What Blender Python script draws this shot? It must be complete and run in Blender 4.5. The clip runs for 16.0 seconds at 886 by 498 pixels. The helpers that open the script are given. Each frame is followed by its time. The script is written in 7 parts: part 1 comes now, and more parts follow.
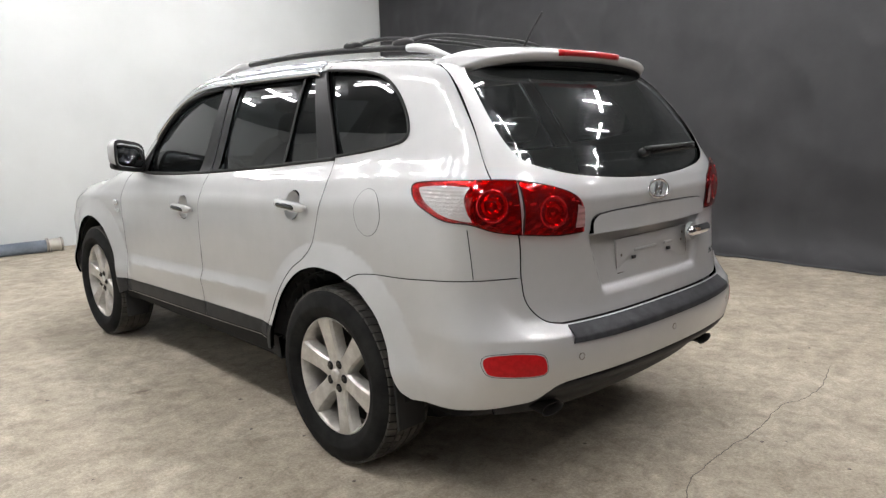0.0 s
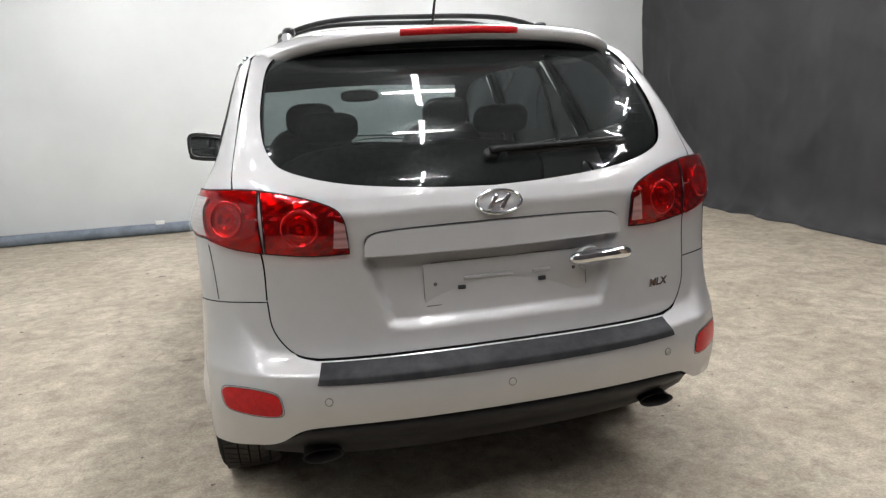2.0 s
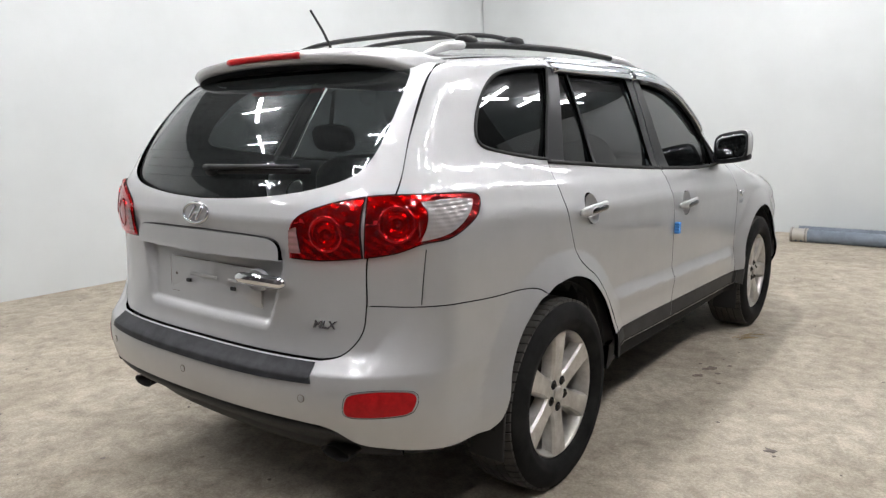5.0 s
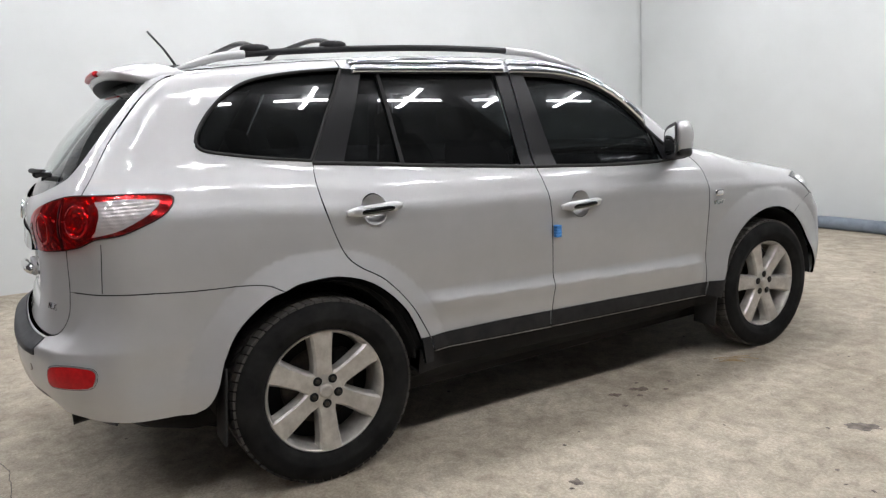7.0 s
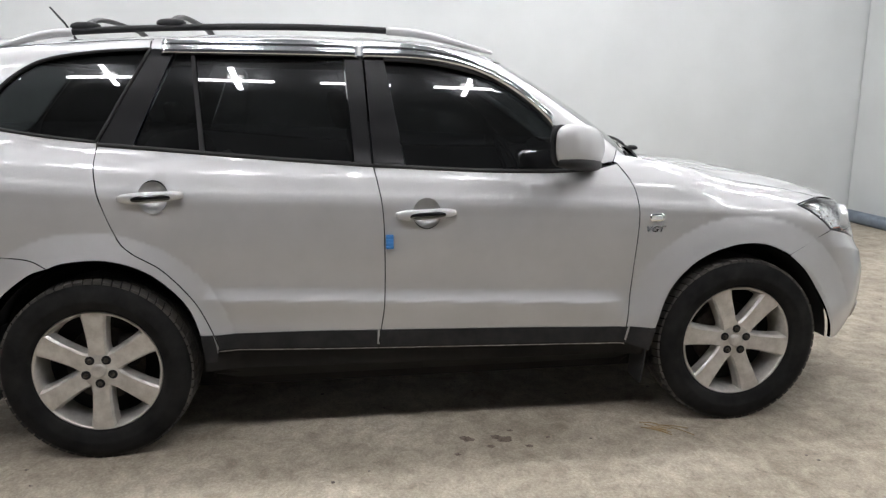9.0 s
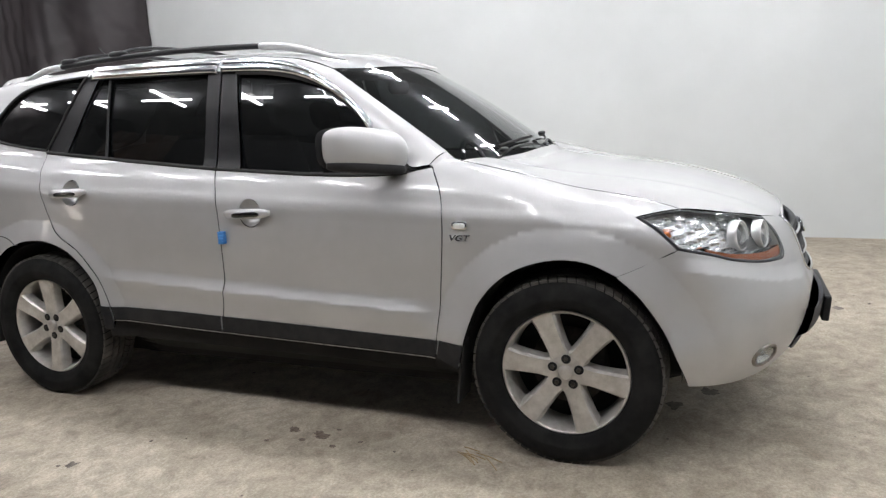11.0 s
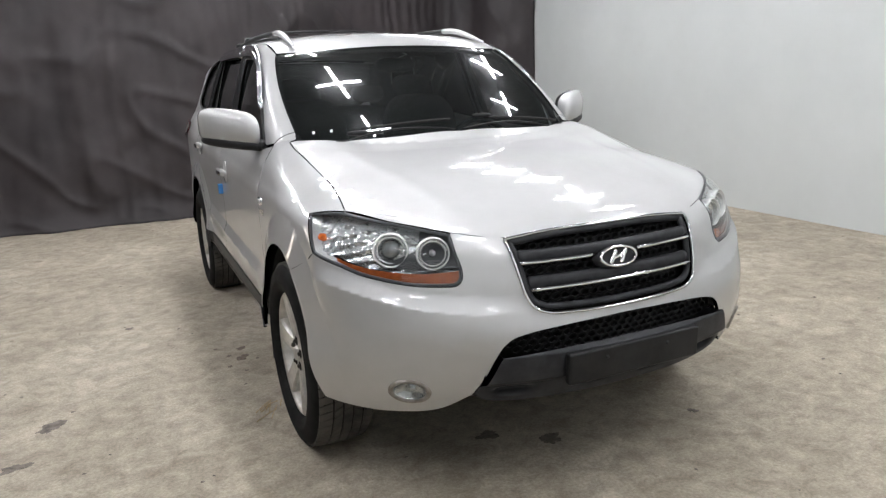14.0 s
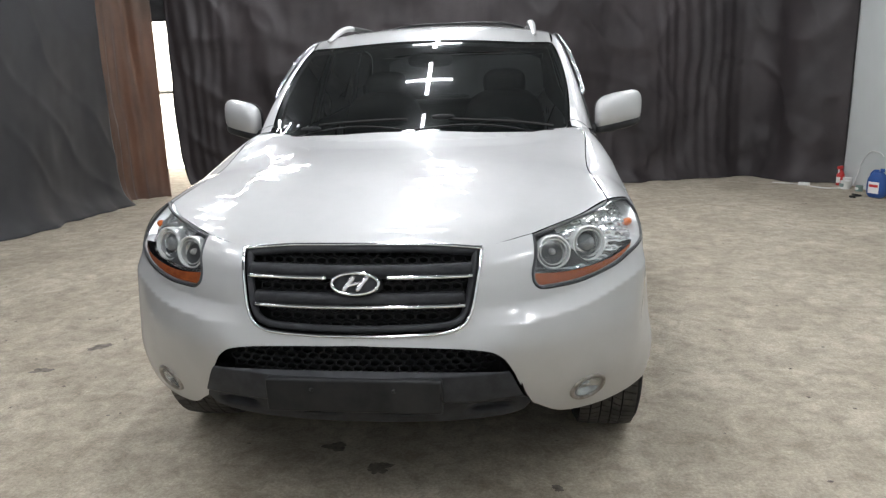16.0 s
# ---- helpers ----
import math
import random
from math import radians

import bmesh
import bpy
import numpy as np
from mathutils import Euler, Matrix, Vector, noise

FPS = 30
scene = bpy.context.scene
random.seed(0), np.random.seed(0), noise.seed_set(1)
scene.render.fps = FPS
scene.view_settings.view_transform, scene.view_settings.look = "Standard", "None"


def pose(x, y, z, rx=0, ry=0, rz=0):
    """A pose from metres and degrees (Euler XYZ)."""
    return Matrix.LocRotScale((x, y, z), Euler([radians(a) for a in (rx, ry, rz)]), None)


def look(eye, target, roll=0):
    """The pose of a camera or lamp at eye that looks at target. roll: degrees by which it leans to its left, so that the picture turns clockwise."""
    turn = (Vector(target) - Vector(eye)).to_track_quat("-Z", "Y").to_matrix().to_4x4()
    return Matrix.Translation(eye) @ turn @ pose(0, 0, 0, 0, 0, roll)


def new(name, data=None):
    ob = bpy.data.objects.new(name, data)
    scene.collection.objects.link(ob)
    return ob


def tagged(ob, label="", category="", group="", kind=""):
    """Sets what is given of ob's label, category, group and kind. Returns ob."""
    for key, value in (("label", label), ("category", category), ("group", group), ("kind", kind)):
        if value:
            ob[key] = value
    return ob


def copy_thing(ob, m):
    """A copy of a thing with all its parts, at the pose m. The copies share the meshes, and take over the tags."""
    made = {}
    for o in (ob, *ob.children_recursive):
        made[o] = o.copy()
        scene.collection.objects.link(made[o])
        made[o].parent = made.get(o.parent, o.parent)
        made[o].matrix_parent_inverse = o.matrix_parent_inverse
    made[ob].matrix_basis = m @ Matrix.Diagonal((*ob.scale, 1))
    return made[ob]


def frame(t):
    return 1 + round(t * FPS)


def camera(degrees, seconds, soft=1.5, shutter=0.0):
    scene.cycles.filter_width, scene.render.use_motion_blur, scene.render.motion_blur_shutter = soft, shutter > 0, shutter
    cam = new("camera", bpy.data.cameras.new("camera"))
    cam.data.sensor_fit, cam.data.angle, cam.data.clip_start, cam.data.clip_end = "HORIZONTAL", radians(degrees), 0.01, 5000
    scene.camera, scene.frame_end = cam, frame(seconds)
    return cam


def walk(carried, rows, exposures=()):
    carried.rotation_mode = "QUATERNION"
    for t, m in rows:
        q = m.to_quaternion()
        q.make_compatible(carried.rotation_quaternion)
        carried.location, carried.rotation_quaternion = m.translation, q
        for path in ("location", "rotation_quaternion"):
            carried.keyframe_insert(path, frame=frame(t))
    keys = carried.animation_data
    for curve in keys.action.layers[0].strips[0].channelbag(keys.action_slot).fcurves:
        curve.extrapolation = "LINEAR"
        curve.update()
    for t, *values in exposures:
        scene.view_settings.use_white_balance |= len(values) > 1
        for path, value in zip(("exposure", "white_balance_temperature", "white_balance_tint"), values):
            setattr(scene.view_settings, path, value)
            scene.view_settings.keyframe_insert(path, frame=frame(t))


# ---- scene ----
cam = camera(63.55, 16.0, soft=1.35)
PATH = [
    (0, (-2.529, -3.713, 1.405), (-1.168, -2.291, 1.051), -0.98),
    (0.5, (-2.126, -3.977, 1.405), (-0.911, -2.432, 1.034), -1.32),
    (1, (-1.685, -4.160, 1.413), (-0.670, -2.475, 1.048), -1.86),
    (1.5, (-1.201, -4.245, 1.432), (-0.366, -2.473, 1.029), -1.39),
    (2, (-0.702, -4.302, 1.420), (-0.209, -2.404, 1.027), -2.90),
    (2.5, (-0.205, -4.252, 1.407), (0.056, -2.309, 1.013), -1.07),
    (3, (0.307, -4.178, 1.424), (0.295, -2.227, 0.989), -3.95),
    (3.5, (0.817, -4.064, 1.431), (0.427, -2.149, 1.008), -3.88),
    (6, (2.899, -3.157, 1.411), (1.420, -1.862, 1.041), -2.16),
    (6.5, (3.202, -2.738, 1.401), (1.633, -1.562, 1.010), -3.33),
    (7, (3.474, -2.272, 1.378), (1.768, -1.286, 1.035), -3.24),
    (7.5, (3.611, -1.758, 1.375), (1.796, -0.987, 1.035), -3.40),
    (8, (3.733, -1.263, 1.402), (1.813, -0.813, 1.066), -3.11),
    (8.5, (3.746, -0.821, 1.437), (1.818, -0.454, 1.049), -1.06),
    (11, (3.482, 1.904, 1.375), (1.660, 1.173, 0.996), -2.69),
    (11.5, (3.277, 2.429, 1.388), (1.573, 1.450, 1.016), -3.10),
    (12, (2.998, 2.880, 1.406), (1.438, 1.707, 0.971), -1.16),
    (12.5, (2.688, 3.290, 1.396), (1.283, 1.936, 0.958), -1.85),
    (13, (2.329, 3.594, 1.370), (1.078, 2.095, 0.938), -0.98),
    (13.5, (1.923, 3.853, 1.364), (0.833, 2.231, 0.937), -2.30),
    (14, (1.480, 4.061, 1.389), (0.668, 2.288, 0.942), -2.55),
    (14.5, (1.000, 4.146, 1.388), (0.453, 2.284, 0.905), -1.58),
    (15, (0.515, 4.222, 1.388), (0.303, 2.296, 0.892), -1.78),
    (15.5, (0.016, 4.202, 1.391), (-0.003, 2.266, 0.889), -0.32),
    (16, (-0.503, 4.219, 1.390), (-0.274, 2.284, 0.936), -1.58),
]
walk(cam, [(t, look(eye, target, roll)) for t, eye, target, roll in PATH], [(0, 0.18, 6500, 10), (3.5, 0.2, 6450, 9), (6, 0.08, 6330, 10.5), (12, 0.03, 6330, 10.5), (14, -0.07, 6300, 9), (15, -0.15, 6300, 8), (16, -0.14, 6200, 7)])

# ---- light: daylight behind the curtain gap, the rest comes from the ceiling tubes ----
world = bpy.data.worlds.new("world")
world.use_nodes = True
world.node_tree.nodes["Background"].inputs[0].default_value = (0.6, 0.7, 0.8, 1)
world.node_tree.nodes["Background"].inputs[1].default_value = 0.02
scene.world = world
TUBE_POWER = 70.0
DAYLIGHT = 6.0


# ---- materials ----
def material(name, colour=(0.5, 0.5, 0.5), rough=0.5, metal=0.0, coat=0.0, coat_rough=0.03, ior=1.45):
    m = bpy.data.materials.new(name)
    m.use_nodes = True
    b = m.node_tree.nodes["Principled BSDF"]
    b.inputs["Base Color"].default_value = (*colour, 1)
    b.inputs["Roughness"].default_value = rough
    b.inputs["Metallic"].default_value = metal
    b.inputs["IOR"].default_value = ior
    b.inputs["Coat Weight"].default_value = coat
    b.inputs["Coat Roughness"].default_value = coat_rough
    return m


def node(m, kind, **values):
    n = m.node_tree.nodes.new(kind)
    for key, value in values.items():
        if key in n.inputs:
            n.inputs[key].default_value = value
    return n


def link(m, a, out, b, into):
    m.node_tree.links.new(a.outputs[out], b.inputs[into])


def place(m):
    return node(m, "ShaderNodeNewGeometry")


def mottled(m, low, high, scale, detail=6.0, spread=(0.35, 0.65), into="Base Color"):
    """Colour that wanders between low and high by a noise of that scale, in world places."""
    b = m.node_tree.nodes["Principled BSDF"]
    g = place(m)
    n = node(m, "ShaderNodeTexNoise", Scale=scale, Detail=detail, Roughness=0.6)
    r = node(m, "ShaderNodeValToRGB")
    r.color_ramp.elements[0].position, r.color_ramp.elements[1].position = spread
    r.color_ramp.elements[0].color, r.color_ramp.elements[1].color = (*low, 1), (*high, 1)
    link(m, g, "Position", n, "Vector")
    link(m, n, "Fac", r, "Fac")
    link(m, r, "Color", b, into)
    return r


def bumped(m, scale, strength, distance=0.002, detail=4.0):
    b = m.node_tree.nodes["Principled BSDF"]
    n = node(m, "ShaderNodeTexNoise", Scale=scale, Detail=detail, Roughness=0.6)
    link(m, place(m), "Position", n, "Vector")
    u = node(m, "ShaderNodeBump", Strength=strength, Distance=distance)
    link(m, n, "Fac", u, "Height")
    link(m, u, "Normal", b, "Normal")


def roughened(m, low, high, scale):
    b = m.node_tree.nodes["Principled BSDF"]
    n = node(m, "ShaderNodeTexNoise", Scale=scale, Detail=5.0)
    r = node(m, "ShaderNodeMapRange")
    r.inputs["From Min"].default_value, r.inputs["From Max"].default_value = 0.3, 0.7
    r.inputs["To Min"].default_value, r.inputs["To Max"].default_value = low, high
    link(m, place(m), "Position", n, "Vector")
    link(m, n, "Fac", r, "Value")
    link(m, r, "Result", b, "Roughness")


def glass(name, tint, gloss_rough=0.0, dust_haze=0.0):
    """A pane: its tint lets light through, Fresnel drives the gloss, and a painted pale haze, partly dust, may veil it.
    """
    m = bpy.data.materials.new(name)
    m.use_nodes = True
    t = m.node_tree
    t.nodes.remove(t.nodes["Principled BSDF"])
    clear = node(m, "ShaderNodeBsdfTransparent", Color=(*tint, 1))
    gloss = node(m, "ShaderNodeBsdfGlossy", Color=(1, 1, 1, 1), Roughness=gloss_rough)
    edge = node(m, "ShaderNodeLayerWeight", Blend=0.5)
    steep = node(m, "ShaderNodeMath")
    steep.operation = "POWER"
    steep.inputs[1].default_value = 5.0
    link(m, edge, "Facing", steep, 0)
    f = node(m, "ShaderNodeMath")
    f.operation = "MULTIPLY_ADD"
    f.inputs[1].default_value, f.inputs[2].default_value = 0.95, 0.05
    link(m, steep, 0, f, 0)
    mix = node(m, "ShaderNodeMixShader")
    link(m, f, 0, mix, 0)
    link(m, clear, 0, mix, 1)
    link(m, gloss, 0, mix, 2)
    link(m, mix, 0, t.nodes["Material Output"], "Surface")
    if dust_haze:
        # Diffuse haze put over the pane to lift its dark tones, in dusty patches.
        haze_film = node(m, "ShaderNodeBsdfDiffuse", Color=(0.74, 0.80, 0.79, 1))
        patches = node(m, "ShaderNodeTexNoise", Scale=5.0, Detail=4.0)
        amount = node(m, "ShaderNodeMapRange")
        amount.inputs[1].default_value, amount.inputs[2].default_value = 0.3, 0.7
        amount.inputs[3].default_value, amount.inputs[4].default_value = 0.6 * dust_haze, 1.4 * dust_haze
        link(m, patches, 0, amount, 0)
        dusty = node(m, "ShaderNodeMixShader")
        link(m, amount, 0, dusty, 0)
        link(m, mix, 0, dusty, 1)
        link(m, haze_film, 0, dusty, 2)
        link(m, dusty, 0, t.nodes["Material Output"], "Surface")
    return m


def glowing(name, colour, strength):
    m = bpy.data.materials.new(name)
    m.use_nodes = True
    b = m.node_tree.nodes["Principled BSDF"]
    b.inputs["Base Color"].default_value = (*colour, 1)
    b.inputs["Emission Color"].default_value = (*colour, 1)
    b.inputs["Emission Strength"].default_value = strength
    return m


PAINT = material("silver_paint", (0.52, 0.52, 0.515), 0.57, 0.76, coat=0.9, coat_rough=0.05)
mottled(PAINT, (0.512, 0.514, 0.514), (0.542, 0.544, 0.544), 6.0)
bumped(PAINT, 900.0, 0.03, 0.0004, 1.0)
roughened(PAINT, 0.57, 0.62, 3.0)
TRIM = material("dark_plastic", (0.02, 0.0205, 0.022), 0.5)
mottled(TRIM, (0.010, 0.0105, 0.0115), (0.021, 0.021, 0.022), 14.0)
bumped(TRIM, 700.0, 0.12, 0.0006)
GREY_TRIM = material("grey_plastic", (0.07, 0.073, 0.08), 0.5)
mottled(GREY_TRIM, (0.018, 0.019, 0.022), (0.036, 0.037, 0.041), 20.0)
for m in (TRIM, GREY_TRIM):
    m.node_tree.nodes["Principled BSDF"].inputs["Specular IOR Level"].default_value = 0.3
bumped(GREY_TRIM, 500.0, 0.15, 0.0006)
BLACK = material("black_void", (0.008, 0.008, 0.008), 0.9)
UNDER = material("underbody", (0.018, 0.017, 0.016), 0.85)
mottled(UNDER, (0.006, 0.006, 0.006), (0.014, 0.013, 0.012), 5.0)
GLOSS_BLACK = material("pillar_film", (0.006, 0.0062, 0.007), 0.34)
GLOSS_BLACK.node_tree.nodes["Principled BSDF"].inputs["Specular IOR Level"].default_value = 0.22
COWL_BLACK = material("cowl_black", (0.006, 0.006, 0.007), 0.85)
COWL_BLACK.node_tree.nodes["Principled BSDF"].inputs["Specular IOR Level"].default_value = 0.15
RUBBER = material("rubber", (0.018, 0.018, 0.018), 0.75)
CHROME = material("chrome", (0.80, 0.81, 0.82), 0.08, 1.0)
VISOR = material("chrome_visor", (0.80, 0.82, 0.85), 0.10, 1.0)
TAIL_CLEAR = material("tail_clear", (0.58, 0.54, 0.53), 0.25, 0.35)
DULL_METAL = material("cast_metal", (0.30, 0.29, 0.28), 0.5, 0.9)
mottled(DULL_METAL, (0.18, 0.16, 0.14), (0.36, 0.34, 0.32), 30.0)
ALLOY = material("alloy", (0.60, 0.585, 0.55), 0.36, 0.58)
mottled(ALLOY, (0.43, 0.41, 0.38), (0.60, 0.585, 0.55), 18.0)
roughened(ALLOY, 0.28, 0.5, 25.0)
TYRE = material("tyre", (0.022, 0.022, 0.022), 0.72)
mottled(TYRE, (0.010, 0.010, 0.0102), (0.020, 0.0198, 0.0192), 9.0)
TYRE.node_tree.nodes["Principled BSDF"].inputs["Specular IOR Level"].default_value = 0.08
TREAD = material("tyre_tread", (0.03, 0.029, 0.027), 0.8)
mottled(TREAD, (0.03, 0.029, 0.027), (0.085, 0.078, 0.068), 7.0)
DISC = material("disc_iron", (0.05, 0.045, 0.04), 0.5, 0.5)
mottled(DISC, (0.03, 0.026, 0.022), (0.07, 0.06, 0.05), 30.0)
bumped(TYRE, 160.0, 0.15, 0.0008)
CABIN = material("cabin_cloth", (0.045, 0.044, 0.043), 0.9)
mottled(CABIN, (0.034, 0.035, 0.037), (0.05, 0.051, 0.053), 40.0)
SOOT = material("soot", (0.03, 0.028, 0.026), 0.6, 0.5)
INLAY = material("dark_chrome", (0.07, 0.073, 0.075), 0.12, 1.0)
HANDLE = material("handle_paint", (0.50, 0.50, 0.50), 0.42, 0.6, coat=1.0)
SIDE_GLASS = glass("tinted_glass", (0.062, 0.066, 0.070), dust_haze=0.008)
REAR_GLASS = glass("rear_glass", (0.70, 0.78, 0.765), dust_haze=0.018)
SCREEN_GLASS = glass("screen_glass", (0.29, 0.325, 0.33), dust_haze=0.010)
CLEAR = glass("clear_lens", (0.93, 0.94, 0.94))
RED_LENS = glass("red_lens", (0.86, 0.03, 0.035))
RED_BACK = material("red_reflector", (0.62, 0.03, 0.03), 0.24, 0.85)
mottled(RED_BACK, (0.26, 0.006, 0.008), (0.66, 0.025, 0.028), 24.0)
RED_BOWL = material("red_bowl", (0.30, 0.01, 0.01), 0.15, 0.8)
mottled(RED_BOWL, (0.42, 0.010, 0.012), (0.62, 0.026, 0.03), 50.0)
RED = material("red_plastic", (0.50, 0.012, 0.014), 0.3, 0.0)
RED.node_tree.nodes["Principled BSDF"].inputs["Specular IOR Level"].default_value = 0.3
mottled(RED, (0.34, 0.004, 0.007), (0.46, 0.008, 0.011), 60.0)
AMBER = material("amber_plastic", (0.30, 0.075, 0.016), 0.25, coat=0.5)
mottled(AMBER, (0.24, 0.055, 0.014), (0.33, 0.085, 0.022), 50.0)
SILVER_BOWL = material("lamp_bowl", (0.85, 0.86, 0.87), 0.16, 0.75)
LAMP_WHITE = material("clear_lamp", (0.78, 0.79, 0.79), 0.22, 0.35)
LAMP_DARK = material("lamp_housing", (0.05, 0.052, 0.056), 0.35)
BLUE_FOAM = material("blue_foam", (0.07, 0.26, 0.62), 0.8)
bumped(BLUE_FOAM, 300.0, 0.4)

CONCRETE = material("concrete_floor", (0.3, 0.28, 0.25), 0.75)


def concrete():
    """Trowelled concrete: warm grey, blotched at two scales, with dark oil spots and hairline cracks."""
    m, b = CONCRETE, CONCRETE.node_tree.nodes["Principled BSDF"]
    g = place(m)
    big = node(m, "ShaderNodeTexNoise", Scale=0.9, Detail=8.0, Roughness=0.62)
    fine = node(m, "ShaderNodeTexNoise", Scale=6.0, Detail=10.0, Roughness=0.74)
    link(m, g, "Position", big, "Vector")
    link(m, g, "Position", fine, "Vector")
    r1 = node(m, "ShaderNodeValToRGB")
    r1.color_ramp.elements[0].position, r1.color_ramp.elements[1].position = 0.36, 0.64
    r1.color_ramp.elements[0].color, r1.color_ramp.elements[1].color = (0.385, 0.338, 0.268, 1), (0.48, 0.432, 0.352, 1)
    link(m, big, "Fac", r1, "Fac")
    r2 = node(m, "ShaderNodeValToRGB")
    r2.color_ramp.elements[0].position, r2.color_ramp.elements[1].position = 0.3, 0.7
    r2.color_ramp.elements[0].color, r2.color_ramp.elements[1].color = (0.80, 0.79, 0.775, 1), (1.10, 1.10, 1.10, 1)
    link(m, fine, "Fac", r2, "Fac")
    mul = node(m, "ShaderNodeMixRGB", Fac=1.0)
    mul.blend_type = "MULTIPLY"
    link(m, r1, "Color", mul, "Color1")
    link(m, r2, "Color", mul, "Color2")
    # trowel swirls: paler, thin worn streaks between darker patches
    warp = node(m, "ShaderNodeTexNoise", Scale=3.4, Detail=9.0, Roughness=0.78, Distortion=0.8)
    link(m, g, "Position", warp, "Vector")
    r3 = node(m, "ShaderNodeValToRGB")
    r3.color_ramp.elements[0].position, r3.color_ramp.elements[1].position = 0.42, 0.60
    r3.color_ramp.elements[0].color, r3.color_ramp.elements[1].color = (0.88, 0.87, 0.855, 1), (1.12, 1.125, 1.125, 1)
    link(m, warp, "Fac", r3, "Fac")
    swirl = node(m, "ShaderNodeMixRGB", Fac=1.0)
    swirl.blend_type = "MULTIPLY"
    link(m, mul, "Color", swirl, "Color1")
    link(m, r3, "Color", swirl, "Color2")
    # flaked skin: pale patches with crisp edges, and darker pores
    skin_noise = node(m, "ShaderNodeTexNoise", Scale=11.0, Detail=12.0, Roughness=0.78, Distortion=0.5)
    link(m, g, "Position", skin_noise, "Vector")
    r5 = node(m, "ShaderNodeValToRGB")
    r5.color_ramp.elements[0].position, r5.color_ramp.elements[1].position = 0.40, 0.60
    r5.color_ramp.elements[0].color, r5.color_ramp.elements[1].color = (0.74, 0.72, 0.70, 1), (1.16, 1.16, 1.16, 1)
    mid = r5.color_ramp.elements.new(0.50)
    mid.color = (0.99, 0.985, 0.98, 1)
    link(m, skin_noise, "Fac", r5, "Fac")
    flaked = node(m, "ShaderNodeMixRGB", Fac=0.8)
    flaked.blend_type = "MULTIPLY"
    link(m, swirl, "Color", flaked, "Color1")
    link(m, r5, "Color", flaked, "Color2")
    # sand grain
    sand = node(m, "ShaderNodeTexNoise", Scale=85.0, Detail=5.0, Roughness=0.6)
    link(m, g, "Position", sand, "Vector")
    r4 = node(m, "ShaderNodeValToRGB")
    r4.color_ramp.elements[0].position, r4.color_ramp.elements[1].position = 0.34, 0.66
    r4.color_ramp.elements[0].color, r4.color_ramp.elements[1].color = (0.80, 0.795, 0.79, 1), (1.13, 1.13, 1.13, 1)
    link(m, sand, "Fac", r4, "Fac")
    gritty = node(m, "ShaderNodeMixRGB", Fac=1.0)
    gritty.blend_type = "MULTIPLY"
    link(m, flaked, "Color", gritty, "Color1")
    link(m, r4, "Color", gritty, "Color2")
    # a few dark drips: some cells only, each with a ragged edge
    wob = node(m, "ShaderNodeTexNoise", Scale=30.0, Detail=4.0)
    link(m, g, "Position", wob, "Vector")
    last = gritty
    for scale, reach, some in ((1.5, 0.075, 0.3), (4.2, 0.06, 0.22)):
        spots = node(m, "ShaderNodeTexVoronoi", Scale=scale)
        link(m, g, "Position", spots, "Vector")
        apart = node(m, "ShaderNodeSeparateColor")
        link(m, spots, "Color", apart, 0)
        pick = node(m, "ShaderNodeMath")
        pick.operation = "GREATER_THAN"
        pick.inputs[1].default_value = some
        link(m, apart, 0, pick, 0)
        add = node(m, "ShaderNodeMath")
        add.operation = "MULTIPLY_ADD"
        add.inputs[1].default_value = 0.16
        link(m, wob, "Fac", add, 0)
        link(m, spots, "Distance", add, 2)
        far = node(m, "ShaderNodeMath")
        far.operation = "ADD"
        link(m, add, 0, far, 0)
        link(m, pick, 0, far, 1)
        rs = node(m, "ShaderNodeValToRGB")
        rs.color_ramp.elements[0].position, rs.color_ramp.elements[1].position = reach + 0.03, reach + 0.09
        rs.color_ramp.elements[0].color, rs.color_ramp.elements[1].color = (0.42, 0.39, 0.36, 1), (1, 1, 1, 1)
        link(m, far, 0, rs, "Fac")
        mul2 = node(m, "ShaderNodeMixRGB", Fac=0.85)
        mul2.blend_type = "MULTIPLY"
        link(m, last, "Color", mul2, "Color1")
        link(m, rs, "Color", mul2, "Color2")
        last = mul2
    link(m, last, "Color", b, "Base Color")
    # relief
    grain = node(m, "ShaderNodeTexNoise", Scale=45.0, Detail=6.0, Roughness=0.7)
    link(m, g, "Position", grain, "Vector")
    both = node(m, "ShaderNodeMath")
    both.operation = "ADD"
    link(m, grain, "Fac", both, 0)
    link(m, fine, "Fac", both, 1)
    bump = node(m, "ShaderNodeBump", Strength=0.35, Distance=0.004)
    link(m, both, 0, bump, "Height")
    link(m, bump, "Normal", b, "Normal")
    rr = node(m, "ShaderNodeMapRange")
    rr.inputs["To Min"].default_value, rr.inputs["To Max"].default_value = 0.55, 0.85
    link(m, big, "Fac", rr, "Value")
    link(m, rr, "Result", b, "Roughness")


concrete()
STAIN = material("oil_stain", (0.12, 0.10, 0.085), 0.6)
mottled(STAIN, (0.09, 0.07, 0.06), (0.22, 0.19, 0.16), 30.0)
CRACK = material("crack", (0.13, 0.115, 0.10), 0.9)
WALL_WHITE = material("painted_wall", (0.72, 0.745, 0.735), 0.5)
mottled(WALL_WHITE, (0.555, 0.577, 0.572), (0.605, 0.627, 0.622), 0.8)
bumped(WALL_WHITE, 60.0, 0.06, 0.001)
CEILING = material("ceiling", (0.06, 0.062, 0.065), 0.8)
mottled(CEILING, (0.09, 0.093, 0.097), (0.125, 0.128, 0.132), 0.7)
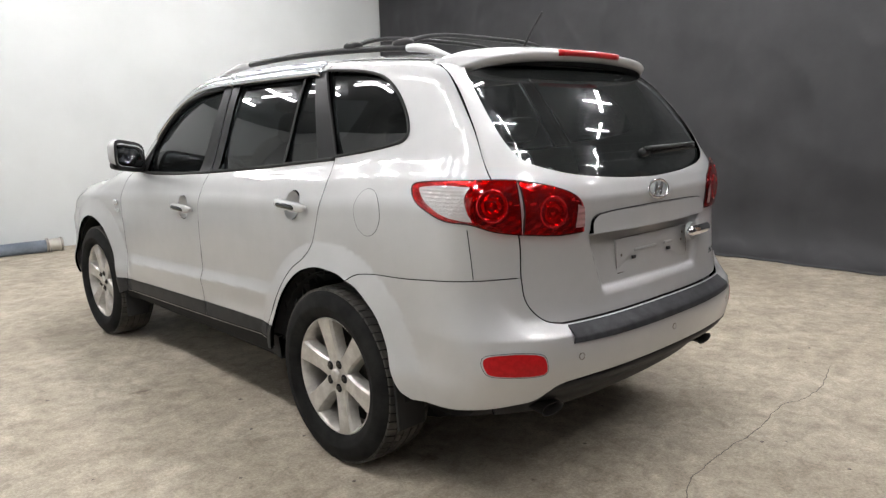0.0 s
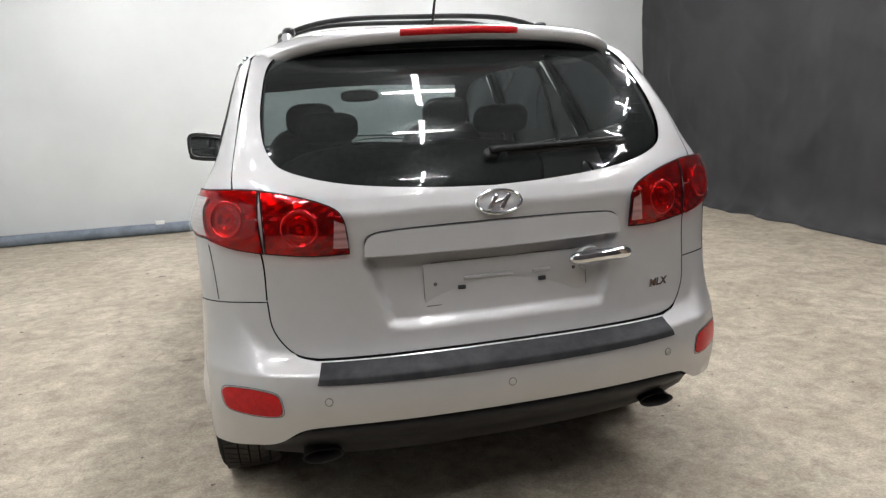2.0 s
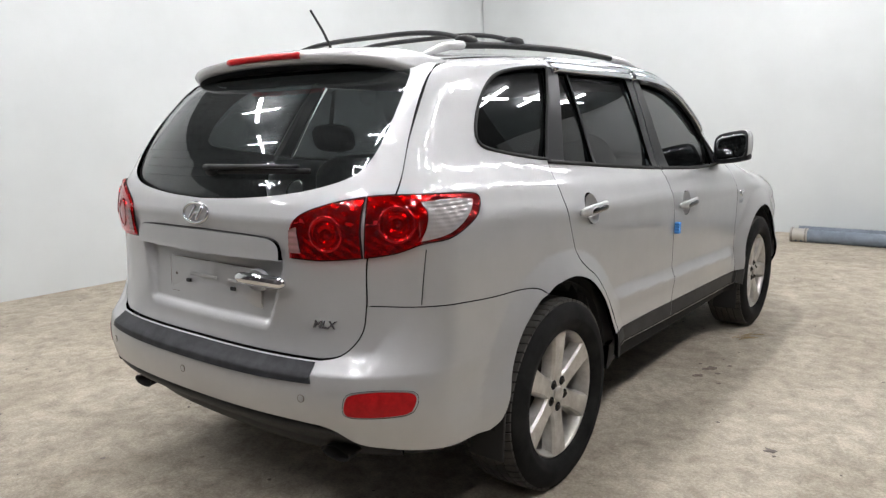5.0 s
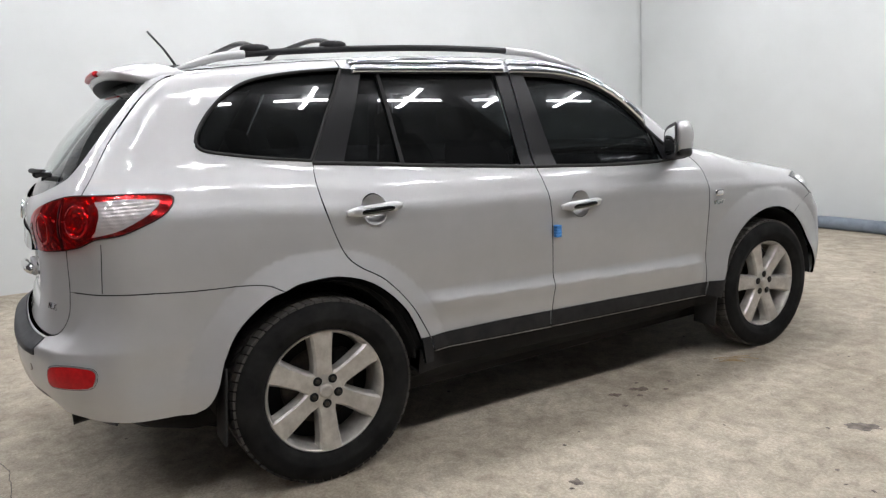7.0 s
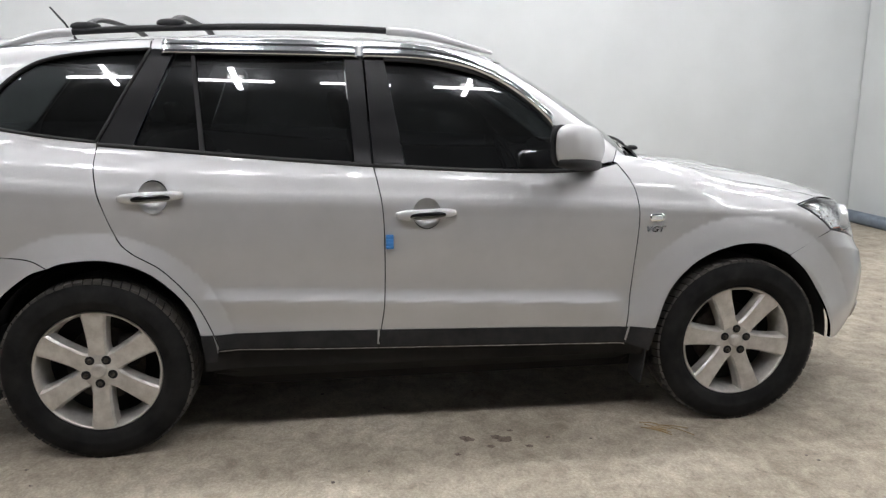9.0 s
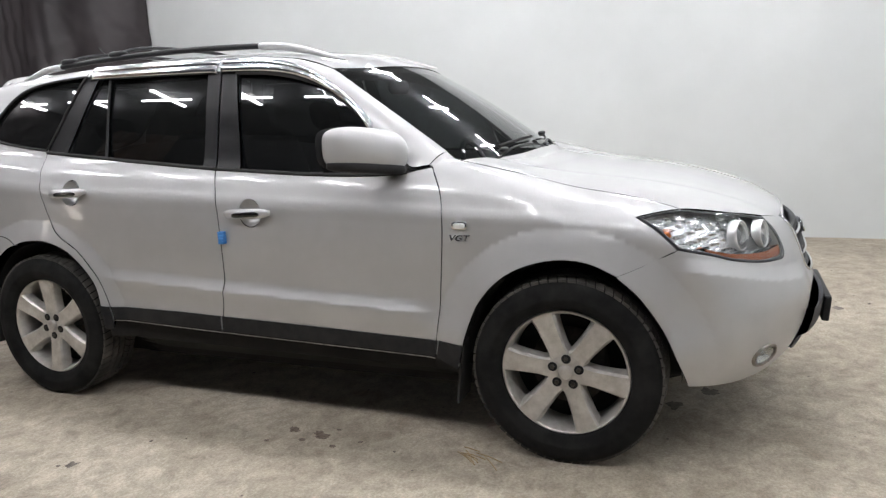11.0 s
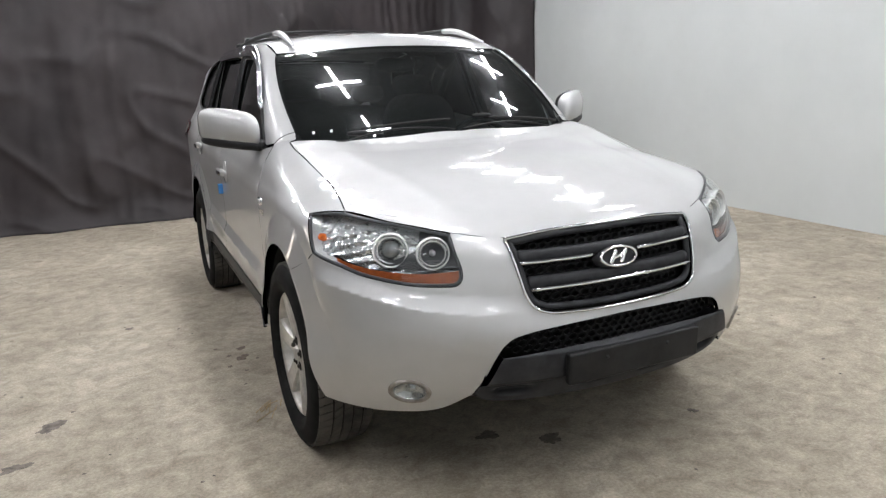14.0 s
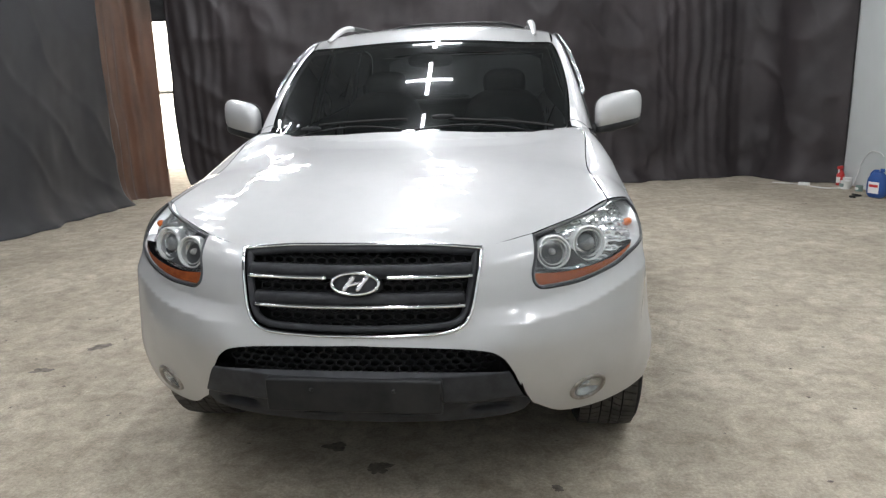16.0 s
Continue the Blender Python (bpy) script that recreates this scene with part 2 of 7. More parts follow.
CLOTH = material("black_cloth", (0.022, 0.022, 0.025), 0.6)
mottled(CLOTH, (0.0165, 0.0168, 0.0188), (0.028, 0.028, 0.0305), 1.2)
CLOTH.node_tree.nodes["Principled BSDF"].inputs["Sheen Weight"].default_value = 0.1
CLOTH.node_tree.nodes["Principled BSDF"].inputs["Sheen Roughness"].default_value = 0.4
WARM_CLOTH = material("warm_black_cloth", (0.028, 0.024, 0.023), 0.6)
mottled(WARM_CLOTH, (0.020, 0.0165, 0.0178), (0.036, 0.029, 0.0305), 1.2)
BROWN_CLOTH = material("brown_cloth", (0.12, 0.085, 0.065), 0.6)
mottled(BROWN_CLOTH, (0.075, 0.051, 0.040), (0.13, 0.088, 0.066), 2.0)
BROWN_CLOTH.node_tree.nodes["Principled BSDF"].inputs["Sheen Weight"].default_value = 0.3
through_light = node(BROWN_CLOTH, "ShaderNodeBsdfTranslucent", Color=(0.50, 0.30, 0.19, 1))
thin = node(BROWN_CLOTH, "ShaderNodeMixShader", Fac=0.30)
link(BROWN_CLOTH, BROWN_CLOTH.node_tree.nodes["Principled BSDF"], "BSDF", thin, 1)
link(BROWN_CLOTH, through_light, 0, thin, 2)
link(BROWN_CLOTH, thin, 0, BROWN_CLOTH.node_tree.nodes["Material Output"], "Surface")
DUCT = material("duct_sleeve", (0.15, 0.18, 0.22), 0.6)
mottled(DUCT, (0.12, 0.145, 0.18), (0.19, 0.225, 0.27), 6.0)
TUBE = glowing("lamp_tube", (1.0, 0.98, 0.985), TUBE_POWER)
LAMP_BODY = material("lamp_body", (0.8, 0.8, 0.8), 0.4)
DAY = glowing("daylight", (1.0, 0.89, 0.77), DAYLIGHT)
GREEN_METAL = material("green_enamel", (0.2, 0.27, 0.25), 0.45)
YELLOW = material("yellow_enamel", (0.65, 0.4, 0.03), 0.45)
JUG_BLUE = material("jug_plastic", (0.02, 0.07, 0.25), 0.35)
WHITE_PLASTIC = material("white_plastic", (0.75, 0.75, 0.73), 0.4)
RED_PLASTIC = material("red_can", (0.5, 0.03, 0.03), 0.35)
STRAW = material("straw", (0.45, 0.33, 0.18), 0.8)


# ---- mesh helpers ----
def part(name, bm, mat, parent=None, label="", smooth=True):
    """Links a bmesh as one mesh object under a thing or a part."""
    me = bpy.data.meshes.new(name)
    bm.normal_update()
    bm.to_mesh(me)
    bm.free()
    return dressed(name, me, mat, parent, label, smooth)


def dressed(name, me, mat, parent=None, label="", smooth=True):
    for m in mat if isinstance(mat, (list, tuple)) else (mat,):
        me.materials.append(m)
    if smooth:
        me.polygons.foreach_set("use_smooth", [True] * len(me.polygons))
    ob = new(name, me)
    if parent is not None:
        ob.parent = parent
        ob.matrix_parent_inverse = Matrix.Identity(4)
    return tagged(ob, label) if label else ob


def raw(name, verts, faces, mat, parent=None, label="", smooth=True, normals=None):
    me = bpy.data.meshes.new(name)
    me.from_pydata([tuple(map(float, v)) for v in verts], [], [tuple(map(int, f)) for f in faces])
    ob = dressed(name, me, mat, parent, label, smooth)
    if normals is not None:
        me.normals_split_custom_set_from_vertices([tuple(map(float, n)) for n in normals])
    return ob


def box(bm, centre, size, bevel=0.0, segments=2, turn=None):
    made = bmesh.ops.create_cube(bm, size=1.0)["verts"]
    bmesh.ops.scale(bm, vec=size, verts=made)
    if bevel:
        edges = list({e for v in made for e in v.link_edges})
        out = bmesh.ops.bevel(bm, geom=edges, offset=bevel, segments=segments, affect="EDGES", profile=0.6)
        made = list({v for f in out["faces"] for v in f.verts} | {v for v in made if v.is_valid})
    if turn is not None:
        bmesh.ops.rotate(bm, cent=(0, 0, 0), matrix=turn.to_3x3(), verts=made)
    bmesh.ops.translate(bm, vec=centre, verts=made)
    return made


def sweep(points, radius, sides=10, squash=1.0, closed=False, up=(0, 0, 1), caps=True):
    """Verts and faces of a tube along points; radius may be a list; squash flattens it along up."""
    P = np.array(points, float)
    n = len(P)
    R = np.full(n, radius) if np.isscalar(radius) else np.array(radius, float)
    T = np.roll(P, -1, 0) - np.roll(P, 1, 0) if closed else np.gradient(P, axis=0)
    T /= np.linalg.norm(T, axis=1)[:, None] + 1e-12
    U = np.array(up, float) - T * (T @ np.array(up, float))[:, None]
    U /= np.linalg.norm(U, axis=1)[:, None] + 1e-9
    S = np.cross(T, U)
    a = np.linspace(0, 2 * np.pi, sides, endpoint=False)
    V = (P[:, None] + R[:, None, None] * (np.cos(a)[None, :, None] * S[:, None] + squash * np.sin(a)[None, :, None] * U[:, None])).reshape(-1, 3)
    F = []
    for i in range(n if closed else n - 1):
        for k in range(sides):
            j, l = (i + 1) % n, (k + 1) % sides
            F.append((i * sides + k, i * sides + l, j * sides + l, j * sides + k))
    if caps and not closed:
        F += [tuple(reversed(range(sides))), tuple(range((n - 1) * sides, n * sides))]
    return V, F


def lathe(profile, steps=48, axis="x"):
    """Verts and faces of a profile of (radius, along) turned round an axis."""
    a = np.linspace(0, 2 * np.pi, steps, endpoint=False)
    pr = np.array(profile, float)
    V = np.stack([np.repeat(pr[:, 1], steps), np.outer(pr[:, 0], np.cos(a)).ravel(), np.outer(pr[:, 0], np.sin(a)).ravel()], 1)
    if axis == "z":
        V = V[:, [1, 2, 0]]
    elif axis == "y":
        V = V[:, [2, 0, 1]]
    F = [(i * steps + k, i * steps + (k + 1) % steps, (i + 1) * steps + (k + 1) % steps, (i + 1) * steps + k) for i in range(len(pr) - 1) for k in range(steps)]
    return V, F


def joined(*pieces):
    V, F, n = [], [], 0
    for v, f in pieces:
        V.extend(v)
        F.extend(tuple(i + n for i in face) for face in f)
        n += len(v)
    return V, F


def rounded(centre, size, power=3.5, rings=18, steps=28):
    """A soft box (superellipsoid)."""
    V, F = [], []
    c = lambda a, p: np.sign(np.cos(a)) * abs(np.cos(a)) ** p  # noqa: E731
    s = lambda a, p: np.sign(np.sin(a)) * abs(np.sin(a)) ** p  # noqa: E731
    e = 2 / power
    for i in range(rings + 1):
        v = -np.pi / 2 + np.pi * i / rings
        for k in range(steps):
            u = 2 * np.pi * k / steps
            V.append((centre[0] + size[0] / 2 * c(v, e) * c(u, e), centre[1] + size[1] / 2 * c(v, e) * s(u, e), centre[2] + size[2] / 2 * s(v, e)))
    for i in range(rings):
        for k in range(steps):
            F.append((i * steps + k, i * steps + (k + 1) % steps, (i + 1) * steps + (k + 1) % steps, (i + 1) * steps + k))
    return V, F


# ---- the car's shape: one smooth field, from which each panel is cut ----
def spline(knots):
    """A smooth curve through (position, value) pairs, flat beyond its ends' slope."""
    xs, ys = (np.array(v, float) for v in zip(*knots))
    h, d = np.diff(xs), np.diff(ys) / np.diff(xs)
    m = np.r_[d[0], (d[:-1] * h[1:] + d[1:] * h[:-1]) / (h[1:] + h[:-1]), d[-1]]

    def curve(x):
        x = np.asarray(x, float)
        i = np.clip(np.searchsorted(xs, x) - 1, 0, len(h) - 1)
        t = (x - xs[i]) / h[i]
        tc = np.clip(t, 0, 1)
        a = ys[i] * (1 + 2 * tc) * (1 - tc) ** 2 + ys[i + 1] * tc**2 * (3 - 2 * tc)
        b = h[i] * (m[i] * tc * (1 - tc) ** 2 + m[i + 1] * tc**2 * (tc - 1))
        return a + b + np.where(t < 0, m[0] * (x - xs[0]), 0) + np.where(t > 1, m[-1] * (x - xs[-1]), 0)

    return curve


def smax(a, b, k):
    h = np.clip(k - np.abs(a - b), 0, None)
    return np.maximum(a, b) + h * h / (4 * k)


def step(a, b, x):
    t = np.clip((x - a) / (b - a), 0, 1)
    return t * t * (3 - 2 * t)


WHEEL_Y, WHEEL_Z = 1.35, 0.365
belt = spline([(-2.4, 1.30), (-1.75, 1.265), (-1.2, 1.215), (-0.25, 1.175), (0.6, 1.135), (1.2, 1.10), (2.3, 1.06)])
flank = spline([(0.2, 0.86), (0.3, 0.893), (0.4, 0.902), (0.5, 0.905), (0.56, 0.897), (0.7, 0.896), (0.85, 0.899), (0.98, 0.8985), (1.04, 0.8945), (1.06, 0.889), (1.08, 0.881), (1.13, 0.862), (1.2, 0.822), (1.3, 0.787), (1.45, 0.742), (1.6, 0.688), (1.75, 0.62)])
plan_side = spline([(-2.4, 0.045), (-2.1, 0.012), (-1.8, 0.0), (-1.3, -0.004), (0.6, 0.0), (1.0, 0.004), (1.35, 0.006), (1.65, 0.012), (2.0, 0.04), (2.3, 0.11)])
nose = spline([(0.2, 2.05), (0.3, 2.17), (0.4, 2.24), (0.5, 2.275), (0.6, 2.275), (0.7, 2.24), (0.8, 2.21), (0.88, 2.175), (0.95, 2.12), (1.1, 1.9)])
tail = spline([(0.2, 2.0), (0.3, 2.2), (0.38, 2.29), (0.48, 2.335), (0.56, 2.345), (0.66, 2.325), (0.74, 2.3), (0.86, 2.284), (1.0, 2.278), (1.12, 2.28), (1.18, 2.262), (1.27, 2.185), (1.45, 2.03), (1.577, 1.918), (1.75, 1.77)])
hood = spline([(0.6, 1.16), (1.0, 1.132), (1.3, 1.105), (1.6, 1.065), (1.9, 1.0), (2.1, 0.93), (2.25, 0.85)])
roof = spline([(-2.2, 1.57), (-1.8, 1.64), (-1.4, 1.675), (-0.9, 1.695), (-0.4, 1.695), (0.0, 1.675), (0.3, 1.635), (0.6, 1.57)])


def body_field(x, y, z, flare=1.0):
    """Below nought inside the painted body, above it outside; in metres near the surface."""
    x = np.abs(x)
    s = z - belt(y) + 1.2
    s = np.where(z < 0.7, z, np.where(z > 1.0, s, z + (s - z) * step(0.7, 1.0, z)))
    near = np.minimum(np.hypot(y - WHEEL_Y, z - WHEEL_Z), np.hypot(y + WHEEL_Y, z - WHEEL_Z))
    bulge = 0.034 * flare * (1 - np.clip((near - 0.43) / 0.125, 0, 1)) * step(0.15, 0.35, z)
    side = (x - flank(s) + plan_side(y) - bulge) * 0.96
    side = side + 0.02 * step(1.1, 1.65, z) * step(1.1, 1.9, -y)
    front = (y - nose(z) + 0.30 * x**2 + 0.27 * x**4) * 0.9
    rear = (-y - tail(z) + 0.08 * x**2 + 0.27 * x**4) * np.where(z > 1.2, 0.78, 0.95)
    rear = rear - 0.023 * np.clip(1 - ((z - 1.395) / 0.21) ** 2, 0, 1) ** 1.3
    aft = 1 - step(0.9, 1.45, y)
    crown = hood(y) - (0.035 * (x / 0.75) ** 2 + 0.02 * (x / 0.75) ** 6) * (1 - 0.9 * aft) + 0.03 * aft * step(0.4, 0.72, x)
    screen = (y - 1.07 + (z - 1.149) * 1.54 + 0.38 * x**2 + 0.06 * x**6) * 0.54
    screen = screen - 0.026 * np.clip(1 - ((z - 1.36) / 0.24) ** 2, -0.6, 1)
    top = z - roof(y) + 0.10 * x**2 + 0.12 * x**6
    over = np.minimum(z - crown, smax(screen, top, 0.06))
    return smax(smax(smax(side, over, 0.10 - 0.05 * step(1.1, 1.3, z)), front, 0.06), rear, 0.075 - 0.015 * step(1.2, 1.4, z))


def bumper_field(x, y, z):
    """The body with the rear bumper's shelf: full below a crisp edge, hollowed above it, longer at the corners."""
    up = z - 0.668
    long = 0.062 + 0.11 * step(0.70, 0.80, np.abs(x))
    s = np.where(up < 0, 1 - 0.45 * step(0.0, 0.2, -up), np.clip(1 - up / long, 0, 1) ** 1.7)
    return body_field(x, y, z) - 0.046 * step(1.62, 2.08, -y) * s * (1 - 0.7 * step(0.70, 0.88, np.abs(x)))


def gradient(P, field, h=0.002):
    g = np.stack([field(*(P + d).T) - field(*(P - d).T) for d in np.eye(3) * h], 1)
    return g / (np.linalg.norm(g, axis=1)[:, None] + 1e-12)


def meet(start, way, reach, field, off=0.0):
    """Where rays from outside come to the level off of the field."""
    a, b = np.zeros(len(start)), np.full(len(start), float(reach))
    for _ in range(34):
        m = (a + b) / 2
        inside = field(*(start + way * m[:, None]).T) < off
        a, b = np.where(inside, a, m), np.where(inside, m, b)
    return start + way * ((a + b) / 2)[:, None]


class Flat:
    """Parallel rays: u and v are the axes of the outline, way the rays' direction."""

    def __init__(self, u, v, way, back, reach):
        self.u, self.v, self.way = (np.array(a, float) / np.linalg.norm(a) for a in (u, v, way))
        self.back, self.reach = back, reach

    def flat(self, P):
        return np.stack([P @ self.u, P @ self.v], 1)

    def rays(self, Q):
        start = Q[:, :1] * self.u + Q[:, 1:] * self.v - self.way * self.back
        return start, np.tile(self.way, (len(Q), 1)), self.reach


class Round:
    """Level rays towards an upright axis at y = at; facing +1 to the front, -1 to the rear. u is the arc, v the height."""

    def __init__(self, at, facing):
        self.at, self.facing = at, facing

    def flat(self, P):
        return np.stack([np.arctan2(P[:, 0], self.facing * (P[:, 1] - self.at)), P[:, 2]], 1)

    def rays(self, Q):
        d = np.stack([np.sin(Q[:, 0]), self.facing * np.cos(Q[:, 0]), 0 * Q[:, 0]], 1)
        return np.array([0, self.at, 0]) + d * 1.9 + Q[:, 1:] * np.array([0, 0, 1.0]), -d, 1.86


SIDE = Flat((0, 1, 0), (0, 0, 1), (-1, 0, 0), 1.3, 1.26)
SHOULDER = Flat((0, 1, 0), (-0.64, 0, 0.77), (-0.77, 0, -0.64), 2.2, 1.9)
ABOVE = Flat((1, 0, 0), (0, 1, 0), (0, 0, -1), 2.2, 1.6)
AHEAD = Flat((1, 0, 0), (0, 0, 1), (0, -1, 0), 3.0, 2.7)
BEHIND = Flat((1, 0, 0), (0, 0, 1), (0, 1, 0), 3.0, 2.7)
SLOPE = Flat((1, 0, 0), (0, -0.77, 0.64), (0, -0.64, -0.77), 2.6, 2.4)
NOSE, TAIL = Round(1.0, 1), Round(-1.0, -1)


def lifted(points):
    """Places on the body from points with one coordinate left out (None); a fourth entry f or r: front or rear."""
    out = []
    for p in points:
        x, y, z = p[:3]
        if x is None:
            q = meet(np.array([[1.3, y, z]]), np.array([[-1.0, 0, 0]]), 1.28, body_field)
        elif z is None:
            q = meet(np.array([[x, y, 2.2]]), np.array([[0, 0, -1.0]]), 1.7, body_field)
        elif y is None:
            s = -1.0 if len(p) > 3 and p[3] == "r" else 1.0
            q = meet(np.array([[x, 3.0 * s, z]]), np.array([[0, -s, 0]]), 2.7, body_field)
        else:
            q = np.array([[x, y, z]])
        out.append(q[0])
    return np.array(out)


def smoothed(Q, closed, gap):
    """A curve through points, in steps of about gap."""
    n = len(Q)
    if n == 2:
        k = max(1, int(np.linalg.norm(Q[1] - Q[0]) / gap))
        return Q[0] + (Q[1] - Q[0]) * np.linspace(0, 1, k + 1)[:, None]
    out = []
    for i in range(n if closed else n - 1):
        p1, p2 = Q[i], Q[(i + 1) % n]
        p0 = Q[i - 1] if closed or i else 2 * p1 - p2
        p3 = Q[(i + 2) % n] if closed or i < n - 2 else 2 * p2 - p1
        k = max(1, int(np.ceil(np.linalg.norm(p2 - p1) / gap)))
        t = np.linspace(0, 1, k + 1)[:-1, None]
        out.append(0.5 * (2 * p1 + (p2 - p0) * t + (2 * p0 - 5 * p1 + 4 * p2 - p3) * t**2 + (3 * p1 - p0 - 3 * p2 + p3) * t**3))
    return np.concatenate(out + ([] if closed else [Q[-1:]]))


def outline(runs, ray, gap):
    """A closed outline in (u, v) from runs of points: smooth within a run, cornered between runs."""
    if len(runs) == 1:
        return smoothed(ray.flat(lifted(runs[0])), True, gap)
    whole = []
    flats = [ray.flat(lifted(r)) for r in runs]
    for i, q in enumerate(flats):
        c = smoothed(q, False, gap)
        nxt = flats[(i + 1) % len(flats)][0]
        whole.append(c)
        if np.linalg.norm(c[-1] - nxt) > gap:
            whole.append(smoothed(np.array([c[-1], nxt]), False, gap)[1:-1])
        elif np.linalg.norm(c[-1] - nxt) < 1e-6:
            whole[-1] = c[:-1]
    return np.concatenate(whole)


def both_sides(runs):
    """Closes an outline given on the car's right half, from the middle line round to the middle line, with its mirror image."""
    right = [[tuple(p) for p in lifted(r)] for r in runs]
    left = [[(-x, y, z) for x, y, z in reversed(r)] for r in reversed(right)]
    return right + left


def inside(poly, Q):
    x, y = Q[:, 0], Q[:, 1]
    hit = np.zeros(len(Q), bool)
    a, b = poly, np.roll(poly, -1, 0)
    for (x1, y1), (x2, y2) in zip(a, b):
        cross = ((y1 > y) != (y2 > y)) & (x < (x2 - x1) * (y - y1) / (y2 - y1 + 1e-15) + x1)
        hit ^= cross
    return hit


def shrunk(poly, by):
    t = np.roll(poly, -1, 0) - np.roll(poly, 1, 0)
    n = np.stack([-t[:, 1], t[:, 0]], 1) / (np.linalg.norm(t, axis=1)[:, None] + 1e-12)
    x, y = poly.T
    area = (x * np.roll(y, -1) - y * np.roll(x, -1)).sum()
    return poly + n * by * np.sign(area)


def cut(runs, ray, holes=(), off=0.0, grid=0.03, joint=0.0022, lip=0.014, field=body_field, swell=None, flip=False):
    """A panel of the body inside an outline: its skin at the level off, and a lip turned inwards round its edge and its holes."""
    from mathutils.geometry import delaunay_2d_cdt

    loops = [shrunk(outline(runs, ray, grid * 0.8), joint)]
    loops += [shrunk(outline(h, ray, grid * 0.8), -joint) for h in holes]
    lo, hi = loops[0].min(0), loops[0].max(0)
    gx, gy = np.meshgrid(np.arange(lo[0], hi[0], grid), np.arange(lo[1], hi[1], grid * 0.87))
    gx = gx + (np.arange(gx.shape[0]) % 2)[:, None] * grid / 2
    Q = np.stack([gx.ravel(), gy.ravel()], 1)
    keep = inside(loops[0], Q)
    for h in loops[1:]:
        keep &= ~inside(h, Q)
    Q = Q[keep]
    edge = np.concatenate(loops)
    if len(Q):
        far = np.array([((edge - q) ** 2).sum(1).min() for q in Q]) > (0.45 * grid) ** 2
        Q = Q[far]
    every = np.concatenate([edge, Q])
    links, n = [], 0
    for l in loops:
        links += [(n + i, n + (i + 1) % len(l)) for i in range(len(l))]
        n += len(l)
    vs, _, fs, *_ = delaunay_2d_cdt([Vector(map(float, q)) for q in every], links, [], 0, 1e-7)
    every = np.array([tuple(v) for v in vs])
    F = np.array([tuple(f) for f in fs])
    mid = every[F].mean(1)
    ok = inside(loops[0], mid)
    for h in loops[1:]:
        ok &= ~inside(h, mid)
    F = F[ok]
    shape = field if swell is None else (lambda x, y, z: field(x, y, z) - swell(x, y, z))
    P = meet(*ray.rays(every), shape, off)
    N = gradient(P, shape)
    face = np.cross(P[F[:, 1]] - P[F[:, 0]], P[F[:, 2]] - P[F[:, 0]])
    turn = (face * N[F].mean(1)).sum(1) < 0
    F[turn] = F[turn][:, ::-1]
    V, norms, faces = list(P), list(N), [tuple(f) for f in F]
    if lip:
        for l in loops:
            ring = meet(*ray.rays(l), shape, off)
            g = gradient(ring, shape)
            deep = ring - g * lip
            t = np.roll(ring, -1, 0) - np.roll(ring, 1, 0)
            side = np.cross(t, g)
            side /= np.linalg.norm(side, axis=1)[:, None] + 1e-12
            base, k = len(V), len(ring)
            V += list(ring) + list(deep)
            norms += list(side) * 2
            faces += [(base + i, base + (i + 1) % k, base + k + (i + 1) % k, base + k + i) for i in range(k)]
    return np.array(V), faces, np.array(norms)


def mirrored(mesh):
    V, F, N = mesh
    m = np.array([-1.0, 1, 1])
    return V * m, [tuple(reversed(f)) for f in F], N * m


def skin(name, mesh, mat, parent, label=""):
    return raw(name, mesh[0], mesh[1], mat, parent, label, True, mesh[2])


def pair(name, mesh, mat, parents, label=""):
    """The same panel on the car's right and left."""
    return skin(name, mesh, mat, parents[0], label), skin(name, mirrored(mesh), mat, parents[1], label)


# ---- the hall ----
LEFT, RIGHT, REAR, FRONT, HEIGHT = -4.52, 5.75, -6.9, 5.85, 3.5


def floor_level(x, y):
    """The slab is level under the car and falls a little towards the walls."""
    d = np.maximum(np.abs(x) - 2.4, np.abs(y) - 3.4)
    return -0.05 * step(0.0, 2.2, d) * (0.4 + 0.6 * step(-3.0, 0.5, y))


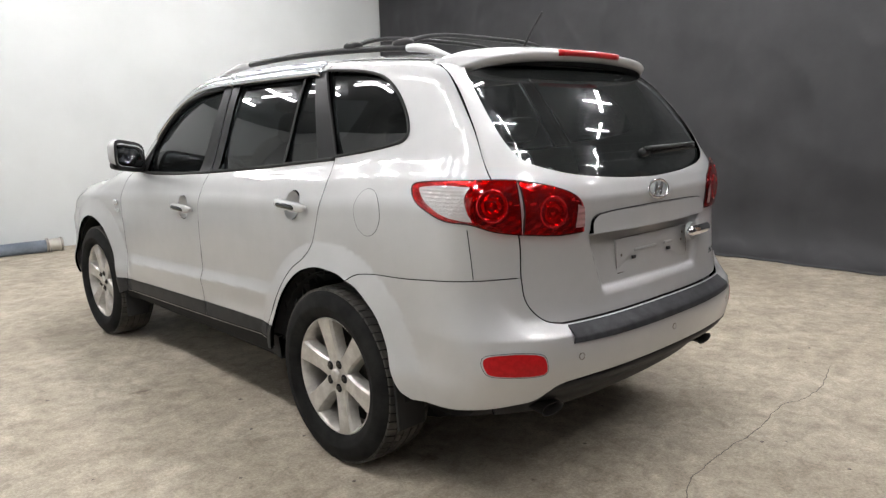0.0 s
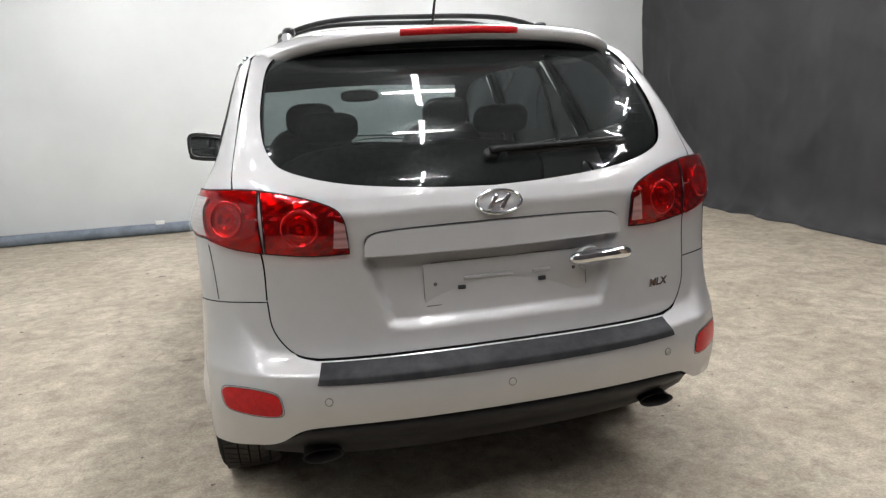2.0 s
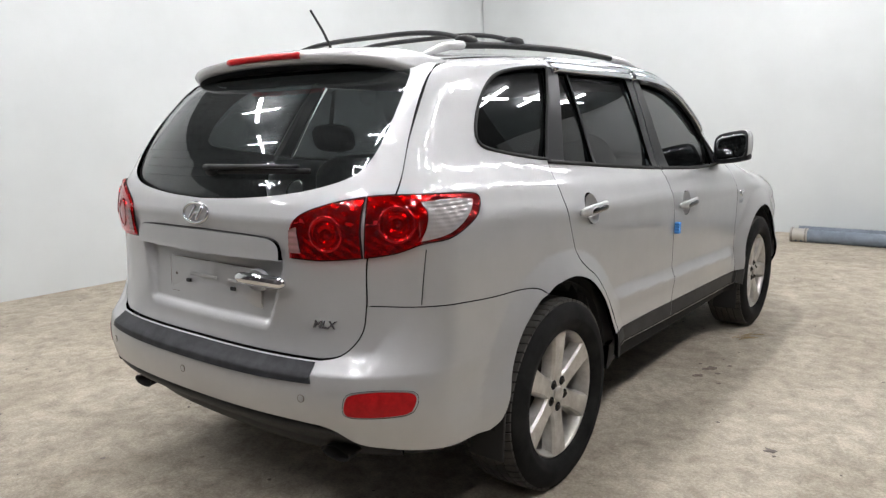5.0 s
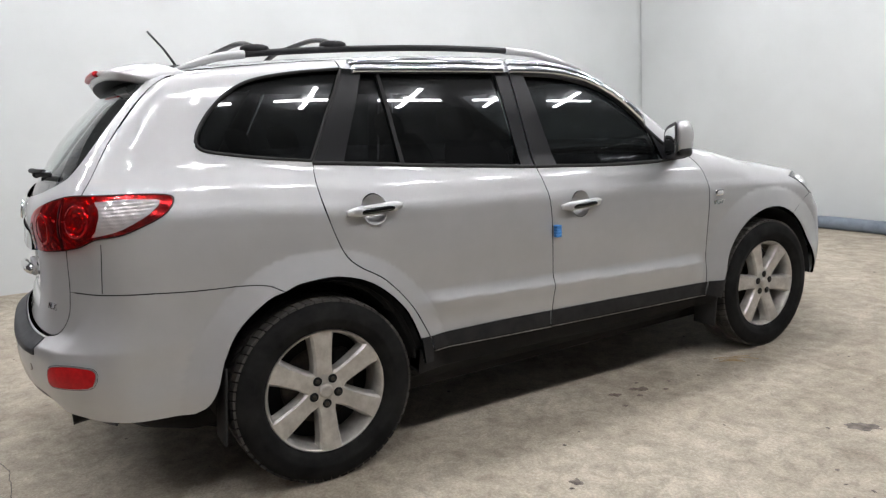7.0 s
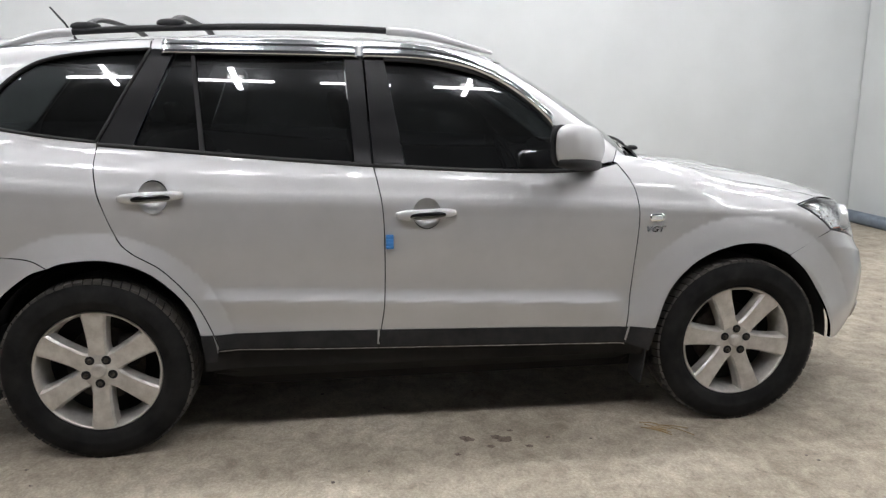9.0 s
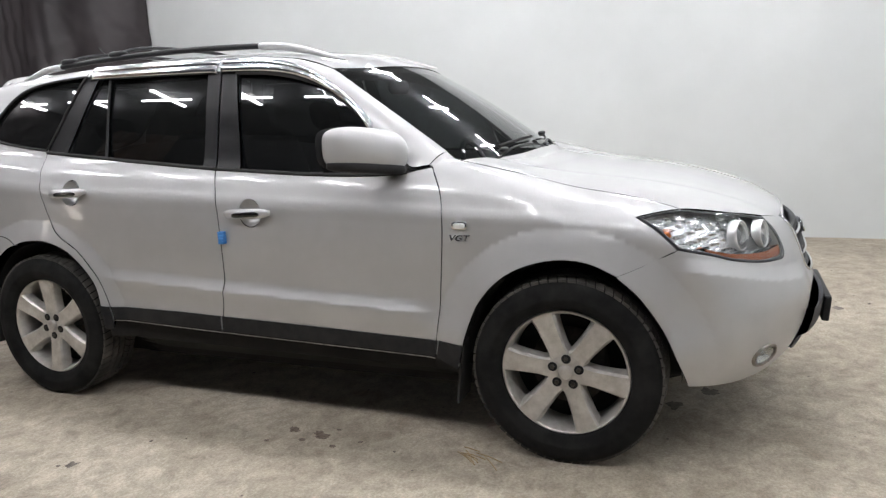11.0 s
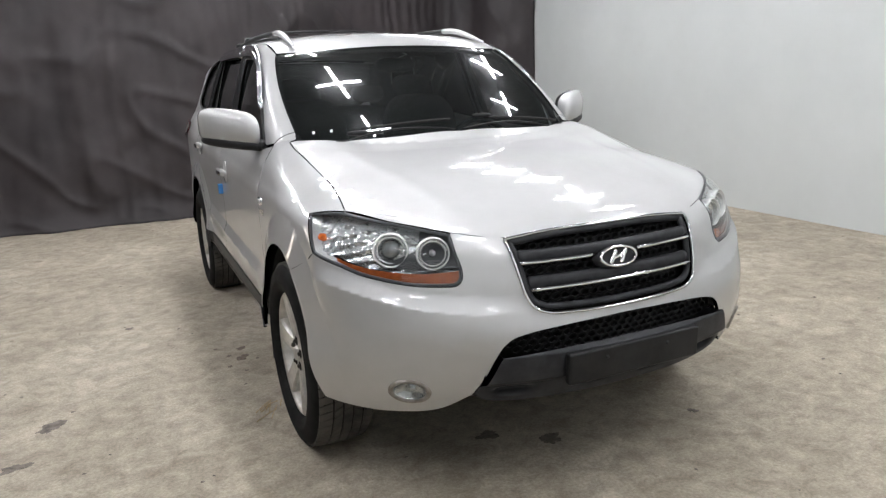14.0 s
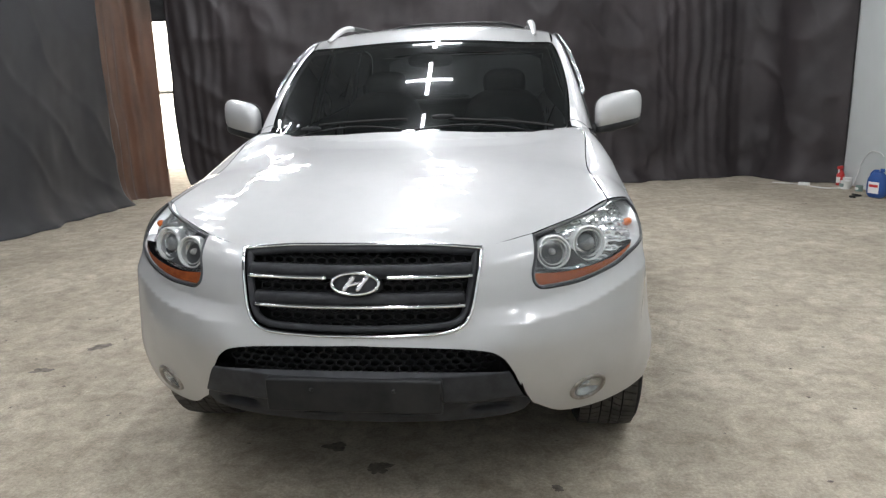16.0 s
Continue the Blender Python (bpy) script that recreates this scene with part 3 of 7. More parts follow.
def hall():
    xs, ys = np.linspace(LEFT - 0.4, RIGHT + 0.4, 80), np.linspace(REAR - 1.6, FRONT + 0.3, 90)
    gx, gy = np.meshgrid(xs, ys)
    V = np.stack([gx.ravel(), gy.ravel(), floor_level(gx, gy).ravel()], 1)
    n = len(xs)
    F = [(j * n + i, j * n + i + 1, (j + 1) * n + i + 1, (j + 1) * n + i) for j in range(len(ys) - 1) for i in range(n - 1)]
    tagged(raw("floor", V, F, CONCRETE), "worn bare concrete floor with oil spots and hairline cracks", "floor", kind="structure")

    def wall(name, centre, size, label, slant=0.0):
        bm = bmesh.new()
        box(bm, centre, size)
        for v in bm.verts:
            v.co.x += slant * v.co.y
        tagged(part(name, bm, WALL_WHITE, smooth=False), label, "wall", kind="structure")

    h = HEIGHT + 0.3
    wall("wall_left", (LEFT - 0.1, 0, h / 2 - 0.3), (0.2, FRONT - REAR + 0.4, h), "plain white painted wall beside the car", 0.0165)
    wall("wall_front", ((LEFT + RIGHT) / 2, FRONT + 0.1, h / 2 - 0.3), (RIGHT - LEFT - 0.24, 0.2, h), "plain white painted wall with ducts at its foot")
    wall("wall_right", (RIGHT + 0.1, 0, h / 2 - 0.3), (0.2, FRONT - REAR + 0.4, h), "white wall hidden behind black cloth")
    # the rear wall has a doorway behind the gap in the cloth
    y = REAR - 0.1
    bm = bmesh.new()
    d0, d1, dh = 3.3, 5.65, 3.0
    box(bm, ((LEFT + d0) / 2, y, h / 2 - 0.3), (d0 - LEFT, 0.2, h))
    box(bm, ((d1 + RIGHT) / 2, y, h / 2 - 0.3), (RIGHT - d1, 0.2, h))
    box(bm, ((d0 + d1) / 2, y, (dh + h - 0.3) / 2), (d1 - d0, 0.2, h - 0.3 - dh))
    tagged(part("wall_rear", bm, WALL_WHITE, smooth=False), "wall with a bright doorway behind black cloth", "wall", kind="structure")
    bm = bmesh.new()
    box(bm, ((LEFT + RIGHT) / 2, 0, HEIGHT + 0.05), (RIGHT - LEFT + 0.4, FRONT - REAR + 0.4, 0.1))
    tagged(part("ceiling", bm, CEILING, smooth=False), "pale painted ceiling with crossed lamp tubes", "ceiling", kind="structure")
    # daylight outside the doorway
    bm = bmesh.new()
    box(bm, ((d0 + d1) / 2, REAR - 1.4, 1.5), (6.0, 0.04, 3.6))
    tagged(part("backdrop", bm, DAY, smooth=False), "bright daylight outside the doorway", "daylight", kind="structure")
    bm = bmesh.new()
    for z in (1.35, 2.6):
        box(bm, ((d0 + d1) / 2, REAR - 0.08, z), (d1 - d0, 0.06, 0.05), 0.008)
    tagged(part("door_rail", bm, WHITE_PLASTIC, smooth=False), "pale rails across the bright doorway", "rail", kind="structure")


hall()


def curtain(name, line, top, mat, label, seed=0, deep=0.06, drape=0.16, low=0.0, pull=0.0, creased=1.0, tight=1.0, pleat=0.0):
    """A hanging cloth along a line of (x, y) points: folds, sharp creases, and a hem that spreads on the floor; pull draws the far edge's foot back."""
    L = smoothed(np.array(line, float), False, 0.025)
    t = np.gradient(L, axis=0)
    t /= np.linalg.norm(t, axis=1)[:, None]
    out = np.stack([-t[:, 1], t[:, 0]], 1)
    s = np.r_[0, np.cumsum(np.linalg.norm(np.diff(L, axis=0), axis=1))]
    rows = np.r_[np.linspace(0, 0.4, 18), np.linspace(0.45, min(top - 0.1, 3.2), 64 if top > 2 else 20), top]
    gather = np.clip(0.25 + 1.7 * np.array([noise.noise((0.7 * b, seed, 40.0)) for b in s]), 0.05, 1)
    V = []
    for v in rows:
        up = v / top
        # long folds hang from the rail; diagonal drags fade out upwards
        fold = np.array([noise.noise((1.0 * b + seed * 7.1 + 0.25 * v, 0.16 * v, seed)) * 1.2 + 0.6 * noise.noise((2.9 * b + seed * 3.3 - 0.3 * v, 0.3 * v + 2, seed)) + 0.07 * noise.noise((8.5 * b + 0.9 * v, 0.7 * v, seed + 4)) for b in s * tight])
        drag = np.array([noise.noise((1.5 * b + 1.9 * v, 1.1 * v - 0.9 * b, seed + 9)) for b in s])
        sharp = np.array([1 - abs(noise.noise((1.3 * b - 1.2 * v, 0.8 * v + 0.5 * b, seed + 20))) * 3.2 for b in s])
        small = np.array([noise.noise((6.0 * b + 2.5 * v, 5.0 * v - 2.0 * b, seed + 13)) for b in s])
        hem = drape * (0.75 * math.exp(-v / 0.10) + 0.25 * math.exp(-v / 0.6)) * (1 + 0.5 * np.array([noise.noise((3.0 * b, seed, 3.0)) for b in s]))
        d = deep * fold * (0.6 + 0.6 * (1 - up)) + creased * (0.03 * np.sign(drag) * np.abs(drag) ** 0.7 + 0.028 * np.clip(sharp, 0, 1) ** 2 + 0.008 * small) + hem
        d = d + pleat * (0.5 + 0.5 * up) * gather * np.sin(38.0 * s + 1.6 * np.array([noise.noise((1.7 * b, 0.5 * v, seed + 30)) for b in s]) * 3)
        p = L + out * d[:, None]
        if pull:
            p = p - t * (pull * math.exp(-v / 0.22) * step(s[-1] - 1.2, s[-1], s))[:, None]
        z = floor_level(p[:, 0], p[:, 1]) + low + v
        V.append(np.column_stack([p, z + 0.004 + 0.012 * np.clip(small, 0, 1) * math.exp(-v / 0.05)]))
    n = len(L)
    V = np.concatenate(V)
    F = [(j * n + i, j * n + i + 1, (j + 1) * n + i + 1, (j + 1) * n + i) for j in range(len(rows) - 1) for i in range(n - 1)]
    ob = raw(name, V, F, mat)
    solid = ob.modifiers.new("thickness", "SOLIDIFY")
    solid.thickness = 0.004
    return tagged(ob, label, "curtain", "black cloths round the hall")


curtain("curtain", [(4.62, -4.25), (4.70, -3.6), (4.76, -2.5), (4.90, -0.5), (5.12, 1.6), (5.18, 3.5), (5.22, 5.78)], 3.52, CLOTH, "creased black cloth along the side wall, hem on the floor", 1, 0.03, 0.22, 0.0, 0.0, 0.45)
curtain("curtain", [(4.32, -5.02), (4.52, -4.9), (4.74, -4.62), (4.90, -4.0)], 3.52, BROWN_CLOTH, "brown cloth in deep folds beside the daylight gap", 2, 0.15, 0.14, 0.0, 0.0, 0.8, 3.0, 0.05)
curtain("curtain", [(-4.60, -5.55), (-4.1, -5.80), (-3.7, -6.4), (-3.0, -6.3), (-2.0, -5.95), (-1.0, -5.42), (0.0, -4.95), (1.5, -4.92), (3.0, -5.02), (4.12, -5.0)], 3.52, WARM_CLOTH, "black cloth hung across the end wall in loose folds", 3, 0.08, 0.16, 0.0, 0.28, 1.0, 1.1, 0.012)
curtain("curtain", [(3.3, -5.14), (4.1, -5.16), (4.58, -5.14)], 1.32, CLOTH, "black cloth strip over the daylight gap", 5, 0.03, 0.0, 2.28)


def cross_lamp():
    """Two crossed lamp tubes on a small body."""
    thing = new("ceiling_lamp")
    bm = bmesh.new()
    box(bm, (0, 0, 0.03), (0.12, 0.12, 0.05), 0.01)
    part("lamp_body", bm, LAMP_BODY, thing)
    for k, way in enumerate(((1, 0), (0, 1))):
        a = np.linspace(-LAMP_LONG / 2, LAMP_LONG / 2, 6)
        V, F = sweep([(way[0] * s, way[1] * s, -0.005 - 0.04 * k) for s in a], 0.024, 8, up=(0, 0, 1))
        raw("tube", V, F, TUBE, thing)
    return tagged(thing, "crossed pair of bright white lamp tubes under the ceiling", "ceiling lamp", "crossed ceiling lamps")


LAMP_LONG = 0.58
first_lamp = None
for x in (-2.35, 0.2, 2.75):
    for k in range(11):
        m = pose(x, -4.9 + 0.94 * k, HEIGHT - 0.06)
        if first_lamp is None:
            first_lamp = cross_lamp()
            first_lamp.matrix_basis = m
        else:
            copy_thing(first_lamp, m)


# ---- the car ----
car = new("car")
tagged(car, "silver five-door sport utility car, dusty, parked on the concrete floor", "car")

# curves that panels share, as (x, y, z) with the coordinate that the body gives left out
BELT_R = [(None, -1.296, 1.246), (None, -1.0, 1.219), (None, -0.77, 1.197), (None, -0.5, 1.174), (None, -0.239, 1.153)]
BELT_F = [(None, -0.239, 1.153), (None, 0.0, 1.138), (None, 0.184, 1.127), (None, 0.4, 1.119), (None, 0.568, 1.118), (None, 0.70, 1.125), (None, 0.80, 1.142)]
DOOR_REAR = [(None, -1.296, 1.246), (None, -1.303, 1.157), (None, -1.28, 1.03), (None, -1.231, 0.896), (None, -1.178, 0.835), (None, -1.069, 0.764), (None, -0.963, 0.644), (None, -0.902, 0.529), (None, -0.872, 0.447)]
SPLIT = [(None, -0.239, 1.153), (None, -0.21, 1.01), (None, -0.202, 0.861), (None, -0.207, 0.606), (None, -0.236, 0.425)]
DOOR_FRONT = [(None, 0.80, 1.142), (None, 0.853, 1.05), (None, 0.87, 0.95), (None, 0.868, 0.85), (None, 0.857, 0.72), (None, 0.847, 0.60), (None, 0.832, 0.47), (None, 0.82, 0.395)]
ARCH_REAR = [(None, -0.925, 0.40), (None, -0.936, 0.49), (None, -0.99, 0.627), (None, -1.117, 0.752), (None, -1.265, 0.808), (None, -1.412, 0.807), (None, -1.487, 0.786)]
ARCH_REAR_2 = [(None, -1.487, 0.786), (None, -1.556, 0.763), (None, -1.662, 0.684), (None, -1.725, 0.587), (None, -1.762, 0.49), (None, -1.80, 0.43), (None, -1.85, 0.408)]
ARCH_FRONT = [(None, 0.93, 0.36), (None, 0.962, 0.482), (None, 1.02, 0.621), (None, 1.137, 0.739), (None, 1.29, 0.797), (None, 1.43, 0.797), (None, 1.55, 0.748)]
BUMPER_SEAM_R = [(None, -1.487, 0.786), (None, -1.564, 0.821), (None, -1.774, 0.841), (None, -2.0, 0.866), (0.78, None, 0.872, "r"), (0.697, None, 0.873, "r")]
GATE_SIDE = [(0.66, None, 1.595, "r"), (0.68, None, 1.556, "r"), (0.731, None, 1.387, "r"), (0.765, None, 1.22, "r"), (0.735, None, 1.12, "r"), (0.70, None, 1.01, "r"), (0.697, None, 0.873, "r")]
GATE_FOOT = [(0.697, None, 0.873, "r"), (0.69, None, 0.80, "r"), (0.665, None, 0.751, "r"), (0.625, None, 0.716, "r"), (0.567, None, 0.703, "r")]
QUARTER_GLASS = [(None, -1.098, 1.604), (None, -1.296, 1.592), (None, -1.466, 1.567), (None, -1.572, 1.521), (None, -1.659, 1.447), (None, -1.712, 1.37), (None, -1.705, 1.326), (None, -1.621, 1.302), (None, -1.468, 1.276), (None, -1.30, 1.255)]
QUARTER_RUNS = [QUARTER_GLASS, [(None, -1.30, 1.255), (None, -1.205, 1.42), (None, -1.098, 1.604)]]
HOOD_SEAM = [(0.742, 0.91, None), (0.75, 1.03, None), (0.74, 1.165, None), (0.727, 1.392, None), (0.73, 1.495, None), (0.748, 1.66, None), (0.762, 1.755, None)]
LAMP_TOP = [(0.762, 1.755, None), (0.672, 1.888, None), (0.585, 1.972, None), (0.507, 2.035, None)]
LAMP_INNER = [(0.507, 2.035, None), (0.512, None, 0.865), (0.505, None, 0.82), (0.511, None, 0.786), (0.533, None, 0.767), (0.565, None, 0.765)]
LAMP_FOOT = [(0.565, None, 0.765), (0.655, None, 0.771), (0.77, None, 0.796), (0.825, None, 0.82), (None, 1.755, 0.846)]
LAMP_BACK = [(None, 1.755, 0.846), (None, 1.70, 0.897), (None, 1.65, 0.932), (None, 1.605, 0.956)]
LAMP_CREST = [(None, 1.605, 0.956), (0.805, 1.69, None), (0.762, 1.755, None)]
FENDER_BUMPER = [(None, 1.755, 0.846), (None, 1.70, 0.817), (None, 1.62, 0.778), (None, 1.55, 0.748)]
GRILLE_EDGE = [(0.362, None, 0.895), (0.349, None, 0.80), (0.336, None, 0.73), (0.316, None, 0.69), (0.28, None, 0.671), (0.235, None, 0.665), (0.12, None, 0.661), (0.0, None, 0.66)]
SCOOP = [(0.0, None, 0.636), (0.2, None, 0.629), (0.365, None, 0.613), (0.42, None, 0.59), (0.452, None, 0.545), (0.478, None, 0.485), (0.512, None, 0.415)]
BUMPER_FOOT_F = [(0.512, None, 0.415), (0.60, None, 0.355), (0.72, None, 0.34), (0.80, None, 0.345), (None, 1.80, 0.36)]
ARCH_FRONT_2 = [(None, 1.80, 0.36), (None, 1.763, 0.46), (None, 1.708, 0.57), (None, 1.63, 0.677), (None, 1.55, 0.748)]

# inner shell, behind the joints
def inner_shell():
    def hollow(x, y, z):
        wells = np.minimum(np.hypot(y - WHEEL_Y, z - WHEEL_Z), np.hypot(y + WHEEL_Y, z - WHEEL_Z)) - 0.415
        return np.maximum(body_field(x, y, z, 0.0) + 0.035 + 0.09 * step(1.45, 1.7, y) + 0.04 * step(1.7, 2.0, -y) + 0.20 * (1 - step(0.17, 0.40, z)), -np.maximum(wells, 0.60 - np.abs(x)))

    zs = [0.17, 0.22, 0.27, 0.33, 0.4, 0.5, 0.6, 0.7, 0.76, 0.8, 0.86, 0.92, 0.97]
    a = np.linspace(0, 2 * np.pi, 260, endpoint=False)
    d = np.stack([np.sin(a), np.cos(a), 0 * a], 1)
    V, n = [], len(a)
    for z in zs:
        V.append(meet(d * 3.0 + np.array([0, 0, z]), -d, 2.95, hollow))
    F = [(j * n + i, j * n + (i + 1) % n, (j + 1) * n + (i + 1) % n, (j + 1) * n + i) for j in range(len(zs) - 1) for i in range(n)]
    F += [tuple(range(n))[::-1], tuple(range((len(zs) - 1) * n, len(zs) * n))]
    raw("underbody", np.concatenate(V), F, UNDER, car, "black underbody and inner shell", smooth=False)


inner_shell()

# roof, cant rails and screen pillars
ROOF_FRONT = [(0.0, 0.405, None), (0.25, 0.39, None), (0.47, 0.355, None), (0.632, 0.285, None)]
ROOF_SIDE = [(0.632, 0.285, None), (0.628, 0.0, None), (0.618, -0.5, None), (0.618, -1.1, None), (0.60, -1.72, None)]
skin("roof", cut(both_sides([ROOF_FRONT, ROOF_SIDE, [(0.60, -1.72, None), (0.3, -1.79, None), (0.0, -1.80, None)]]), ABOVE, grid=0.045, joint=0.003), PAINT, car)
CANT_LOW = [(None, -1.098, 1.604), (None, -0.9, 1.597), (None, -0.36, 1.583), (None, -0.1, 1.57), (None, 0.06, 1.552), (None, 0.277, 1.49), (None, 0.448, 1.378), (None, 0.57, 1.262), (None, 0.70, 1.15), (None, 0.785, 1.15)]
PILLAR_IN = [(0.697, 0.83, None), (0.696, 0.62, None), (0.672, 0.44, None), (0.632, 0.285, None)]
rails = cut([CANT_LOW, [(None, 0.785, 1.15), (0.697, 0.83, None)], PILLAR_IN, ROOF_SIDE[:4], [(0.618, -1.1, None), (None, -1.098, 1.604)]], SHOULDER, grid=0.025, joint=0.0015)
pair("cant_rail", rails, PAINT, (car, car), "silver roof side and screen pillar")

# quarter panels with their window
quarter = cut([DOOR_REAR, [(None, -0.872, 0.447), (None, -0.885, 0.40), (None, -0.925, 0.40)], ARCH_REAR, BUMPER_SEAM_R, list(reversed(GATE_SIDE)), [(0.66, None, 1.595, "r"), (0.612, -1.71, None)], [(0.612, -1.71, None), (0.618, -1.4, None), (0.618, -1.1, None)], [(0.618, -1.1, None), (None, -1.098, 1.604)], [(None, -1.098, 1.604), (None, -1.20, 1.42), (None, -1.296, 1.246)]], TAIL, holes=[QUARTER_RUNS], grid=0.015)
quarters = pair("quarter_panel", quarter, PAINT, (car, car))


def leaning(x, y, z):
    """The side glass bows more evenly than the doors below it."""
    u = z - belt(y)
    return 0.806 - 0.19 * u - 0.34 * u * u - flank(u + 1.2)


pane = cut(QUARTER_RUNS, TAIL, off=-0.008, grid=0.03, joint=0.002, lip=0.004, swell=leaning)
pair("quarter_window", pane, SIDE_GLASS, quarters, "dark tinted glass")


def seal(name, runs, ray, radius, mat, parents, off=0.001, squash=0.6, closed=True):
    """A strip that follows an outline on the body."""
    q = outline(runs, ray, 0.02) if closed else np.concatenate([smoothed(ray.flat(lifted(r)), False, 0.02) for r in runs])
    P = meet(*ray.rays(q), body_field, off)
    V, F = sweep(P, radius, 6, closed=closed)
    V = np.array(V)
    a = raw(name, V, F, mat, parents[0])
    return a, (raw(name, V * np.array([-1.0, 1, 1]), [tuple(reversed(f)) for f in F], mat, parents[1]) if len(parents) > 1 else None)


seal("window_seal", QUARTER_RUNS, TAIL, 0.0065, RUBBER, quarters)

# doors
def grip_bowl(at, high):
    """The hollow behind a door grip."""
    return [[(None, at + 0.055 * math.cos(t), high + 0.06 * math.sin(t)) for t in np.linspace(0, 2 * math.pi, 20, endpoint=False)]]


def lower_crease(y, z):
    """The doors stand out below a line that climbs to the rear, and fall back to the moulding."""
    over = z - (0.561 + (0.79 - y) * 0.0442)
    ends = step(-0.98, -0.8, y) * (1 - step(0.72, 0.86, y))
    return 0.019 * ends * np.where(over > 0, (1 - np.clip(over / 0.055, 0, 1)) ** 1.4, 1 - 0.9 * step(0.0, 0.11, -over))


rear_door = cut([BELT_R, SPLIT, [(None, -0.236, 0.425), (None, -0.872, 0.447)], list(reversed(DOOR_REAR))], SIDE, holes=[grip_bowl(-1.085, 1.05)], grid=0.0125, swell=lambda x, y, z: lower_crease(y, z))
front_door = cut([BELT_F, DOOR_FRONT, [(None, 0.82, 0.395), (None, -0.236, 0.425)], list(reversed(SPLIT))], SIDE, holes=[grip_bowl(-0.03, 0.962)], grid=0.0125, swell=lambda x, y, z: lower_crease(y, z))
rear_doors = pair("rear_door", rear_door, PAINT, (car, car))
front_doors = pair("front_door", front_door, PAINT, (car, car))
GLASS_R = [[(None, -1.003, 1.585), (None, -0.6, 1.58), (None, -0.345, 1.574)], [(None, -0.345, 1.574), (None, -0.315, 1.17)], [(None, -0.315, 1.165), (None, -0.6, 1.185), (None, -1.166, 1.238)], [(None, -1.166, 1.238), (None, -1.003, 1.585)]]
GLASS_F = [[(None, -0.182, 1.568), (None, 0.04, 1.55), (None, 0.277, 1.487), (None, 0.448, 1.373), (None, 0.545, 1.275)], [(None, 0.545, 1.275), (None, 0.60, 1.122)], [(None, 0.60, 1.122), (None, 0.184, 1.13), (None, -0.107, 1.148)], [(None, -0.107, 1.148), (None, -0.182, 1.568)]]
pair("door_window", cut(GLASS_R, SIDE, off=-0.010, grid=0.04, lip=0.004, swell=leaning), SIDE_GLASS, rear_doors, "dark tinted glass")
pair("door_window", cut(GLASS_F, SIDE, off=-0.010, grid=0.04, lip=0.004, swell=leaning), SIDE_GLASS, front_doors, "dark tinted glass")
pair("window_pillar", cut([[(None, -1.098, 1.604), (None, -1.005, 1.60)], [(None, -1.005, 1.60), (None, -1.168, 1.228)], [(None, -1.168, 1.228), (None, -1.296, 1.246)], [(None, -1.296, 1.246), (None, -1.2, 1.42), (None, -1.098, 1.604)]], SIDE, off=-0.001, grid=0.03), GLOSS_BLACK, rear_doors, "black filmed pillar")
pair("window_pillar", cut([[(None, -0.345, 1.584), (None, -0.268, 1.582)], [(None, -0.268, 1.582), (None, -0.243, 1.155)], [(None, -0.243, 1.155), (None, -0.315, 1.16)], [(None, -0.315, 1.16), (None, -0.345, 1.584)]], SIDE, off=-0.001, grid=0.03), GLOSS_BLACK, rear_doors, "black filmed pillar")
pair("window_pillar", cut([[(None, -0.264, 1.582), (None, -0.182, 1.578)], [(None, -0.182, 1.578), (None, -0.107, 1.145)], [(None, -0.107, 1.145), (None, -0.238, 1.154)], [(None, -0.238, 1.154), (None, -0.264, 1.582)]], SIDE, off=-0.001, grid=0.03), GLOSS_BLACK, front_doors, "black filmed pillar")
pair("window_bar", cut([[(None, -0.945, 1.58), (None, -0.93, 1.58)], [(None, -0.93, 1.58), (None, -0.895, 1.205)], [(None, -0.895, 1.205), (None, -0.915, 1.207)], [(None, -0.915, 1.207), (None, -0.945, 1.58)]], SIDE, off=-0.002, grid=0.02, joint=0), RUBBER, rear_doors)
pair("mirror_sail", cut([[(None, 0.548, 1.272), (None, 0.60, 1.215), (None, 0.70, 1.145)], [(None, 0.70, 1.145), (None, 0.74, 1.135), (None, 0.598, 1.118)], [(None, 0.598, 1.118), (None, 0.548, 1.272)]], SIDE, off=0.002, grid=0.02), TRIM, front_doors)
seal("belt_strip", [BELT_R], SIDE, 0.009, RUBBER, rear_doors, closed=False)
seal("belt_strip", [BELT_F[:-1]], SIDE, 0.009, RUBBER, front_doors, closed=False)
seal("window_frame", [[(None, -0.182, 1.568), (None, 0.04, 1.55), (None, 0.277, 1.487), (None, 0.448, 1.373), (None, 0.545, 1.275), (None, 0.70, 1.145)]], SIDE, 0.009, RUBBER, front_doors, closed=False)

# chrome rain visors
VISOR_R = [[(None, -1.06, 1.632), (None, -0.7, 1.633), (None, -0.285, 1.625)], [(None, -0.285, 1.625), (None, -0.278, 1.568)], [(None, -0.278, 1.568), (None, -0.7, 1.576), (None, -1.065, 1.58)]]
VISOR_F = [[(None, -0.272, 1.625), (None, -0.1, 1.618), (None, 0.04, 1.60), (None, 0.17, 1.563), (None, 0.29, 1.508), (None, 0.40, 1.435), (None, 0.49, 1.362), (None, 0.548, 1.302)], [(None, 0.548, 1.302), (None, 0.525, 1.285)], [(None, 0.525, 1.285), (None, 0.46, 1.352), (None, 0.36, 1.432), (None, 0.25, 1.492), (None, 0.14, 1.532), (None, 0.0, 1.556), (None, -0.272, 1.57)]]


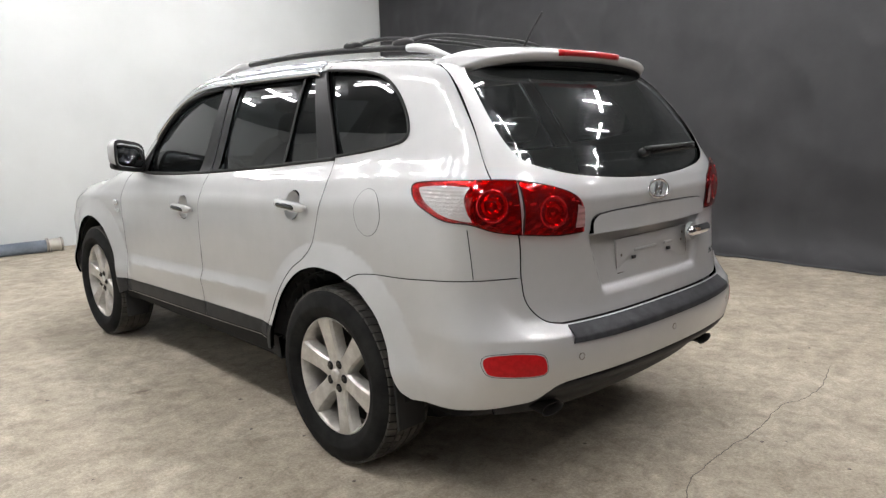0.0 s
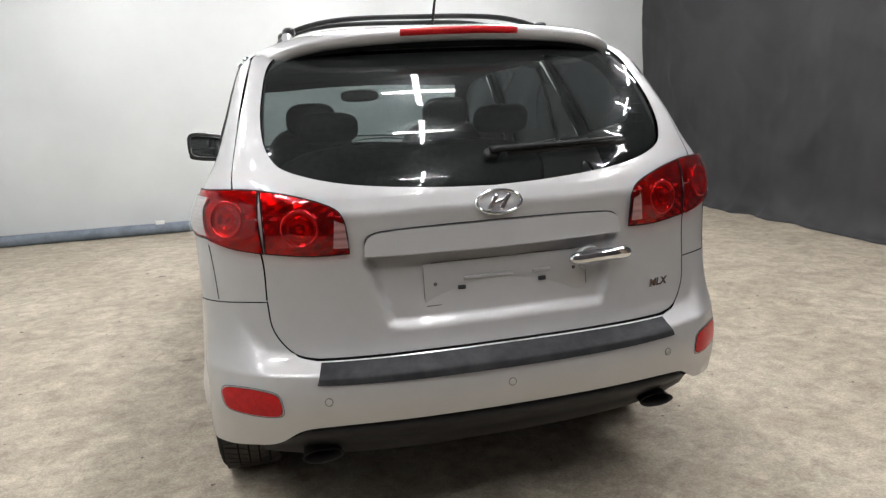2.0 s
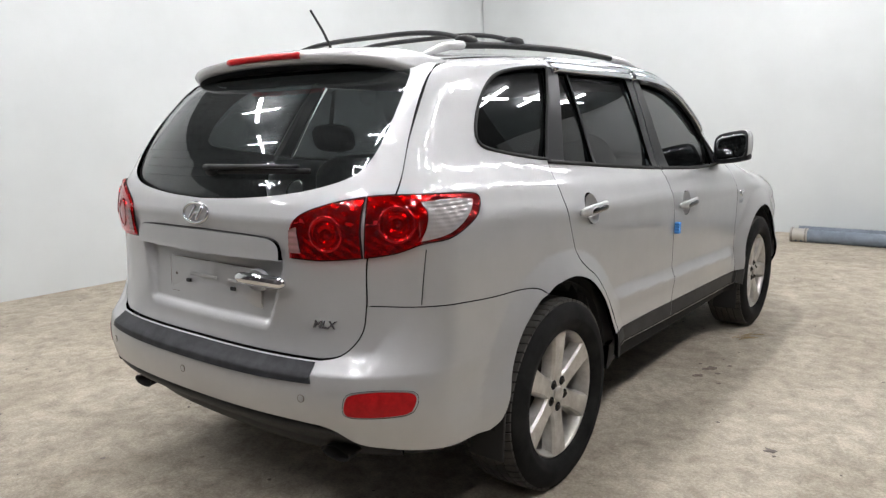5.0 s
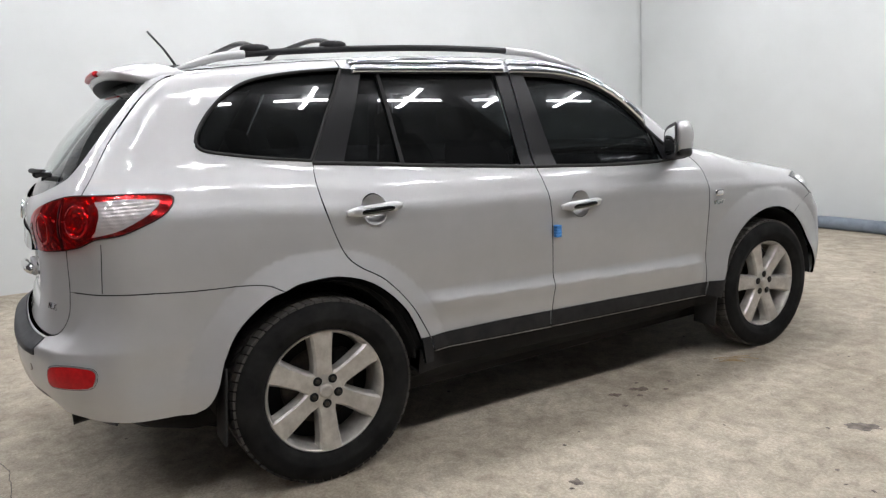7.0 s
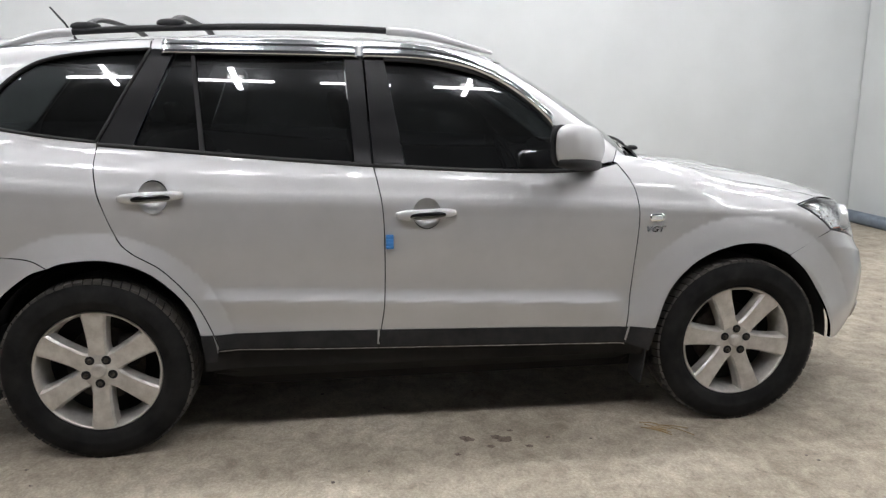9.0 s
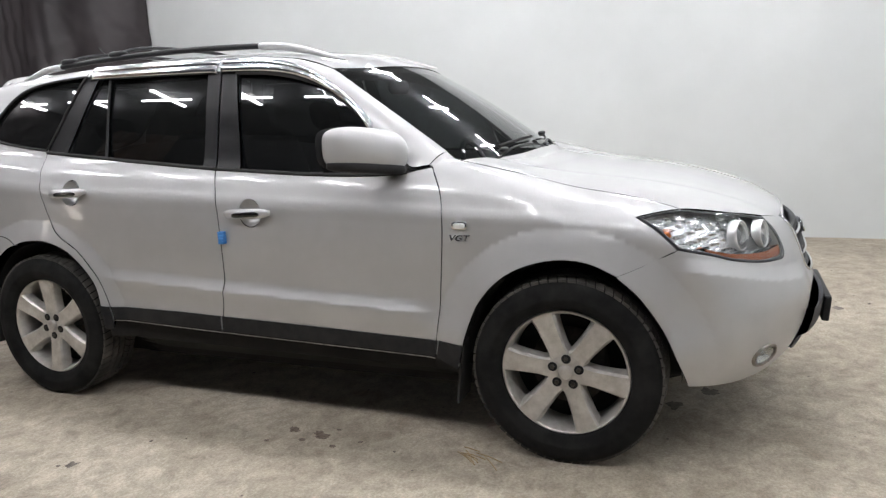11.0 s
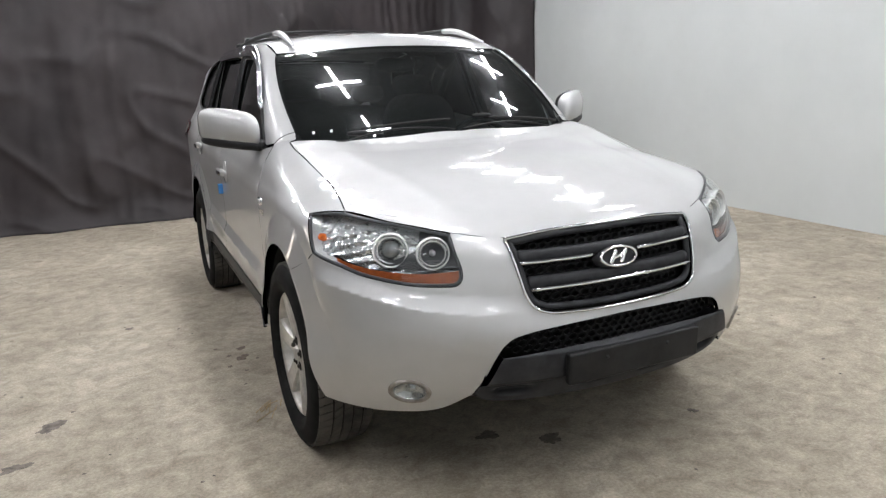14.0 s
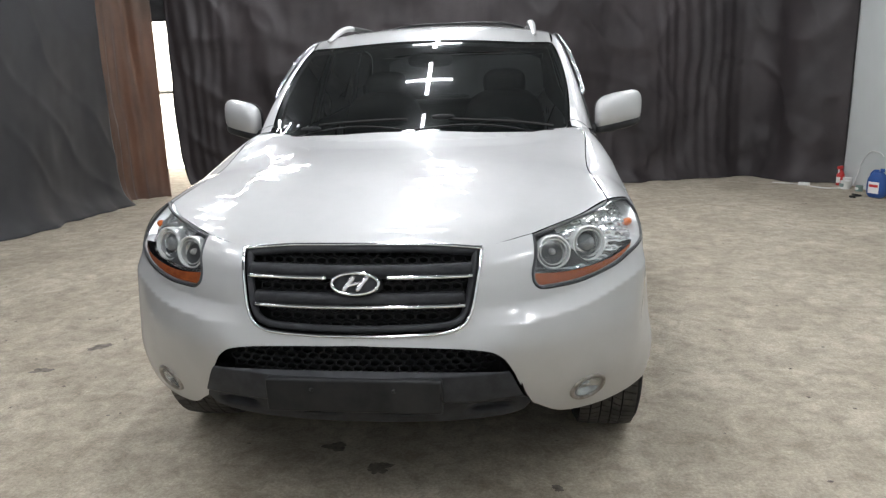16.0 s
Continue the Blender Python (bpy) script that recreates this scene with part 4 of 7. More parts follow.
def ridge(runs, parents, bend):
    """A chromed blade with two rolled ribs, bent evenly along the window's head."""
    back, front = max(runs[0][0][1], runs[2][-1][1]), min(runs[0][-1][1], runs[2][0][1])
    ys = np.linspace(back, front, 60)

    def edge(run):
        curve = spline([p[1:3] for p in run])
        P = meet(*SHOULDER.rays(SHOULDER.flat(lifted([(None, float(y), float(curve(y))) for y in ys]))), body_field, 0.010)
        u = (ys - back) / (front - back)
        return np.stack([np.polyval(np.polyfit(u, P[:, k], bend), u) for k in range(3)], 1)

    top, low = edge(runs[0]), edge(list(reversed(runs[2])))
    out = np.array([0.77, 0.0, 0.64])
    V = []
    for share in np.linspace(0, 1, 29):
        rib = 0.011 * max(0.0, math.sin(2 * math.pi * share)) ** 0.6 if share < 0.5 else 0.013 * max(0.0, math.sin(2 * math.pi * (share - 0.5))) ** 0.6
        ends = np.clip(np.minimum(ys - back, front - ys) / 0.014, 0, 1) ** 0.5
        V.append(top + share * (low - top) + out * ((0.002 + rib) * ends - 0.012 * (1 - ends))[:, None])
    n, m = len(ys), len(V)
    V = np.concatenate(V)
    F = [(j * n + i, (j + 1) * n + i, (j + 1) * n + i + 1, j * n + i + 1) for j in range(m - 1) for i in range(n - 1)]
    for V2, F2, who in ((V, [tuple(reversed(f)) for f in F], parents[0]), (V * np.array([-1.0, 1, 1]), F, parents[1])):
        visor = raw("rain_visor", V2, F2, VISOR, who, "chromed rain visor with rolled ribs over the window")
        visor.modifiers.new("thickness", "SOLIDIFY").thickness = 0.003


ridge(VISOR_R, rear_doors, 2)
ridge(VISOR_F, front_doors, 4)

# cladding on the door feet, and the sills
pair("cladding", cut([[(None, -0.886, 0.50), (None, -0.5, 0.497), (None, -0.237, 0.49)], [(None, -0.237, 0.49), (None, -0.239, 0.417)], [(None, -0.239, 0.417), (None, -0.5, 0.425), (None, -0.872, 0.438)], [(None, -0.872, 0.438), (None, -0.886, 0.50)]], SIDE, off=0.006, grid=0.02), TRIM, rear_doors, "dark grey moulding")
pair("cladding", cut([[(None, -0.232, 0.49), (None, 0.3, 0.475), (None, 0.836, 0.455)], [(None, 0.836, 0.455), (None, 0.822, 0.387)], [(None, 0.822, 0.387), (None, 0.3, 0.402), (None, -0.234, 0.417)], [(None, -0.234, 0.417), (None, -0.232, 0.49)]], SIDE, off=0.006, grid=0.02), TRIM, front_doors, "dark grey moulding")
pair("sill", cut([[(None, -0.93, 0.445), (None, -0.872, 0.442), (None, -0.236, 0.42), (None, 0.82, 0.39), (None, 0.92, 0.388)], [(None, 0.92, 0.388), (None, 0.93, 0.32)], [(None, 0.93, 0.32), (None, -0.2, 0.33), (None, -0.94, 0.34)], [(None, -0.94, 0.34), (None, -0.93, 0.445)]], SIDE, off=-0.035, grid=0.03, lip=0.08), UNDER, (car, car), "dark plastic sill")

# fenders, hood, screen
fender = cut([DOOR_FRONT, [(None, 0.82, 0.395), (None, 0.93, 0.36)], ARCH_FRONT, list(reversed(FENDER_BUMPER)), LAMP_BACK, LAMP_CREST, list(reversed(HOOD_SEAM)), [(0.742, 0.91, None), (0.697, 0.83, None)], [(0.697, 0.83, None), (None, 0.785, 1.15)], [(None, 0.785, 1.15), (None, 0.80, 1.142)]], SHOULDER, grid=0.015)
fenders = pair("fender", fender, PAINT, (car, car))
HOOD_BACK = [(0.0, 1.082, None), (0.3, 1.056, None), (0.55, 0.985, None), (0.69, 0.925, None), (0.742, 0.91, None)]
HOOD_NOSE = [(0.507, 2.035, None), (0.43, 2.078, None), (0.362, 2.105, None), (0.2, 2.122, None), (0.0, 2.128, None)]


def creases(x, y, z):
    """Two soft ridges that run from the screen towards the grille."""
    at = 0.60 - 0.16 * (y - 0.95) / 1.15
    back = 1.082 - 0.35 * x * x
    lift = 0.014 * (1 - step(0.0, 0.16, y - back)) * (1 - step(0.55, 0.74, np.abs(x)))
    return lift + 0.0035 * np.exp(-(((np.abs(x) - at) / 0.04) ** 2)) * step(0.9, 1.2, y) * (1 - step(1.9, 2.1, y))


skin("hood", cut(both_sides([HOOD_BACK, HOOD_SEAM, LAMP_TOP, HOOD_NOSE]), ABOVE, grid=0.022, swell=creases), PAINT, car)
SCREEN_FOOT = [(0.697, 0.83, None), (0.66, 0.895, None), (0.5, 0.975, None), (0.28, 1.035, None), (0.0, 1.06, None)]
screen = cut(both_sides([ROOF_FRONT, list(reversed(PILLAR_IN)), SCREEN_FOOT]), SLOPE, off=-0.003, grid=0.05, lip=0.006)
windshield = skin("windshield", screen, SCREEN_GLASS, car, "tinted windscreen glass")
skin("cowl", cut(both_sides([list(reversed(SCREEN_FOOT)), [(0.697, 0.83, None), (0.742, 0.91, None)], list(reversed(HOOD_BACK))]), ABOVE, off=-0.004, grid=0.03), COWL_BLACK, car, "black plastic scuttle")


# Thin metal line added along each door foot, standing in for an edge highlight.
for runs, doors in (([(None, -0.872, 0.434), (None, -0.5, 0.421), (None, -0.239, 0.413)], rear_doors), ([(None, -0.234, 0.413), (None, 0.3, 0.398), (None, 0.822, 0.383)], front_doors)):
    seal("door_edge", [runs], SIDE, 0.002, DULL_METAL, doors, off=0.008, closed=False)
pair("cladding", cut([[(None, 0.842, 0.458), (None, 0.955, 0.452)], [(None, 0.955, 0.452), (None, 0.926, 0.352)], [(None, 0.926, 0.352), (None, 0.826, 0.385)], [(None, 0.826, 0.385), (None, 0.842, 0.458)]], SIDE, off=0.006, grid=0.02), TRIM, fenders, "dark grey moulding")
pair("cladding", cut([[(None, -0.938, 0.505), (None, -0.889, 0.50)], [(None, -0.889, 0.50), (None, -0.876, 0.437), (None, -0.88, 0.39)], [(None, -0.88, 0.39), (None, -0.925, 0.39)], [(None, -0.925, 0.39), (None, -0.938, 0.505)]], SIDE, off=0.006, grid=0.02), TRIM, quarters, "dark grey moulding")

# bumpers
FOG = [tuple(p) for p in lifted([(0.682 + 0.047 * math.cos(t), None, 0.428 + 0.044 * math.sin(t)) for t in np.linspace(0, 2 * math.pi, 16, endpoint=False)])]
CREASE_X, CREASE_Z = (0.30, 0.53, 0.68, 0.78, 0.87, 0.92), (0.674, 0.687, 0.71, 0.74, 0.769, 0.778)

crease_line = spline(list(zip(CREASE_X, CREASE_Z)))


def bumper_crease(x, y, z):
    """A line from the headlamp's foot towards the grille, below which the bumper stands upright."""
    over = z - crease_line(np.abs(x))
    fade = step(0.30, 0.5, np.abs(x)) * step(1.66, 1.92, y)
    return 0.020 * fade * np.where(over > 0, (1 - np.clip(over / 0.055, 0, 1)) ** 1.3, 1 - step(0.0, 0.18, -over))


front_bumper = skin("front_bumper", cut(both_sides([[(0.0, None, 0.66), *reversed(GRILLE_EDGE[:-1])], list(reversed(HOOD_NOSE[:3])), LAMP_INNER, LAMP_FOOT, FENDER_BUMPER, list(reversed(ARCH_FRONT_2)), list(reversed(BUMPER_FOOT_F)), list(reversed(SCOOP))]), NOSE, holes=[[FOG], [[(-x, y, z) for x, y, z in reversed(FOG)]]], grid=0.0095, joint=-0.0012, swell=bumper_crease), PAINT, car)
rear_bumper = skin("rear_bumper", cut(both_sides([[(0.0, None, 0.705, "r"), (0.3, None, 0.704, "r"), (0.567, None, 0.703, "r")], list(reversed(GATE_FOOT)), list(reversed(BUMPER_SEAM_R)), ARCH_REAR_2, [(None, -1.85, 0.408), (None, -2.0, 0.418), (0.82, None, 0.43, "r"), (0.76, None, 0.44, "r"), (0.69, None, 0.455, "r"), (0.62, None, 0.50, "r"), (0.55, None, 0.512, "r"), (0.4, None, 0.518, "r"), (0.0, None, 0.518, "r")]]), TAIL, grid=0.014, field=bumper_field, lip=0.04, joint=0.0015), PAINT, car)
GATE_TOP = [(0.0, None, 1.62, "r"), (0.4, None, 1.612, "r"), (0.66, None, 1.595, "r")]
REAR_PANE = [(0.0, None, 1.60, "r"), (0.35, None, 1.597, "r"), (0.55, None, 1.59, "r"), (0.62, None, 1.56, "r"), (0.655, None, 1.45, "r"), (0.663, None, 1.36, "r"), (0.648, None, 1.295, "r"), (0.60, None, 1.252, "r"), (0.45, None, 1.213, "r"), (0.22, None, 1.189, "r"), (0.0, None, 1.18, "r")]


def plate_recess(x, y, z):
    """The number plate's hollow, deeper at the top under the grip, and the soft crease above."""
    wide = 0.345 + 0.06 * np.clip((z - 0.78) / 0.22, 0, 1)
    m = (1 - step(wide - 0.02, wide + 0.012, np.abs(x))) * step(0.772, 0.80, z) * (1 - step(0.992, 1.003, z))
    return -0.028 * m * (0.7 + 0.5 * np.clip((z - 0.8) / 0.2, 0, 1)) + 0.004 * np.exp(-(((z - 1.125) / 0.02) ** 2))


gate_mesh = cut(both_sides([GATE_TOP, GATE_SIDE, GATE_FOOT, [(0.567, None, 0.703, "r"), (0.3, None, 0.704, "r"), (0.0, None, 0.705, "r")]]), BEHIND, holes=[both_sides([REAR_PANE])], grid=0.016, swell=plate_recess)
tailgate = skin("tailgate", gate_mesh, PAINT, car)
skin("rear_window", cut(both_sides([REAR_PANE]), BEHIND, off=-0.004, grid=0.04, joint=0.001, lip=0.004, swell=lambda x, y, z: 0.003 + 0.036 * (z - 1.39) - 0.13 * (z - 1.39) ** 2 - 0.012 * x * x), REAR_GLASS, tailgate, "tinted glass with fine heater lines")


def heater_lines():
    """Fine wires printed across the rear glass."""
    for k in range(11):
        z = 1.245 + 0.029 * k
        half = float(np.interp(z, [1.24, 1.30, 1.40, 1.50, 1.56], [0.46, 0.60, 0.64, 0.62, 0.56]))
        xs = np.linspace(0, half, 16)
        P = lifted([(x, None, z, "r") for x in xs]) + np.array([0, 0.006 - 0.042 * (z - 1.39), 0])
        P = np.concatenate([(P * np.array([-1, 1, 1]))[::-1], P[1:]])
        raw("heater_wire", *sweep(P, 0.00028, 4), BLACK, tailgate)


heater_lines()


# ---- lamps, grille and fittings of the car ----
def spot(x, y, z, off=0.0, rear=False, field=body_field):
    """A place on the body (one coordinate None), lifted by off along the normal, and the normal."""
    p = (x, y, z, "r") if rear else (x, y, z)
    P = lifted([p])
    if x is not None and x < 0 and y is None:
        P = lifted([(-x, y, z, p[3] if rear else "f")]) * np.array([-1, 1, 1])
    if field is not body_field:
        way = np.array([[0, 1.0 if rear else -1.0, 0]])
        P = meet(P - way * 0.3, way, 0.6, field)
    N = gradient(P, field)
    return (P + N * off)[0], N[0]


def facing(P, N, up=(0, 0, 1)):
    """A pose at P whose x axis is the normal N and whose z axis leans to up."""
    x = Vector(N).normalized()
    y = Vector(up).cross(x).normalized()
    z = x.cross(y)
    return Matrix.Translation(P) @ Matrix((x, y, z)).transposed().to_4x4()


def moved(mesh, m):
    return [tuple(m @ Vector(v)) for v in mesh[0]], mesh[1]


def flipped(mesh):
    return [(-v[0], v[1], v[2]) for v in mesh[0]], [tuple(reversed(f)) for f in mesh[1]]


def twin(name, mesh, mat, parents, label="", smooth=True):
    return raw(name, *mesh, mat, parents[0], label, smooth), raw(name, *flipped(mesh), mat, parents[1], label, smooth)


# tail lamps: an outer one on the wing and an inner one on the tailgate
LAMP_CLEAR = [(0.828, None, 1.19, "r"), (0.843, None, 1.16, "r"), (0.85, None, 1.125, "r"), (0.848, None, 1.09, "r"), (0.838, None, 1.062, "r")]
OUTER_RED = [[(0.6935, None, 1.02, "r"), (0.691, None, 1.204, "r")], [(0.691, None, 1.204, "r"), (0.76, None, 1.208, "r"), (0.832, None, 1.207, "r")], LAMP_CLEAR, [(0.845, None, 1.063, "r"), (0.78, None, 1.036, "r"), (0.6935, None, 1.02, "r")]]
OUTER_CLEAR = [LAMP_CLEAR[::-1], [(0.832, None, 1.207, "r"), (None, -1.98, 1.205), (None, -1.88, 1.197), (None, -1.835, 1.187), (None, -1.828, 1.168), (None, -1.86, 1.13), (None, -1.93, 1.098), (None, -2.01, 1.072), (0.845, None, 1.063, "r")]]
INNER_RED = [[(0.6875, None, 1.203, "r"), (0.59, None, 1.183, "r"), (0.50, None, 1.152, "r"), (0.466, None, 1.12, "r"), (0.456, None, 1.07, "r"), (0.452, None, 1.01, "r")], [(0.452, None, 1.01, "r"), (0.56, None, 1.008, "r"), (0.690, None, 1.02, "r")]]
CLEAR_SHOWN = [[(0.828, None, 1.066, "r"), (0.846, None, 1.092, "r"), (0.851, None, 1.125, "r"), (0.846, None, 1.157, "r"), (0.826, None, 1.186, "r")], [(0.826, None, 1.188, "r"), (None, -1.98, 1.192), (None, -1.91, 1.187), (None, -1.868, 1.180), (None, -1.866, 1.168), (None, -1.90, 1.137), (None, -1.955, 1.108), (None, -2.02, 1.083), (0.828, None, 1.066, "r")]]
OUTER_ALL = [[(0.6935, None, 1.02, "r"), (0.691, None, 1.204, "r")], OUTER_RED[1][:2] + OUTER_CLEAR[1][1:-1] + OUTER_RED[3]]


def glitter(x, y, z):
    return 0.0013 * np.sin(150 * z + 40 * y) * np.sin(120 * np.abs(x) + 60 * z)


def tail_lamps():
    shells = pair("tail_lamp", cut(OUTER_ALL, TAIL, off=0.004, grid=0.009, joint=0.002, lip=0.006, swell=glitter), RED_BACK, (car, car), "red and clear tail lamp")
    pair("lens", cut(OUTER_RED, TAIL, off=0.016, grid=0.022, joint=0.001, lip=0.0), RED_LENS, shells, "glossy red lens")
    pair("clear_lens", cut(OUTER_CLEAR, TAIL, off=0.016, grid=0.022, joint=0.001, lip=0.0), CLEAR, shells, "clear lens with a red rim")
    pair("clear_reflector", cut(CLEAR_SHOWN, TAIL, off=0.0095, grid=0.007, joint=0.002, lip=0.004, swell=lambda x, y, z: 0.0006 * np.sin(520 * z) + 0.0008 * np.sin(150 * y + 90 * z)), TAIL_CLEAR, shells, "ribbed pale reflector")
    inner = pair("inner_tail_lamp", cut(INNER_RED, BEHIND, off=0.004, grid=0.009, joint=0.002, lip=0.006, swell=glitter), RED_BACK, (tailgate, tailgate), "red tail lamp on the tailgate")
    pair("lens", cut(INNER_RED, BEHIND, off=0.014, grid=0.022, joint=0.003, lip=0.0), RED_LENS, inner, "glossy red lens")
    pair("reversing_lens", cut([[(0.462, None, 1.10, "r"), (0.455, None, 1.03, "r")], [(0.455, None, 1.03, "r"), (0.498, None, 1.03, "r")], [(0.498, None, 1.03, "r"), (0.49, None, 1.112, "r")], [(0.49, None, 1.112, "r"), (0.462, None, 1.10, "r")]], BEHIND, off=0.0155, grid=0.008, joint=0.0, lip=0.003, swell=lambda x, y, z: 0.001 * np.sin(600 * z)), material("pink_lens", (0.30, 0.155, 0.15), 0.2, coat=0.3), inner, "pale ribbed reversing lens")
    ring = joined(lathe([(0.056, 0.0), (0.056, 0.009), (0.050, 0.010), (0.046, 0.003), (0.034, 0.001), (0.032, 0.007), (0.027, 0.008), (0.024, 0.002), (0.012, 0.001), (0.001, 0.006)], 40))
    for x, z, who in ((0.785, 1.122, shells), (0.585, 1.092, inner)):
        P, N = spot(x, None, z, 0.0035, True)
        twin("bulb_bowl", moved(ring, facing(P, N)), RED_BOWL, who, "ringed red bulb bowl")


tail_lamps()
joint = lifted([(0.690, None, z, "r") for z in np.linspace(1.022, 1.202, 12)])
twin("lamp_joint", sweep(joint + np.array([0, -0.007, 0]), 0.0016, 6, squash=1.5, up=(0, 1, 0)), BLACK, (tailgate, tailgate))
# dark gaps round the lamps, and the joint that drops from the outer lamp to the bumper
seal("lamp_gap", OUTER_ALL, TAIL, 0.0024, BLACK, quarters, off=0.003)
seal("lamp_gap", INNER_RED, BEHIND, 0.0024, BLACK, (tailgate, tailgate), off=0.003)
seal("corner_joint", [[(None, -2.075, 1.045), (None, -2.082, 0.96), (None, -2.09, 0.878)]], TAIL, 0.0016, BLACK, quarters, off=0.0, closed=False)

# headlamps
LAMP_ALL = [LAMP_TOP, LAMP_INNER, LAMP_FOOT, LAMP_BACK, LAMP_CREST]
AMBER_LINE = [(0.842, None, 0.855), (0.76, None, 0.825), (0.63, None, 0.81), (0.509, None, 0.817)]


def headlamps():
    """Clear lens over a bright reflector; a dark bezel holds the two round bowls; amber runs along the foot."""
    facets = lambda x, y, z: 0.0030 * np.sin(420 * z + 60 * y) + 0.0016 * np.sin(160 * y - 90 * x)  # noqa: E731
    backs = pair("headlamp", cut(LAMP_ALL, NOSE, off=-0.04, grid=0.012, joint=0.006, lip=0.0, swell=facets), SILVER_BOWL, (car, car), "clear headlamp with two round bowls and an amber strip")
    pair("lens", cut(LAMP_ALL, NOSE, off=0.001, grid=0.028, joint=0.003, lip=0.0), CLEAR, backs, "clear outer lens")
    q = outline(LAMP_ALL, NOSE, 0.014)
    P = meet(*NOSE.rays(shrunk(q, 0.007)), body_field, -0.004)
    twin("lamp_seal", sweep(P, 0.005, 6, closed=True), LAMP_DARK, backs, "thin black edge")
    rim0, rim1 = meet(*NOSE.rays(shrunk(q, 0.004)), body_field, -0.004), meet(*NOSE.rays(shrunk(q, 0.008)), body_field, -0.046)
    n = len(q)
    twin("lamp_wall", (np.concatenate([rim0, rim1]), [(i, (i + 1) % n, n + (i + 1) % n, n + i) for i in range(n)]), LAMP_WHITE, backs, "pale inner wall")
    pair("indicator_strip", cut([AMBER_LINE, [(0.509, None, 0.817), (0.515, None, 0.788), (0.538, None, 0.772)], [(0.538, None, 0.772), (0.655, None, 0.777), (0.77, None, 0.802), (0.835, None, 0.834)], [(0.835, None, 0.838), (0.842, None, 0.855)]], NOSE, off=-0.012, grid=0.016, joint=0.004, lip=0.03), AMBER, backs, "amber strip")
    pair("bezel", cut([[(0.735, None, 0.862), (0.70, None, 0.845), (0.66, None, 0.86), (0.62, None, 0.88), (0.60, None, 0.925), (0.57, None, 0.93), (0.53, None, 0.915), (0.514, None, 0.90)], [(0.514, None, 0.90), (0.513, None, 0.865), (0.51, None, 0.824)], [(0.51, None, 0.824), (0.63, None, 0.812), (0.735, None, 0.825)], [(0.735, None, 0.825), (0.735, None, 0.862)]], NOSE, off=-0.03, grid=0.016, joint=0.002, lip=0.02), LAMP_DARK, backs, "dark grey bezel")
    P, N = spot(None, 1.72, 0.908, -0.038)
    V, F = lathe([(0.013, -0.02), (0.013, 0.004), (0.009, 0.012), (0.001, 0.015)], 20)
    twin("indicator_bulb", moved((V, F), facing(P, N)), material("orange_bulb", (0.6, 0.13, 0.02), 0.2, 0.0, coat=0.6), backs, "orange indicator bulb")
    for x, z, r in ((0.578, 0.872, 0.050), (0.69, 0.882, 0.053)):
        P, N = spot(x, None, z, -0.012)
        N = np.array([N[0] * 0.55, N[1], 0.10])
        m = facing(P, N / np.linalg.norm(N))
        rim = lathe([(r * 0.95, -0.03), (r * 0.955, 0.002), (r * 0.99, 0.005), (r * 1.05, 0.003), (r * 1.08, -0.006), (r * 1.05, -0.03)], 44)
        twin("lamp_ring", moved(rim, m), material("lamp_ring", (0.88, 0.89, 0.89), 0.18, 0.5), backs, "pale ring round the bowl")
        rim = lathe([(r * 0.74, -0.03), (r * 0.75, -0.004), (r * 0.79, 0.0), (r * 0.84, -0.003), (r * 0.85, -0.03)], 44)
        twin("inner_ring", moved(rim, m), material("lamp_ring", (0.85, 0.86, 0.86), 0.15, 0.7), backs, "thin bright inner ring")
        bowl = lathe([(r * 0.92, -0.012), (r * 0.74, -0.018), (r * 0.62, -0.03), (r * 0.4, -0.038), (r * 0.001, -0.04)], 44)
        twin("lamp_bowl", moved(bowl, m), SILVER_BOWL, backs, "bright reflector bowl")
        k = 0.60 if x > 0.6 else 0.24
        ball = lathe([(r * k, -0.038), (r * k, -0.022), (r * k * 0.86, -0.010), (r * k * 0.56, -0.003), (r * 0.001, 0.0)], 32)
        twin("bulb_glass", moved(ball, m), material("bulb_glass", (0.20, 0.21, 0.22) if x > 0.6 else (0.6, 0.6, 0.6), 0.04, 0.5, coat=1.0), backs, "glossy bulb cover")


headlamps()

# grille
GRILLE_TOP = [(0.0, None, 0.912), (0.2, None, 0.91), (0.335, None, 0.90), (0.362, None, 0.895)]


def along(xs, z, off, sag=0.0):
    return np.array([spot(x, None, z - sag * x * x, off)[0] if x >= 0 else spot(-x, None, z - sag * x * x, off)[0] * np.array([-1, 1, 1]) for x in xs])


def honeycomb(bounds, r, off):
    """A sheet of hexagonal cells on the nose: half-widths by height give its edge."""
    V, F = [], []
    (z0, z1), wide = bounds
    rows = int((z1 - z0) / (1.3 * r)) + 1
    a = np.radians(np.arange(0, 360, 60) + 30)
    for j in range(rows):
        z = z0 + 1.3 * r * j + r * 0.4
        half = wide(z)
        cols = int(half / (r * 2.1)) + 1
        for i in range(-cols, cols + 1):
            x = (i + 0.5 * (j % 2)) * 2.1 * r
            if abs(x) > half - r:
                continue
            P = along([x], z, off)[0]
            base = len(V)
            for rad, back in ((1.06, 0.0), (0.80, 0.0), (0.80, -0.012)):
                for t in a:
                    V.append((P[0] + rad * r * 1.15 * math.cos(t), P[1] + back, P[2] + rad * r * 0.78 * math.sin(t)))
            for k in range(6):
                l = (k + 1) % 6
                F += [(base + k, base + l, base + 6 + l, base + 6 + k), (base + 6 + k, base + 6 + l, base + 12 + l, base + 12 + k)]
    return V, F


